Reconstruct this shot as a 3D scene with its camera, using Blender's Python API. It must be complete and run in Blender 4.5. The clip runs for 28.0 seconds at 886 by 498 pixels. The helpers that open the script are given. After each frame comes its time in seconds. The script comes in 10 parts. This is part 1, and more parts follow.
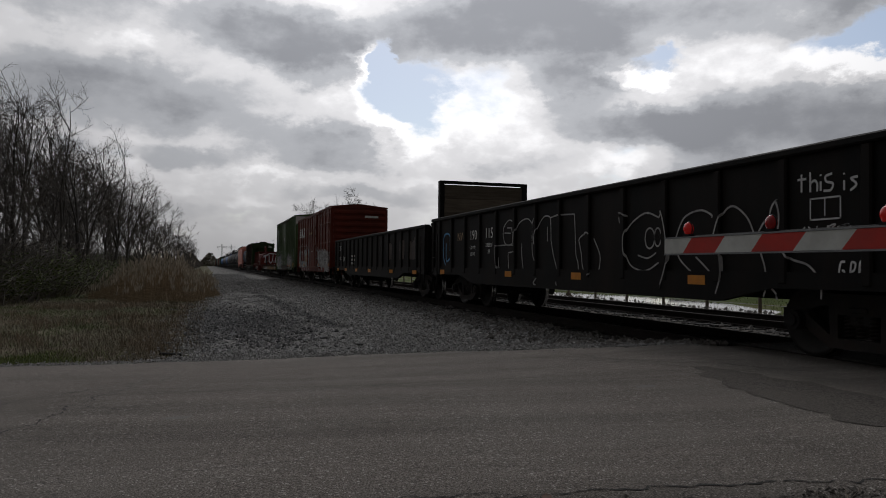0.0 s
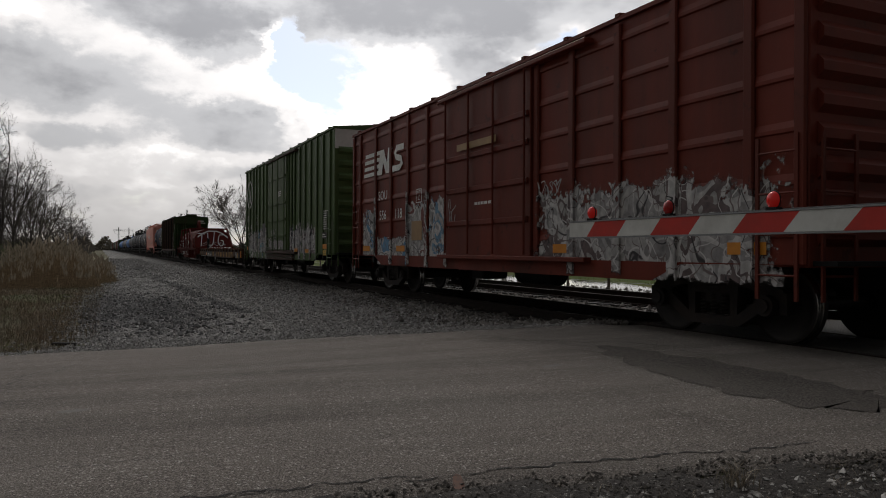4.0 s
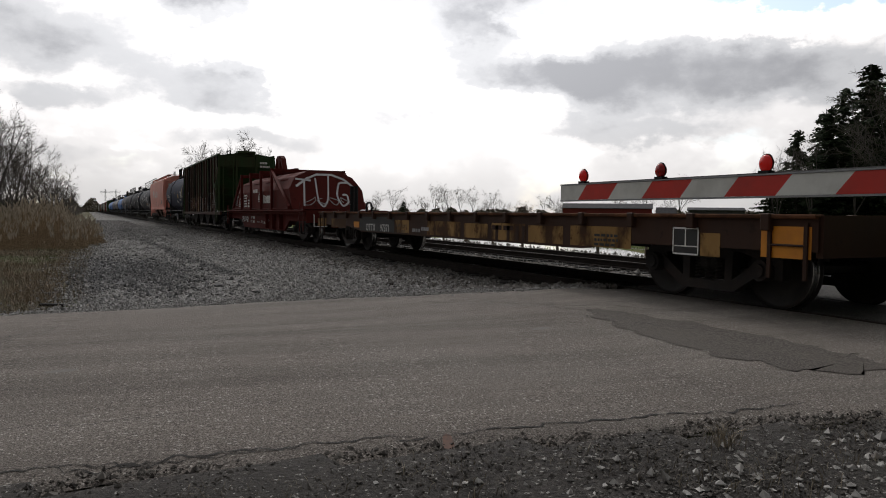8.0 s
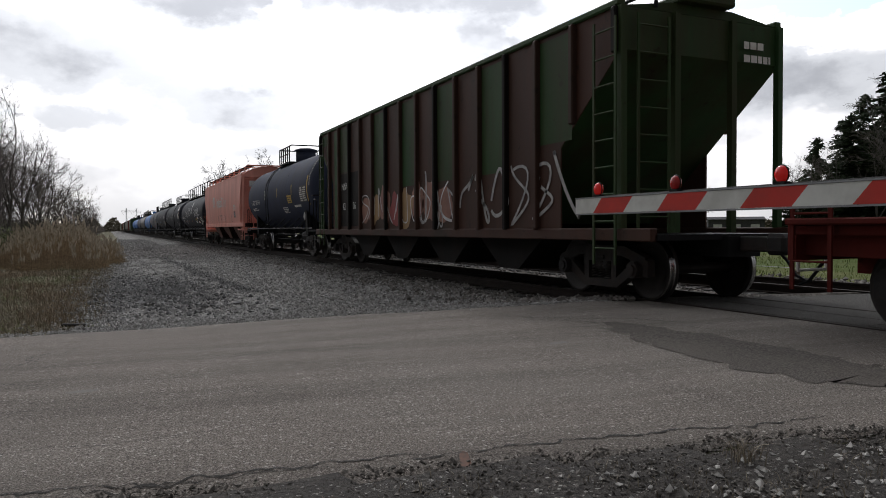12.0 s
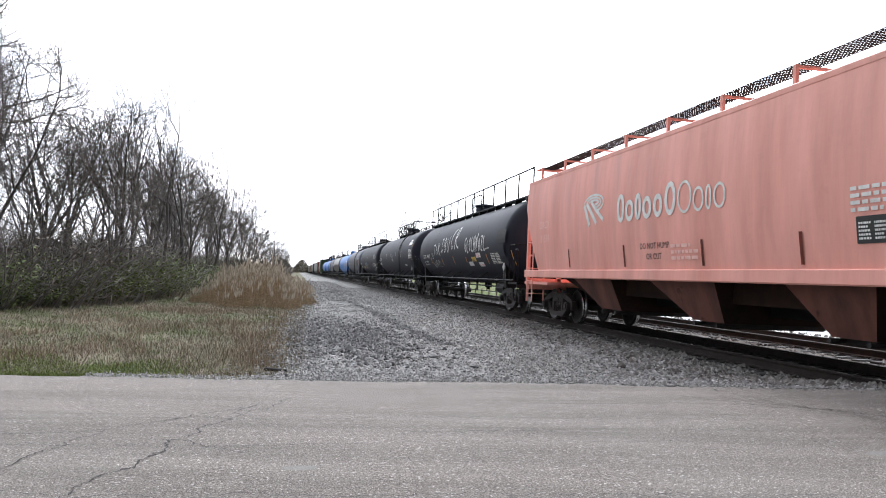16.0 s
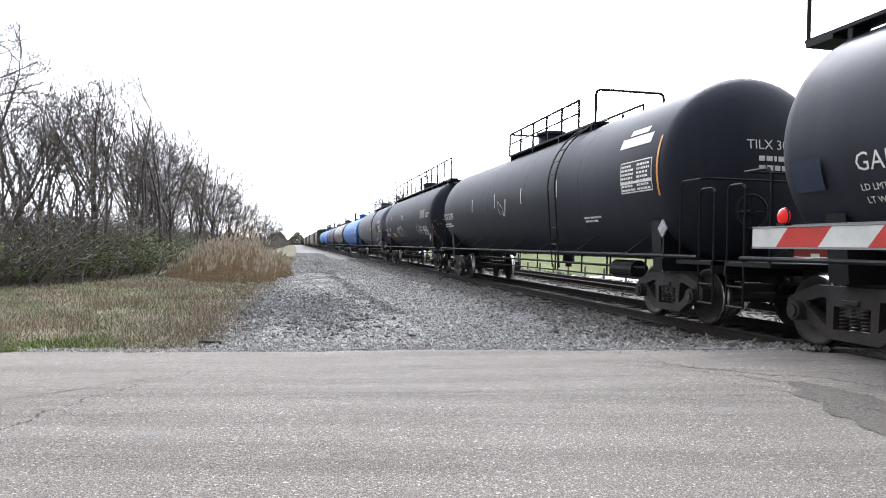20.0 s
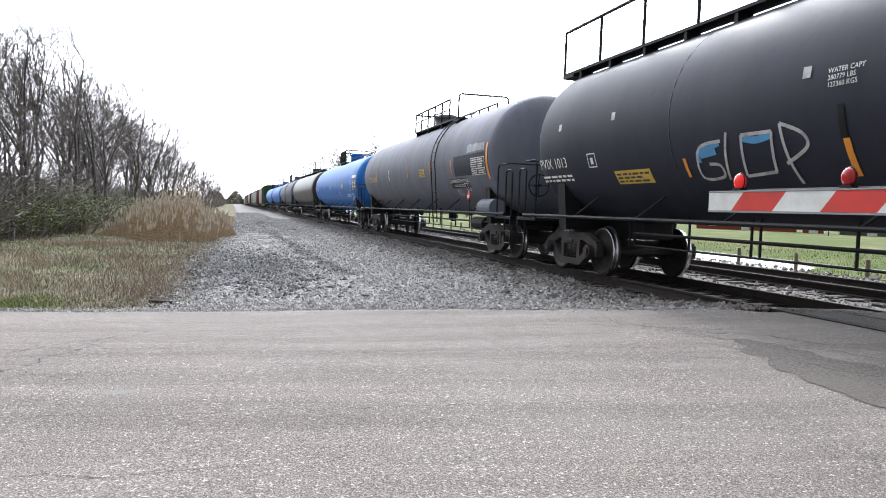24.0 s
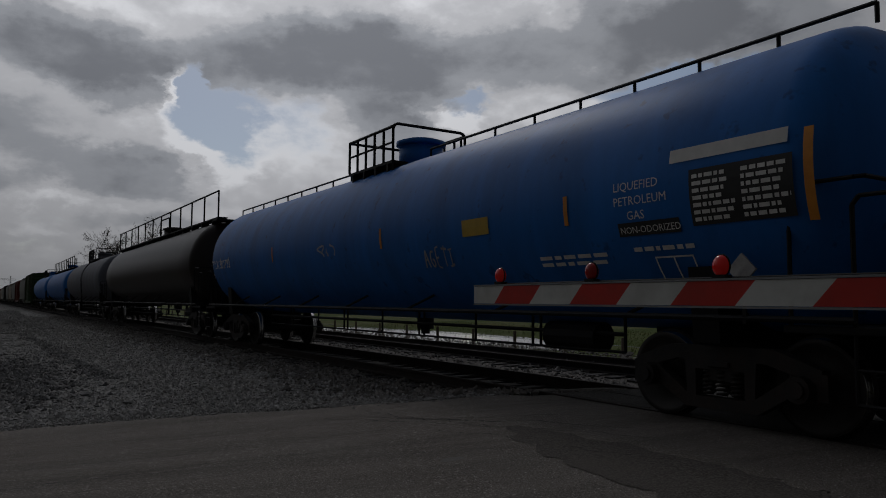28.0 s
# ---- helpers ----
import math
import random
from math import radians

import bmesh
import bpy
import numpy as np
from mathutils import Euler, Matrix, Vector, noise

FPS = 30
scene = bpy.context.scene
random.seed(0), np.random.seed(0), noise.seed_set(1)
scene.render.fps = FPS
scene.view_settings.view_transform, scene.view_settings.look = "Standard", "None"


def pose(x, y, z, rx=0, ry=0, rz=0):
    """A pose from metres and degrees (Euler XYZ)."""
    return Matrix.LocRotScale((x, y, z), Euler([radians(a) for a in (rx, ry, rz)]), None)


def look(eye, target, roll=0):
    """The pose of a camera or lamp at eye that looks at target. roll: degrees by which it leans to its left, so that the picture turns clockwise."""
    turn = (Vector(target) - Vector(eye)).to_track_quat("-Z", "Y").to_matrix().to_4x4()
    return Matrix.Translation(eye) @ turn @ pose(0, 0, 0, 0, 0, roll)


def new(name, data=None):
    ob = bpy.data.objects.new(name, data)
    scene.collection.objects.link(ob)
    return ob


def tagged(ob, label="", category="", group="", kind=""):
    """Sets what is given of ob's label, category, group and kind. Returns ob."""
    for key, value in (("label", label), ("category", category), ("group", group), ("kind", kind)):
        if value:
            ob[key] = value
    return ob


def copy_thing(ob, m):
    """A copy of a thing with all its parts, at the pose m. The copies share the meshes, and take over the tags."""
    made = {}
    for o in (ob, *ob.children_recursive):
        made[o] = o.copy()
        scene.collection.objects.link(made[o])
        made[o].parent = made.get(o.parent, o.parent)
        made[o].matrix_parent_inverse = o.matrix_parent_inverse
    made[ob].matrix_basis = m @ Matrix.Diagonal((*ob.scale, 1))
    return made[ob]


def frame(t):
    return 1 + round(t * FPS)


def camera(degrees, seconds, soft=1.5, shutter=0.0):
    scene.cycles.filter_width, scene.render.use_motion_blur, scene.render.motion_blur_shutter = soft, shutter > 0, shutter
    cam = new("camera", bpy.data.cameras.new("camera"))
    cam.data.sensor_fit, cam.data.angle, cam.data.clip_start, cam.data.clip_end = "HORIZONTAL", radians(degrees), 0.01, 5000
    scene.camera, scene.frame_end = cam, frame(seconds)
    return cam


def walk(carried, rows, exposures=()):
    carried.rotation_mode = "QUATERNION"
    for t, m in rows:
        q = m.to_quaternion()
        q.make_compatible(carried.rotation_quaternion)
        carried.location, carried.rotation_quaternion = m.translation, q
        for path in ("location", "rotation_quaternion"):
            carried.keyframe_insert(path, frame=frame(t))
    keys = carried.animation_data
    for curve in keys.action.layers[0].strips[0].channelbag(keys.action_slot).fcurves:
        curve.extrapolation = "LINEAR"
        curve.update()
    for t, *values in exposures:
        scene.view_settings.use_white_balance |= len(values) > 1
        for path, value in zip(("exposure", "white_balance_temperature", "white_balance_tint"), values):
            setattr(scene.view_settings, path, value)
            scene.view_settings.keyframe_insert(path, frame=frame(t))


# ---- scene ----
cam = camera(62.23, 28.0, 1.0)
PATH = [
    (0.0, pose(0.001, -0.036, 1.079, 91.37, -0.52, -17.95)),
    (0.5, pose(-0.033, -0.007, 1.083, 90.02, -1.76, -20.78)),
    (1.0, pose(-0.004, -0.018, 1.090, 90.75, -0.15, -25.27)),
    (1.5, pose(0.000, -0.025, 1.093, 90.09, -0.07, -26.11)),
    (2.0, pose(-0.003, -0.020, 1.091, 89.16, 0.08, -24.81)),
    (2.5, pose(-0.006, -0.021, 1.085, 89.48, -0.25, -24.78)),
    (4.5, pose(-0.005, -0.039, 1.091, 90.11, -0.26, -25.07)),
    (5.0, pose(0.011, -0.045, 1.089, 89.88, -0.82, -24.67)),
    (5.5, pose(-0.009, -0.023, 1.093, 89.29, -1.09, -24.37)),
    (6.0, pose(-0.000, -0.019, 1.086, 88.94, -0.94, -25.26)),
    (6.5, pose(-0.004, -0.006, 1.088, 88.34, -1.40, -26.00)),
    (7.0, pose(0.002, -0.001, 1.087, 88.23, -0.81, -26.16)),
    (7.5, pose(0.004, 0.005, 1.083, 87.93, -0.93, -26.67)),
    (8.0, pose(0.000, 0.000, 1.073, 87.27, -0.61, -25.83)),
    (8.5, pose(0.001, -0.001, 1.082, 87.76, -0.80, -25.23)),
    (9.0, pose(0.007, -0.002, 1.090, 88.08, -0.95, -25.69)),
    (9.5, pose(-0.006, -0.003, 1.090, 88.35, -1.08, -25.33)),
    (10.0, pose(-0.021, -0.014, 1.093, 88.19, -0.35, -23.92)),
    (10.5, pose(-0.016, -0.018, 1.099, 88.55, -0.39, -24.91)),
    (11.0, pose(0.007, -0.021, 1.087, 88.26, -0.50, -24.86)),
    (11.5, pose(0.006, -0.022, 1.095, 88.50, 0.25, -24.59)),
    (13.5, pose(0.052, 0.019, 1.074, 87.33, -0.31, -23.85)),
    (14.0, pose(-0.033, 0.096, 1.069, 87.44, -1.16, -21.94)),
    (14.5, pose(-0.094, 0.351, 1.020, 89.31, -1.62, -15.18)),
    (15.0, pose(-0.165, 0.676, 1.019, 88.53, -1.56, -12.14)),
    (15.5, pose(-0.313, 1.065, 1.087, 89.90, 0.85, -12.49)),
    (16.0, pose(-0.261, 1.332, 1.114, 92.18, -2.47, -11.23)),
    (16.5, pose(-0.159, 1.466, 1.119, 91.09, 0.37, -16.18)),
    (17.0, pose(0.048, 1.594, 1.124, 92.34, 0.72, -24.38)),
    (17.5, pose(0.241, 1.529, 1.125, 90.09, 1.00, -21.86)),
    (18.0, pose(0.442, 1.361, 1.170, 87.09, -2.73, -19.98)),
    (18.5, pose(0.459, 1.152, 1.153, 88.55, -0.19, -16.55)),
    (19.0, pose(0.480, 0.998, 1.159, 88.71, -0.13, -13.01)),
    (19.5, pose(0.637, 0.927, 1.161, 88.09, -1.86, -10.76)),
    (20.0, pose(0.705, 0.902, 1.168, 89.80, -1.32, -11.49)),
    (20.5, pose(0.666, 0.893, 1.193, 91.36, -0.31, -14.00)),
    (22.5, pose(0.537, 0.894, 1.178, 90.36, -2.43, -18.47)),
    (23.0, pose(0.539, 0.905, 1.175, 87.99, -0.61, -16.18)),
    (23.5, pose(0.517, 0.910, 1.172, 87.60, -2.10, -18.67)),
    (24.0, pose(0.491, 0.892, 1.155, 86.91, -1.95, -16.03)),
    (24.5, pose(0.479, 0.884, 1.163, 87.23, -1.64, -13.55)),
    (25.0, pose(0.495, 0.889, 1.171, 86.70, -4.05, -14.48)),
    (25.5, pose(0.500, 0.891, 1.175, 88.41, 0.39, -10.95)),
    (26.0, pose(0.561, 0.918, 1.181, 89.68, -0.51, -15.90)),
    (26.5, pose(0.543, 0.906, 1.182, 92.67, 0.04, -20.35)),
    (27.0, pose(0.566, 0.888, 1.193, 93.62, -1.19, -26.52)),
    (27.5, pose(0.631, 0.923, 1.216, 93.94, -0.59, -30.41)),
    (28.0, pose(0.690, 0.955, 1.236, 94.09, -0.37, -32.30)),
]
EXPOSURES = [(0, -1.45, 6450, 11.6), (0.5, -1.53, 6450, 11.6), (1, -1.38, 6450, 11.6), (2, -1.28, 6450, 11.6), (2.5, -1.23, 6450, 11.6), (4.5, -1.02, 6750, 11.6), (5, -0.96, 6750, 11.6), (6, -0.2, 6700, 11.6), (7, -0.38, 6650, 11.6), (8, -0.6, 6650, 11.6), (9.5, -0.32, 6550, 11.6), (11, -0.33, 6500, 11.6), (11.5, -0.33, 6450, 11.6), (13.5, 0.06, 6300, 11.6), (14, 0.7, 6050, 11.6), (14.5, 1.32, 6050, 11.6), (15, 1.42, 6050, 11.6), (15.5, 1.27, 6050, 11.6), (16, 1.22, 6050, 11.6), (16.5, 1.02, 6050, 11.6), (17, -0.1, 6250, 12.6), (17.3, -0.86, 6350, 12.6), (17.6, -1.16, 6450, 12.6), (17.9, 0.44, 6450, 12.6), (18.2, 0.89, 6400, 12.6), (18.5, 1.15, 6450, 11.6), (19, 1.12, 6050, 11.6), (19.5, 1.44, 6050, 11.6), (20, 1.6, 6050, 11.6), (20.5, 1.59, 6050, 11.6), (22.5, -0.63, 6500, 11.6), (23, 0.36, 6500, 11.6), (23.5, 1.27, 6300, 11.6), (24, 1.62, 6050, 11.6), (25, 1.81, 6050, 11.6), (25.6, 1.81, 6050, 11.6), (26, 1.48, 6050, 11.6), (26.25, 1.37, 6050, 11.6), (26.5, 0.77, 6050, 11.6), (26.8, -0.48, 6050, 11.6), (27.2, -1.68, 6050, 11.6), (27.6, -2.13, 6200, 11.6), (28, -2.43, 6250, 11.6)]
walk(cam, PATH, EXPOSURES)

# z = 0 is the top of the rails; y runs along the track, x across it
XC = 8.135            # centre line of the train's track
XC2 = 12.15           # centre line of the second track

# ---------------------------------------------------------------- world, sun
world = bpy.data.worlds.new("sky")
scene.world = world
world.use_nodes = True
SUN_EL, SUN_AZ = radians(40), radians(20)   # azimuth from +y towards +x


def build_sky():
    nt = world.node_tree
    nt.nodes.clear()
    N, L = nt.nodes.new, nt.links.new
    out = N("ShaderNodeOutputWorld")
    bg = N("ShaderNodeBackground")
    bg.inputs["Strength"].default_value = 0.1
    L(bg.outputs[0], out.inputs[0])
    sky = N("ShaderNodeTexSky")
    sky.sky_type = 'NISHITA'
    sky.sun_disc = False
    sky.sun_elevation, sky.sun_rotation = SUN_EL, SUN_AZ
    sky.air_density, sky.dust_density = 1.0, 0.6
    tc = N("ShaderNodeTexCoord")
    sep = N("ShaderNodeSeparateXYZ")
    L(tc.outputs["Generated"], sep.inputs[0])

    def math_(op, a, b=None, clamp=False):
        n = N("ShaderNodeMath")
        n.operation, n.use_clamp = op, clamp
        for i, v in enumerate((a, b)):
            if v is None:
                continue
            if isinstance(v, (int, float)):
                n.inputs[i].default_value = v
            else:
                L(v, n.inputs[i])
        return n.outputs[0]
    def ramp_(fac, *stops):
        r = N("ShaderNodeValToRGB")
        r.color_ramp.interpolation = 'EASE'
        e = r.color_ramp.elements
        for i, (p, c) in enumerate(stops):
            s = e[i] if i < 2 else e.new(p)
            s.position, s.color = p, (*c, 1)
        L(fac, r.inputs[0])
        return r.outputs[0]

    def vmath(op, a, b=None, c=None):
        n = N("ShaderNodeVectorMath")
        n.operation = op
        for i, v in enumerate((a, b, c)):
            if v is None:
                continue
            if isinstance(v, tuple):
                n.inputs[i].default_value = v
            else:
                L(v, n.inputs[i])
        return n.outputs["Value" if op in ('LENGTH', 'DOT_PRODUCT') else "Vector"]

    def noise_(vec, scale, detail, rough, out="Fac"):
        n = N("ShaderNodeTexNoise")
        n.inputs["Scale"].default_value, n.inputs["Detail"].default_value = scale, detail
        n.inputs["Roughness"].default_value = rough
        L(vec, n.inputs[0])
        return n.outputs[out]
    # azimuth from +y towards +x and elevation, in degrees; billows flattened towards the horizon
    flat = vmath('MULTIPLY', tc.outputs["Generated"], (1.0, 1.0, 1.7))
    place = N("ShaderNodeCombineXYZ")
    L(math_('MULTIPLY', math_('ARCTAN2', sep.outputs[0], sep.outputs[1]), 57.2958), place.inputs[0])
    L(math_('MULTIPLY', math_('ARCSINE', sep.outputs[2]), 57.2958), place.inputs[1])
    wave = noise_(flat, 5.0, 9, 0.62, "Color")
    puff = noise_(flat, 14.0, 8, 0.6, "Color")
    place = vmath('MULTIPLY_ADD', vmath('SUBTRACT', wave, (0.5, 0.5, 0.5)), (9.0, 5.5, 0.0), place.outputs[0])
    place = vmath('MULTIPLY_ADD', vmath('SUBTRACT', puff, (0.5, 0.5, 0.5)), (4.0, 3.4, 0.0), place)
    billow = math_('SUBTRACT', noise_(flat, 8.0, 9, 0.58), 0.5)
    # cloud masses and the openings between them: azimuth, elevation, half width, half height, thickness
    MASSES = ((6.0, 17.8, 9.0, 3.0, 0.62), (-9.0, 18.5, 7.0, 2.4, 0.3), (-6.0, 12.8, 10.5, 2.9, 0.42), (8.5, 10.3, 7.0, 1.9, 0.42), (26.0, 19.3, 12.5, 3.2, 0.6),
              (50.0, 20.5, 13.0, 3.6, 0.62), (28.5, 15.0, 5.0, 1.7, 0.46), (45.0, 11.2, 13.0, 3.3, 0.56), (32.0, 11.8, 7.0, 1.8, 0.4), (40.0, 7.2, 12.0, 1.2, 0.32),
              (-3.0, 8.7, 9.0, 1.0, 0.26), (12.0, 6.9, 12.0, 0.9, 0.2), (-1.0, 5.2, 10.0, 0.8, 0.18), (23.0, 8.6, 6.0, 0.9, 0.16), (66.0, 9.0, 9.0, 3.0, 0.4), (-26.0, 13.0, 9.0, 4.0, 0.45),
              (15.3, 13.4, 3.4, 3.4, -0.62), (13.6, 16.6, 1.7, 2.2, -0.8), (33.0, 15.5, 2.6, 0.9, -0.42), (54.0, 15.6, 9.0, 1.9, -0.6), (20.5, 13.0, 2.6, 3.0, -0.12), (-16.0, 22.0, 5.0, 2.0, -0.3))

    def field(at):
        f = math_('ADD', math_('MULTIPLY', billow, 0.9), 0.36)
        for az, el, w, h, amount in MASSES:
            d = vmath('LENGTH', vmath('MULTIPLY_ADD', at, (1 / w, 1 / h, 0.0), (-az / w, -el / h, 0.0)))
            m = N("ShaderNodeMapRange")
            m.interpolation_type = 'SMOOTHSTEP'
            for i, v in ((1, 1.35), (2, 0.35), (3, 0.0), (4, amount)):
                m.inputs[i].default_value = v
            L(d, m.inputs[0])
            f = math_('ADD', f, m.outputs[0])
        return f
    overhead = math_('MULTIPLY', math_('SUBTRACT', sep.outputs[2], 0.36, True), 0.7)
    cover = ramp_(math_('ADD', field(place), overhead), (0.02, (0, 0, 0)), (0.32, (1, 1, 1)))
    # tops towards the sun shine, thick undersides are grey
    thick = math_('ADD', field(vmath('ADD', place, (0.5, 1.0, 0.0))), overhead)
    shade = ramp_(thick, (0.2, (1.5, 1.5, 1.5)), (0.44, (1.02, 1.02, 1.03)), (0.68, (0.65, 0.67, 0.7)), (1.05, (0.39, 0.405, 0.435)))
    haze = ramp_(sep.outputs[2], (0.0, (0.85, 0.85, 0.85)), (0.16, (0, 0, 0)))
    hz = N("ShaderNodeMix")
    hz.data_type = 'RGBA'
    L(haze, hz.inputs[0])
    L(shade, hz.inputs[6])
    hz.inputs[7].default_value = (0.7, 0.7, 0.7, 1)
    shade = hz.outputs[2]
    # cloud brightness grows towards the sun
    dot = N("ShaderNodeVectorMath")
    dot.operation = 'DOT_PRODUCT'
    L(tc.outputs["Generated"], dot.inputs[0])
    dot.inputs[1].default_value = (math.sin(SUN_AZ) * math.cos(SUN_EL), math.cos(SUN_AZ) * math.cos(SUN_EL), math.sin(SUN_EL))
    glow = math_('POWER', math_('MAXIMUM', math_('ADD', math_('MULTIPLY', dot.outputs["Value"], 0.5), 0.5), 0.0), 6.0)
    level = math_('ADD', math_('MULTIPLY', glow, 27.5), 1.9)
    cloud = N("ShaderNodeMix")
    cloud.data_type, cloud.blend_type = 'RGBA', 'MULTIPLY'
    cloud.inputs[0].default_value = 1.0
    L(shade, cloud.inputs[6])
    gray = N("ShaderNodeCombineColor")
    for i in range(3):
        L(level, gray.inputs[i])
    L(gray.outputs[0], cloud.inputs[7])
    mix = N("ShaderNodeMix")
    mix.data_type = 'RGBA'
    L(cover, mix.inputs[0])
    pale = N("ShaderNodeMix")
    pale.data_type = 'RGBA'
    pale.inputs[0].default_value = 0.22
    lift = N("ShaderNodeMix")
    lift.data_type, lift.blend_type = 'RGBA', 'MULTIPLY'
    lift.inputs[0].default_value = 1.0
    lift.clamp_result = False
    L(sky.outputs[0], lift.inputs[6])
    lift.inputs[7].default_value = (2.3, 2.3, 2.3, 1)
    L(lift.outputs[2], pale.inputs[6])
    L(gray.outputs[0], pale.inputs[7])
    L(pale.outputs[2], mix.inputs[6])
    L(cloud.outputs[2], mix.inputs[7])
    L(mix.outputs[2], bg.inputs[0])


build_sky()
sun = new("sun", bpy.data.lights.new("sun", 'SUN'))
sun.data.energy, sun.data.angle, sun.data.color = 1.1, radians(12), (1.0, 0.97, 0.93)
sun.matrix_world = look((0, 0, 30), (-math.sin(SUN_AZ) * math.cos(SUN_EL), -math.cos(SUN_AZ) * math.cos(SUN_EL), 30 - math.sin(SUN_EL)))


# ---------------------------------------------------------------- materials
def material(name, c1, c2=None, scale=4.0, rough=0.6, metal=0.0, bump=0.0, bump_scale=None, stain=None, stain_scale=0.6,
             stain_amt=0.5, stretch=(1, 1, 1), vary=0.0, detail=6.0, spec=0.5, stain_edge=(0.45, 0.68), speck=None, edge=(0.34, 0.66)):
    """A procedural surface: two tones in a grain, a stain with its own shape, fine relief, and change from piece to piece."""
    m = bpy.data.materials.new(name)
    m.use_nodes = True
    nt = m.node_tree
    N, L = nt.nodes.new, nt.links.new
    bsdf = nt.nodes["Principled BSDF"]
    bsdf.inputs["Roughness"].default_value, bsdf.inputs["Metallic"].default_value = rough, metal
    bsdf.inputs["Specular IOR Level"].default_value = spec
    tc = N("ShaderNodeTexCoord")

    def tex(s, d=detail, st=(1, 1, 1), off=0.0):
        mp = N("ShaderNodeMapping")
        mp.inputs["Scale"].default_value = st
        mp.inputs["Location"].default_value = (off, off, off)
        L(tc.outputs["Object"], mp.inputs[0])
        n = N("ShaderNodeTexNoise")
        n.inputs["Scale"].default_value, n.inputs["Detail"].default_value = s, d
        n.inputs["Roughness"].default_value = 0.62
        L(mp.outputs[0], n.inputs[0])
        return n.outputs["Fac"]

    def ramp(fac, a, ca, b, cb):
        r = N("ShaderNodeValToRGB")
        e = r.color_ramp.elements
        e[0].position, e[0].color, e[1].position, e[1].color = a, (*ca, 1), b, (*cb, 1)
        L(fac, r.inputs[0])
        return r.outputs[0]

    def blend(fac, a, b, how='MIX'):
        n = N("ShaderNodeMix")
        n.data_type, n.blend_type = 'RGBA', how
        for i, v in ((0, fac), (6, a), (7, b)):
            if isinstance(v, float):
                n.inputs[i].default_value = v
            elif isinstance(v, tuple):
                n.inputs[i].default_value = (*v, 1)
            else:
                L(v, n.inputs[i])
        return n.outputs[2]
    c2 = c2 or tuple(v * 0.8 for v in c1)
    fac = tex(scale, st=stretch)
    col = ramp(fac, edge[0], c1, edge[1], c2)
    if stain:
        k = ramp(tex(stain_scale, 5.0, stretch, 7.3), stain_edge[0], (0, 0, 0), stain_edge[1], (stain_amt,) * 3)
        col = blend(k, col, stain)
    if speck:
        k = ramp(tex(speck[1], 3.0, (1, 1, 1), 3.1), speck[2], (0, 0, 0), speck[2] + 0.06, (speck[3],) * 3)
        col = blend(k, col, speck[0])
    if vary:
        oi = N("ShaderNodeObjectInfo")
        col = blend(1.0, col, ramp(oi.outputs["Random"], 0.0, (1 - vary,) * 3, 1.0, (1 + vary * 0.5,) * 3), 'MULTIPLY')
    L(col, bsdf.inputs["Base Color"])
    if bump:
        b = N("ShaderNodeBump")
        b.inputs["Strength"].default_value, b.inputs["Distance"].default_value = bump, 0.02
        L(tex(bump_scale or scale * 3, 8.0), b.inputs["Height"])
        L(b.outputs[0], bsdf.inputs["Normal"])
    return m


def island_material(name, dark, light, rough=0.85, bump=0.3):
    """Loose pieces of one mesh, each with its own tone."""
    m = material(name, light, tuple(v * 0.7 for v in light), 9.0, rough, bump=bump, bump_scale=30, spec=0.15)
    nt = m.node_tree
    bsdf = nt.nodes["Principled BSDF"]
    old = bsdf.inputs["Base Color"].links[0].from_socket
    g = nt.nodes.new("ShaderNodeNewGeometry")
    r = nt.nodes.new("ShaderNodeValToRGB")
    e = r.color_ramp.elements
    e[0].color, e[1].color = (*[d / max(l, 1e-4) for d, l in zip(dark, light)], 1), (1.05, 1.05, 1.05, 1)
    nt.links.new(g.outputs["Random Per Island"], r.inputs[0])
    n = nt.nodes.new("ShaderNodeMix")
    n.data_type, n.blend_type = 'RGBA', 'MULTIPLY'
    n.inputs[0].default_value = 1.0
    nt.links.new(old, n.inputs[6])
    nt.links.new(r.outputs[0], n.inputs[7])
    nt.links.new(n.outputs[2], bsdf.inputs["Base Color"])
    return m


DIRT = (0.035, 0.03, 0.025)
RUST = (0.12, 0.05, 0.022)


def paint(name, col, rough=0.45, dirt=0.55, stain=DIRT, scale=1.2, spec=0.22, chips=0.45):
    return material(name, col, tuple(v * 0.78 for v in col), scale, rough, 0.0, 0.12, 9.0, stain, 0.9, dirt, (1.4, 1.4, 0.22),
                    stain_edge=(0.42, 0.75), spec=spec, speck=((*(v * 0.45 for v in stain),), 3.5, 0.63, chips))


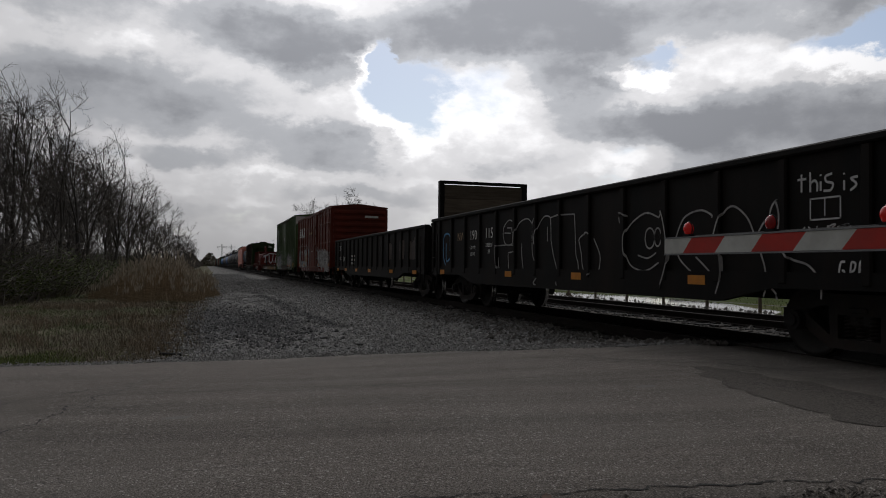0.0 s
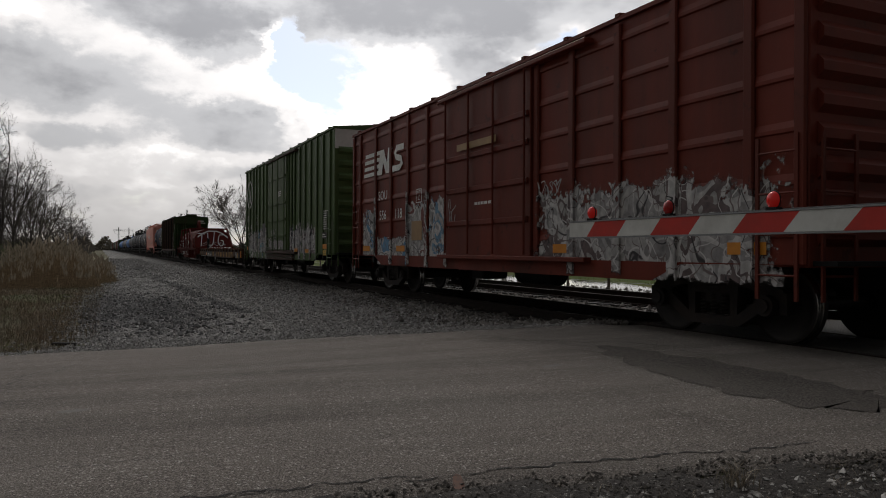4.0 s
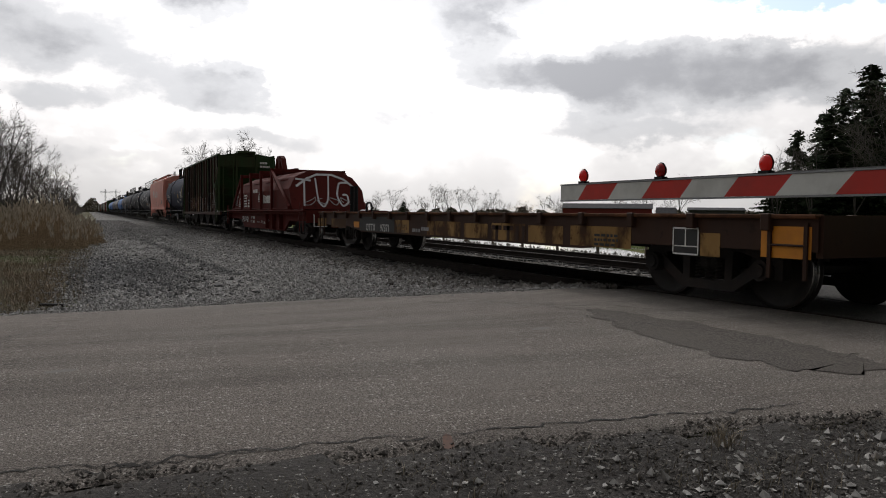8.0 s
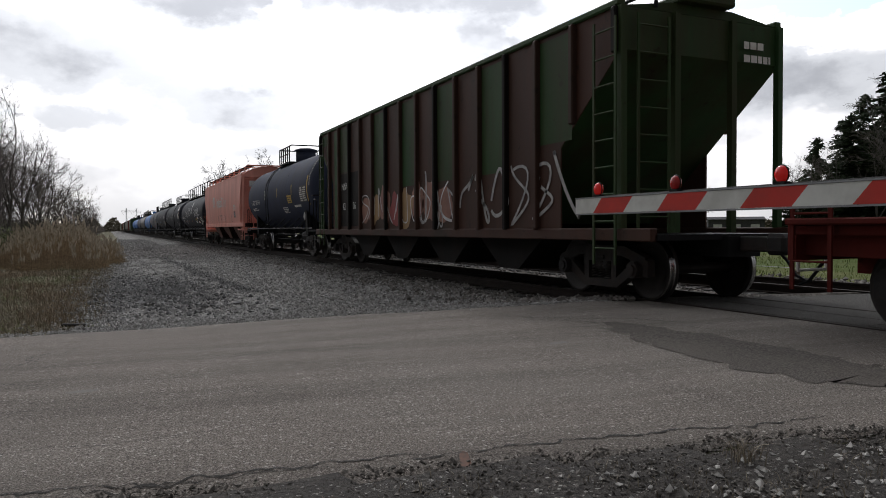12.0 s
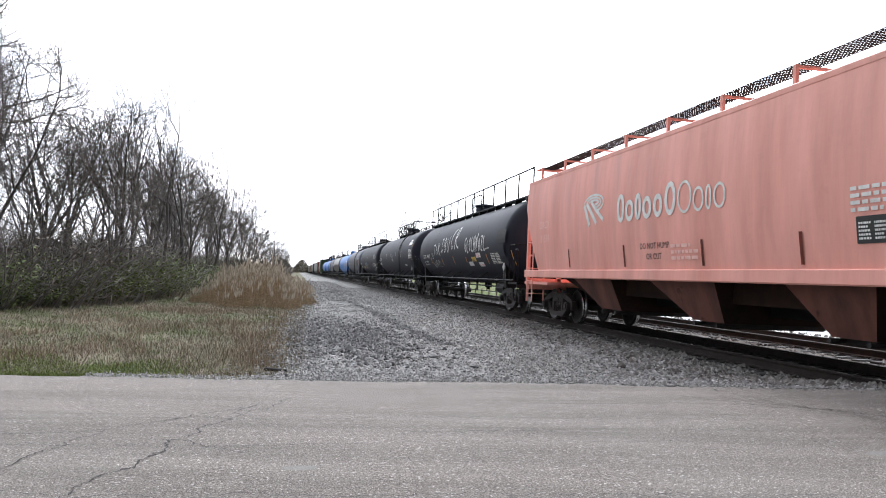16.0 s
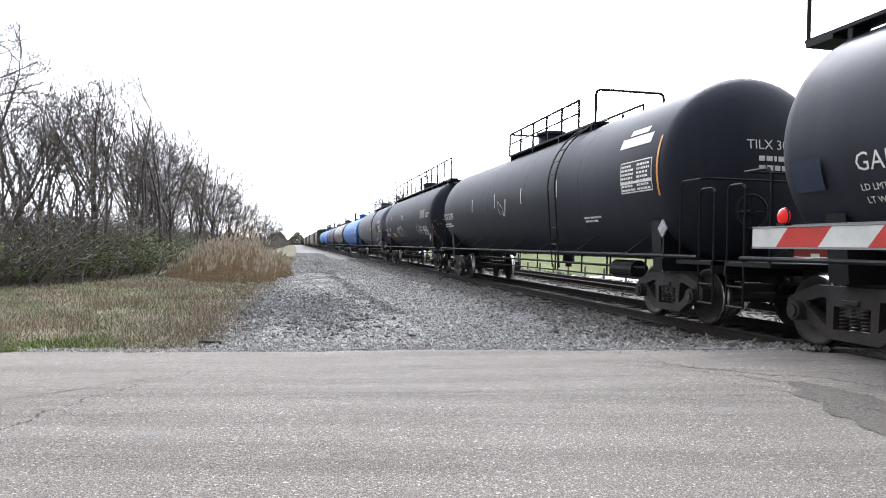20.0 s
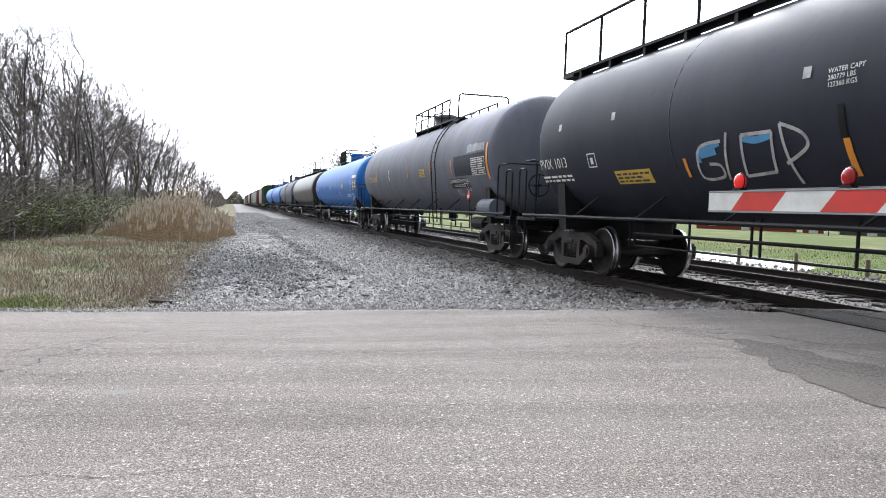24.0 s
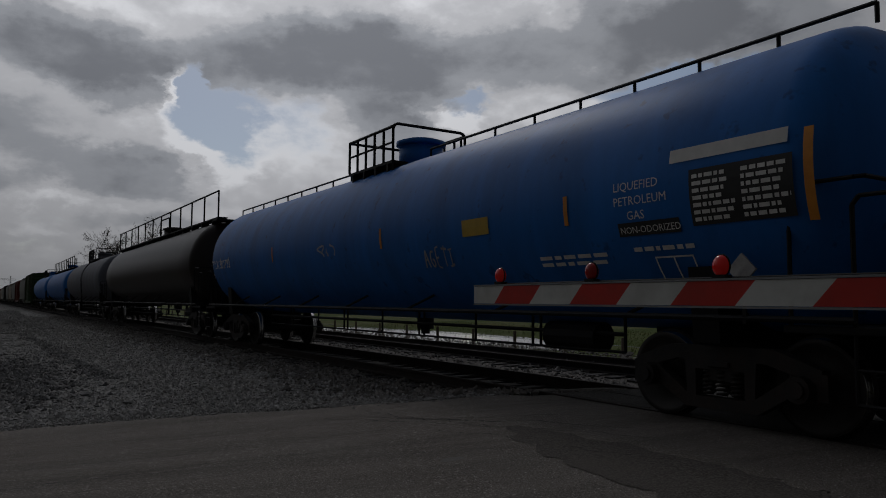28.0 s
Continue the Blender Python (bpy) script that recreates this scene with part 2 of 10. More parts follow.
M_ASPHALT = material("asphalt", (0.109, 0.095, 0.084), (0.25, 0.224, 0.199), 92, 0.95, spec=0.15, bump=0.7, bump_scale=90, stain=(0.2, 0.19, 0.17),
                     stain_scale=0.35, stain_amt=0.35, speck=((0.52, 0.49, 0.45), 50, 0.6, 0.85), edge=(0.44, 0.57), detail=3.0)
def aggregate(m, scale, low, high):
    """Small stones of changing tone set in a surface."""
    nt = m.node_tree
    N, L = nt.nodes.new, nt.links.new
    base = nt.nodes["Principled BSDF"].inputs["Base Color"]
    old = base.links[0].from_socket
    tc, v, q, x = (N("ShaderNode" + k) for k in ("TexCoord", "TexVoronoi", "ValToRGB", "Mix"))
    v.inputs["Scale"].default_value = scale
    L(tc.outputs["Object"], v.inputs[0])
    e = q.color_ramp.elements
    e[0].position, e[0].color, e[1].position, e[1].color = 0.1, (low,) * 3 + (1,), 0.9, (high,) * 3 + (1,)
    L(v.outputs["Color"], q.inputs[0])
    x.data_type, x.blend_type = 'RGBA', 'MULTIPLY'
    x.inputs[0].default_value = 1.0
    L(old, x.inputs[6])
    L(q.outputs[0], x.inputs[7])
    L(x.outputs[2], base)


aggregate(M_ASPHALT, 150, 0.72, 1.3)
def streaked(m, angle, scale, low, high):
    """Long wear streaks along the road over a surface's colour."""
    nt = m.node_tree
    N, L = nt.nodes.new, nt.links.new
    base = nt.nodes["Principled BSDF"].inputs["Base Color"]
    old = base.links[0].from_socket
    tc, turn, mp, n, q, x = (N("ShaderNode" + k) for k in ("TexCoord", "Mapping", "Mapping", "TexNoise", "ValToRGB", "Mix"))
    turn.inputs["Rotation"].default_value = (0, 0, radians(angle))
    mp.inputs["Scale"].default_value = (0.1, 1.0, 1.0)
    n.inputs["Scale"].default_value, n.inputs["Detail"].default_value, n.inputs["Roughness"].default_value = scale, 5.0, 0.55
    L(tc.outputs["Object"], turn.inputs[0])
    L(turn.outputs[0], mp.inputs[0])
    L(mp.outputs[0], n.inputs[0])
    e = q.color_ramp.elements
    e[0].position, e[0].color, e[1].position, e[1].color = 0.38, (low,) * 3 + (1,), 0.6, (high,) * 3 + (1,)
    L(n.outputs["Fac"], q.inputs[0])
    x.data_type, x.blend_type = 'RGBA', 'MULTIPLY'
    x.inputs[0].default_value = 1.0
    L(old, x.inputs[6])
    L(q.outputs[0], x.inputs[7])
    L(x.outputs[2], base)


streaked(M_ASPHALT, 12, 1.6, 0.87, 1.07)
streaked(M_ASPHALT, 9, 5.0, 0.92, 1.05)
M_ASPHALT_DARK = material("asphalt_patch", (0.035, 0.033, 0.031), (0.125, 0.12, 0.113), 62, 0.95, spec=0.12, bump=0.8, bump_scale=70, speck=((0.22, 0.21, 0.2), 46, 0.6, 0.7), edge=(0.42, 0.6), detail=3.0)
M_PATCH = material("worn_asphalt_patch", (0.075, 0.067, 0.06), (0.17, 0.155, 0.14), 62, 0.95, spec=0.12, bump=0.8, bump_scale=70, stain=(0.14, 0.125, 0.11), stain_scale=1.4, stain_amt=0.6, edge=(0.42, 0.6), detail=3.0)
M_ASPHALT_PALE = material("asphalt_scuff", (0.2, 0.19, 0.17), (0.13, 0.12, 0.11), 50, 0.9, bump=0.4, bump_scale=90)
M_CRACK = material("crack", (0.022, 0.02, 0.018), (0.03, 0.028, 0.025), 30, 0.95)
M_GRAVEL = material("gravel", (0.13, 0.126, 0.12), (0.31, 0.302, 0.288), 24, 0.95, spec=0.05, bump=0.7, bump_scale=22, stain=(0.15, 0.145, 0.135), stain_scale=0.3,
                    stain_amt=0.4, speck=((0.42, 0.41, 0.39), 24, 0.58, 0.8), edge=(0.42, 0.58), detail=3.0)
M_BED = material("dark_ballast", (0.075, 0.069, 0.063), (0.23, 0.214, 0.197), 20, 0.95, spec=0.05, bump=0.9, bump_scale=18, stain=(0.07, 0.06, 0.052), stain_scale=0.5,
                 stain_amt=0.5, speck=((0.34, 0.32, 0.3), 20, 0.6, 0.7), edge=(0.42, 0.58), detail=3.0)
M_SOIL = material("shoulder_soil", (0.014, 0.011, 0.009), (0.05, 0.043, 0.037), 30, 0.95, bump=1.0, bump_scale=40, stain=(0.03, 0.027, 0.023), stain_scale=1.2,
                  stain_amt=0.6, speck=((0.4, 0.39, 0.36), 38, 0.62, 0.8), edge=(0.42, 0.6))
M_STONE = island_material("gravel_stone", (0.24, 0.234, 0.226), (0.47, 0.46, 0.444))
M_STONE_PALE = island_material("pale_stone", (0.3, 0.29, 0.27), (0.65, 0.63, 0.6))
M_BALLAST = island_material("ballast_stone", (0.1, 0.092, 0.084), (0.31, 0.29, 0.268))
M_STONE_DARK = island_material("coal_dark_stone", (0.1, 0.1, 0.1), (0.32, 0.315, 0.31))
M_GRIT = island_material("shoulder_grit", (0.055, 0.049, 0.044), (0.24, 0.222, 0.2))
M_GRASS = material("grass_ground", (0.11, 0.092, 0.066), (0.085, 0.1, 0.042), 2.2, 0.95, spec=0.08, bump=0.8, bump_scale=30, stain=(0.24, 0.2, 0.145), stain_scale=0.6,
                   stain_amt=0.75)
M_FIELD = material("field_grass", (0.085, 0.11, 0.03), (0.06, 0.085, 0.022), 2.0, 0.95, spec=0.05, bump=0.6, bump_scale=20, stain=(0.18, 0.16, 0.08), stain_scale=0.12,
                   stain_amt=0.7)
M_STRAW = island_material("straw", (0.15, 0.125, 0.09), (0.4, 0.345, 0.265))
M_WEED = island_material("rusty_weed", (0.21, 0.155, 0.108), (0.42, 0.34, 0.25))
M_OLIVE = island_material("olive_blade", (0.09, 0.115, 0.045), (0.22, 0.26, 0.125))
M_STRAW_GREY = island_material("grey_straw", (0.13, 0.105, 0.08), (0.33, 0.27, 0.2))
M_BLADE = island_material("green_blade", (0.1, 0.128, 0.036), (0.25, 0.3, 0.1))
M_REED = island_material("reed_stem", (0.25, 0.185, 0.125), (0.5, 0.4, 0.28))
M_PLUME = island_material("reed_plume", (0.4, 0.35, 0.28), (0.66, 0.59, 0.49))
M_BARK = material("bark", (0.125, 0.115, 0.107), (0.06, 0.055, 0.051), 8, 0.95, bump=0.8, bump_scale=20, stretch=(2, 2, 0.3), vary=0.3)
M_TWIG = material("twig", (0.2, 0.178, 0.165), (0.135, 0.12, 0.111), 5, 0.95, vary=0.3)
M_BUD = island_material("spring_bud", (0.1, 0.09, 0.05), (0.22, 0.19, 0.1))
M_BUSH = island_material("shrub_leaf", (0.065, 0.09, 0.03), (0.18, 0.22, 0.08))
M_BRUSH = island_material("dry_brush", (0.09, 0.08, 0.058), (0.2, 0.175, 0.13))
M_NEEDLE = island_material("needle", (0.012, 0.022, 0.01), (0.05, 0.075, 0.035))
M_RAIL_TOP = material("rail_polished", (0.55, 0.55, 0.56), (0.4, 0.39, 0.38), 3, 0.22, 1.0, stretch=(4, 0.1, 1))
M_RAIL = material("rail_rust", (0.038, 0.029, 0.025), (0.024, 0.02, 0.018), 6, 0.8, 0.1, 0.3, spec=0.2)
M_TIE = material("tie_wood", (0.042, 0.039, 0.037), (0.024, 0.022, 0.021), 7, 0.9, bump=0.6, stretch=(0.2, 2, 2), vary=0.35)
M_STEEL_DARK = material("truck_steel", (0.012, 0.0115, 0.012), (0.024, 0.021, 0.02), 5, 0.75, 0.0, 0.35, stain=RUST, stain_amt=0.15, stain_scale=2)
M_WHEEL = material("wheel_steel", (0.035, 0.03, 0.028), (0.022, 0.02, 0.019), 4, 0.6, 0.2, 0.2)
M_TREAD = material("wheel_tread", (0.5, 0.5, 0.5), (0.4, 0.4, 0.4), 4, 0.25, 1.0)
M_BLACK = paint("black_paint", (0.009, 0.0095, 0.011), 0.6, 0.4, (0.022, 0.02, 0.02), spec=0.2)
M_TANK = paint("tank_black", (0.022, 0.024, 0.038), 0.62, 0.6, (0.032, 0.032, 0.04), spec=0.22, chips=0.2)
M_TANK_GREY = paint("tank_grey", (0.152, 0.164, 0.204), 0.62, 0.75, (0.115, 0.105, 0.1), spec=0.22, chips=0.2)
M_TANK_NAVY = paint("tank_navy", (0.045, 0.0555, 0.099), 0.7, 0.7, (0.045, 0.048, 0.06), spec=0.15, chips=0.2)
M_TANK_BLUE = paint("tank_blue", (0.022, 0.185, 0.6), 0.5, 0.35, (0.02, 0.05, 0.12))
M_TANK_BROWN = paint("tank_brown", (0.03, 0.024, 0.023), 0.4, 0.5)
M_GOND = paint("gondola_black", (0.009, 0.0085, 0.0085), 0.65, 0.6, (0.026, 0.017, 0.013), spec=0.15)
M_BOXRED = paint("boxcar_red", (0.19, 0.032, 0.018), 0.55, 0.6, (0.045, 0.02, 0.014))
M_GREEN = paint("boxcar_green", (0.098, 0.158, 0.06), 0.5, 0.65, (0.03, 0.036, 0.02))
M_FLAT = paint("flat_brown", (0.06, 0.028, 0.017), 0.65, 0.75, (0.03, 0.018, 0.014))
M_YELLOW_WORN = material("worn_yellow", (0.4, 0.24, 0.09), (0.28, 0.165, 0.06), 2.5, 0.75, 0.0, 0.2, 9.0, (0.06, 0.03, 0.017), 1.6, 0.95, (1, 1, 0.5), spec=0.15, stain_edge=(0.44, 0.56), speck=((0.1, 0.045, 0.02), 7.0, 0.58, 0.8))
M_RUST = material("rusty_steel", (0.16, 0.07, 0.035), (0.07, 0.033, 0.02), 3.0, 0.9, 0.0, 0.4, 12.0, (0.03, 0.018, 0.013), 2.0, 0.7, spec=0.1)
M_COIL = paint("coil_red", (0.115, 0.019, 0.015), 0.75, 0.5, (0.05, 0.014, 0.011), spec=0.1)
M_HOP_GREEN = paint("hopper_green", (0.035, 0.085, 0.03), 0.6, 0.7, (0.05, 0.022, 0.014))
M_HOP_BROWN = paint("hopper_brown", (0.075, 0.035, 0.025), 0.6, 0.65, (0.03, 0.028, 0.022))
M_POTASH = paint("hopper_orange", (0.95, 0.465, 0.39), 0.6, 0.62, (0.7, 0.27, 0.2), chips=0.05)
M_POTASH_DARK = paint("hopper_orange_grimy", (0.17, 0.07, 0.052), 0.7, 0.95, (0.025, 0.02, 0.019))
M_GRATE = material("walkway_grating", (0.05, 0.037, 0.035), (0.03, 0.024, 0.023), 4, 0.8, spec=0.15)
# shade beneath the hopper, put into the colour as near-black
M_SHADE_BLACK = material("shade_black_sheet", (0.02, 0.014, 0.012), (0.035, 0.02, 0.016), 2.0, 0.85, bump=0.2, stain=(0.06, 0.03, 0.022), stain_amt=0.4, spec=0.1)
M_GREY = paint("car_grey", (0.22, 0.22, 0.2), 0.6, 0.6)
M_TAN = paint("car_tan", (0.3, 0.26, 0.2), 0.6, 0.6)
M_WHITE = material("white_paint", (0.78, 0.78, 0.76), (0.65, 0.65, 0.63), 5, 0.5, stain=(0.45, 0.43, 0.4), stain_amt=0.3)
M_LETTER = material("lettering_white", (0.85, 0.85, 0.82), (0.66, 0.66, 0.63), 6, 0.6)
M_LETTER_FADED = material("lettering_faded", (0.9, 0.6, 0.53), (0.85, 0.5, 0.43), 9, 0.65)
M_LETTER_Y = material("lettering_yellow", (0.62, 0.42, 0.06), (0.5, 0.33, 0.05), 6, 0.6)
M_LETTER_K = material("lettering_black", (0.02, 0.02, 0.02), (0.03, 0.03, 0.03), 6, 0.6)
M_ORANGE = material("reflector_orange", (0.72, 0.28, 0.02), (0.6, 0.22, 0.02), 6, 0.5)
M_GRAF_GREY = material("spray_grey", (0.5, 0.49, 0.48), (0.26, 0.25, 0.25), 6, 0.55)
M_GRAF_BLUE = material("spray_blue", (0.08, 0.3, 0.55), (0.06, 0.22, 0.42), 3, 0.55)
M_GRAF_RED = material("spray_maroon", (0.3, 0.04, 0.04), (0.2, 0.03, 0.03), 3, 0.55)
M_GRAF_BRIGHT = material("spray_white", (0.75, 0.75, 0.75), (0.55, 0.55, 0.56), 3, 0.55)
M_GRAF_PALE = material("spray_pale_grey", (0.38, 0.37, 0.37), (0.22, 0.21, 0.21), 5, 0.6)
M_GRAF_DARK = material("spray_dark", (0.05, 0.045, 0.05), (0.1, 0.09, 0.09), 3, 0.6)
M_GRAF_TAN = material("spray_tan", (0.42, 0.27, 0.13), (0.32, 0.2, 0.1), 3, 0.6)
M_GRAF_ROSE = material("spray_rose", (0.33, 0.17, 0.12), (0.22, 0.1, 0.08), 3, 0.6)
M_GATE_RED = material("gate_red", (0.6, 0.03, 0.018), (0.5, 0.025, 0.015), 4, 0.45, stain=(0.3, 0.04, 0.03), stain_amt=0.4, stain_scale=3)
M_GATE_WHITE = material("gate_white", (0.72, 0.73, 0.7), (0.62, 0.63, 0.6), 4, 0.5, stain=(0.4, 0.4, 0.37), stain_amt=0.5, stain_scale=3)
M_LENS = material("red_lens", (0.45, 0.012, 0.012), (0.3, 0.008, 0.008), 20, 0.12)
M_WATER = material("pond_water", (0.05, 0.06, 0.05), (0.04, 0.05, 0.04), 1, 0.03, bump=0.03, bump_scale=3)
M_WOOD = material("weathered_wood", (0.2, 0.16, 0.12), (0.12, 0.095, 0.07), 6, 0.9, bump=0.5, stretch=(0.3, 3, 3), vary=0.3)
M_BARN = material("barn_red", (0.25, 0.035, 0.03), (0.2, 0.03, 0.025), 3, 0.8, stretch=(6, 6, 0.3))
M_ROOF = material("roof_grey", (0.11, 0.11, 0.115), (0.07, 0.07, 0.075), 2, 0.9, spec=0.05)
M_GALV = material("galvanised", (0.3, 0.31, 0.32), (0.24, 0.25, 0.26), 6, 0.5, 0.6)


def lit_lens():
    m = bpy.data.materials.new("red_lamp_lit")
    m.use_nodes = True
    b = m.node_tree.nodes["Principled BSDF"]
    b.inputs["Base Color"].default_value = (0.5, 0.01, 0.01, 1)
    b.inputs["Roughness"].default_value = 0.15
    b.inputs["Emission Color"].default_value = (1, 0.03, 0.02, 1)
    b.inputs["Emission Strength"].default_value = 0.12
    return m


M_LIT = lit_lens()


# ---------------------------------------------------------------- mesh helpers
def finish(name, bm, mat, smooth=False):
    me = bpy.data.meshes.new(name)
    if smooth:
        for f in bm.faces:
            f.smooth = True
    bm.normal_update()
    bm.to_mesh(me)
    bm.free()
    for m in (mat if isinstance(mat, (list, tuple)) else [mat]):
        me.materials.append(m)
    return me


def part(name, bm, mat, parent, label="", smooth=False, m=None):
    """Links a bmesh, or a mesh made before, as one mesh object under a thing or a part."""
    me = bm if isinstance(bm, bpy.types.Mesh) else finish(name, bm, mat, smooth)
    ob = new(name, me)
    ob.parent = parent
    if m is not None:
        ob.matrix_basis = m
    if label:
        ob["label"] = label
    return ob


def thing(name, label, category, group="", kind="", m=None):
    ob = new(name)
    ob.empty_display_size = 0.3
    if m is not None:
        ob.matrix_basis = m
    return tagged(ob, label, category, group, kind)


def mesh_np(name, verts, faces, mats, smooth=False, midx=None):
    me = bpy.data.meshes.new(name)
    me.from_pydata(verts if isinstance(verts, list) else verts.tolist(), [], faces if isinstance(faces, list) else faces.tolist())
    for m in (mats if isinstance(mats, (list, tuple)) else [mats]):
        me.materials.append(m)
    if midx is not None:
        me.polygons.foreach_set("material_index", midx)
    if smooth:
        me.polygons.foreach_set("use_smooth", [True] * len(me.polygons))
    me.update()
    return me


def box(bm, x0, x1, y0, y1, z0, z1, bev=0.0, mi=0):
    g = bmesh.ops.create_cube(bm, size=1.0)
    for v in g["verts"]:
        v.co = ((x0 + x1) / 2 + v.co.x * (x1 - x0), (y0 + y1) / 2 + v.co.y * (y1 - y0), (z0 + z1) / 2 + v.co.z * (z1 - z0))
    fs = {f for v in g["verts"] for f in v.link_faces}
    for f in fs:
        f.material_index = mi
    if bev:
        es = list({e for v in g["verts"] for e in v.link_edges})
        bmesh.ops.bevel(bm, geom=es, offset=bev, segments=1, affect='EDGES', material=-1)
    return bm


def tube(bm, a, b, r, n=6, r2=None, caps=True):
    a, b = Vector(a), Vector(b)
    d = b - a
    if d.length < 1e-6:
        return bm
    q = d.to_track_quat('Z', 'Y')
    r2 = r if r2 is None else r2
    ra, rb = [], []
    for i in range(n):
        w = 2 * math.pi * i / n
        o = Vector((math.cos(w), math.sin(w), 0))
        ra.append(bm.verts.new(a + q @ (o * r)))
        rb.append(bm.verts.new(b + q @ (o * r2)))
    for i in range(n):
        j = (i + 1) % n
        bm.faces.new((ra[i], ra[j], rb[j], rb[i]))
    if caps:
        bm.faces.new(ra[::-1])
        bm.faces.new(rb)
    return bm


def pipe(bm, pts, r, n=6):
    for a, b in zip(pts, pts[1:]):
        tube(bm, a, b, r, n)
    return bm


def prism_x(bm, poly, x0, x1):
    """A (y, z) outline drawn out from x0 to x1."""
    a = [bm.verts.new((x0, y, z)) for y, z in poly]
    b = [bm.verts.new((x1, y, z)) for y, z in poly]
    n = len(poly)
    bm.faces.new(a)
    bm.faces.new(b[::-1])
    for i in range(n):
        j = (i + 1) % n
        bm.faces.new((a[j], a[i], b[i], b[j]))
    bmesh.ops.recalc_face_normals(bm, faces=bm.faces[:])
    return bm


def prism_y(bm, poly, y0, y1):
    """An (x, z) outline drawn out from y0 to y1."""
    a = [bm.verts.new((x, y0, z)) for x, z in poly]
    b = [bm.verts.new((x, y1, z)) for x, z in poly]
    n = len(poly)
    bm.faces.new(a)
    bm.faces.new(b[::-1])
    for i in range(n):
        j = (i + 1) % n
        bm.faces.new((a[j], a[i], b[i], b[j]))
    bmesh.ops.recalc_face_normals(bm, faces=bm.faces[:])
    return bm


def grid_sheet(name, xs, ys, zf, mat, smooth=True):
    """A sheet over xs(v) x ys; xs may be a function of y giving the row's x values."""
    rows = []
    for y in ys:
        rows.append([(x, y, zf(x, y)) for x in (xs(y) if callable(xs) else xs)])
    n = len(rows[0])
    verts = [v for r in rows for v in r]
    faces = [(i * n + j, i * n + j + 1, (i + 1) * n + j + 1, (i + 1) * n + j) for i in range(len(rows) - 1) for j in range(n - 1)]
    return mesh_np(name, verts, faces, mat, smooth)


# ---------------------------------------------------------------- ground, road, tracks
def lerp_pts(pts, x):
    if x <= pts[0][0]:
        (x0, y0), (x1, y1) = pts[0], pts[1]
    elif x >= pts[-1][0]:
        (x0, y0), (x1, y1) = pts[-2], pts[-1]
    else:
        k = next(i for i in range(len(pts) - 1) if pts[i][0] <= x <= pts[i + 1][0])
        (x0, y0), (x1, y1) = pts[k], pts[k + 1]
    return y0 + (y1 - y0) * (x - x0) / (x1 - x0)


def clamp(v, a=0.0, b=1.0):
    return max(a, min(b, v))


def smooth(a, b, v):
    t = clamp((v - a) / (b - a))
    return t * t * (3 - 2 * t)


FAR_EDGE = [(-3.2, 12.0), (-1.0, 11.62), (1.4, 11.1), (3.5, 10.05), (5.9, 9.25), (6.9, 9.0), (20, 6.2)]
NEAR_EDGE = [(-0.34, 3.53), (1.6, 3.2), (4.06, 2.62), (20, -0.6)]
GRAVEL_EDGE = [(11.5, -0.35), (24, -0.3), (34, 0.2), (53, 0.75), (108, 1.1), (300, 1.2)]


def road_z(x, y):
    z = -0.002 + 0.0126 * (min(x, 7.38) - 7.38)
    if y > 6.5:
        z -= 0.05 * (min(y, 12.0) - 6.5) * clamp((6.0 - x) / 5)
    if x > 14:
        z -= 0.6 * smooth(14, 26, x)
    return z


def rough_z(x, y, s, a):
    return a * noise.noise((x * s, y * s, 1.3))


def bed_z(x):
    if x < 3.2:
        return -0.4
    if x < 6.3:
        return -0.4 + 0.19 * smooth(3.2, 6.2, x)
    if x < 14.0:
        return -0.21
    return -0.21 - 0.55 * smooth(14.0, 16.2, x)


def ground_z(x, y):
    far = lerp_pts(FAR_EDGE, clamp(x, -60, 60))
    base = -0.47 if x < 8 else -0.8
    if x > 14:
        base -= 0.55 * math.exp(-((x - 24) / 7) ** 2 - ((y - 44) / 17) ** 2)
    if y < far + 2.5:
        r = road_z(x, min(y, far)) - 0.06
        base = r + (base - r) * smooth(far - 0.5, far + 2.5, y)
    bank = 0.25 * smooth(-5, -14, x) * smooth(12, 25, y)
    return base + bank + rough_z(x, y, 0.5, 0.05) * (1 if y > far else 0.25)


def spread(lo, hi, near_lo, near_hi, step, grow=1.35):
    vals = list(np.arange(near_lo, near_hi + 1e-6, step))
    s, v = step, near_lo
    while v > lo:
        s *= grow
        v -= s
        vals.insert(0, v)
    s, v = step, near_hi
    while v < hi:
        s *= grow
        v += s
        vals.append(v)
    return vals


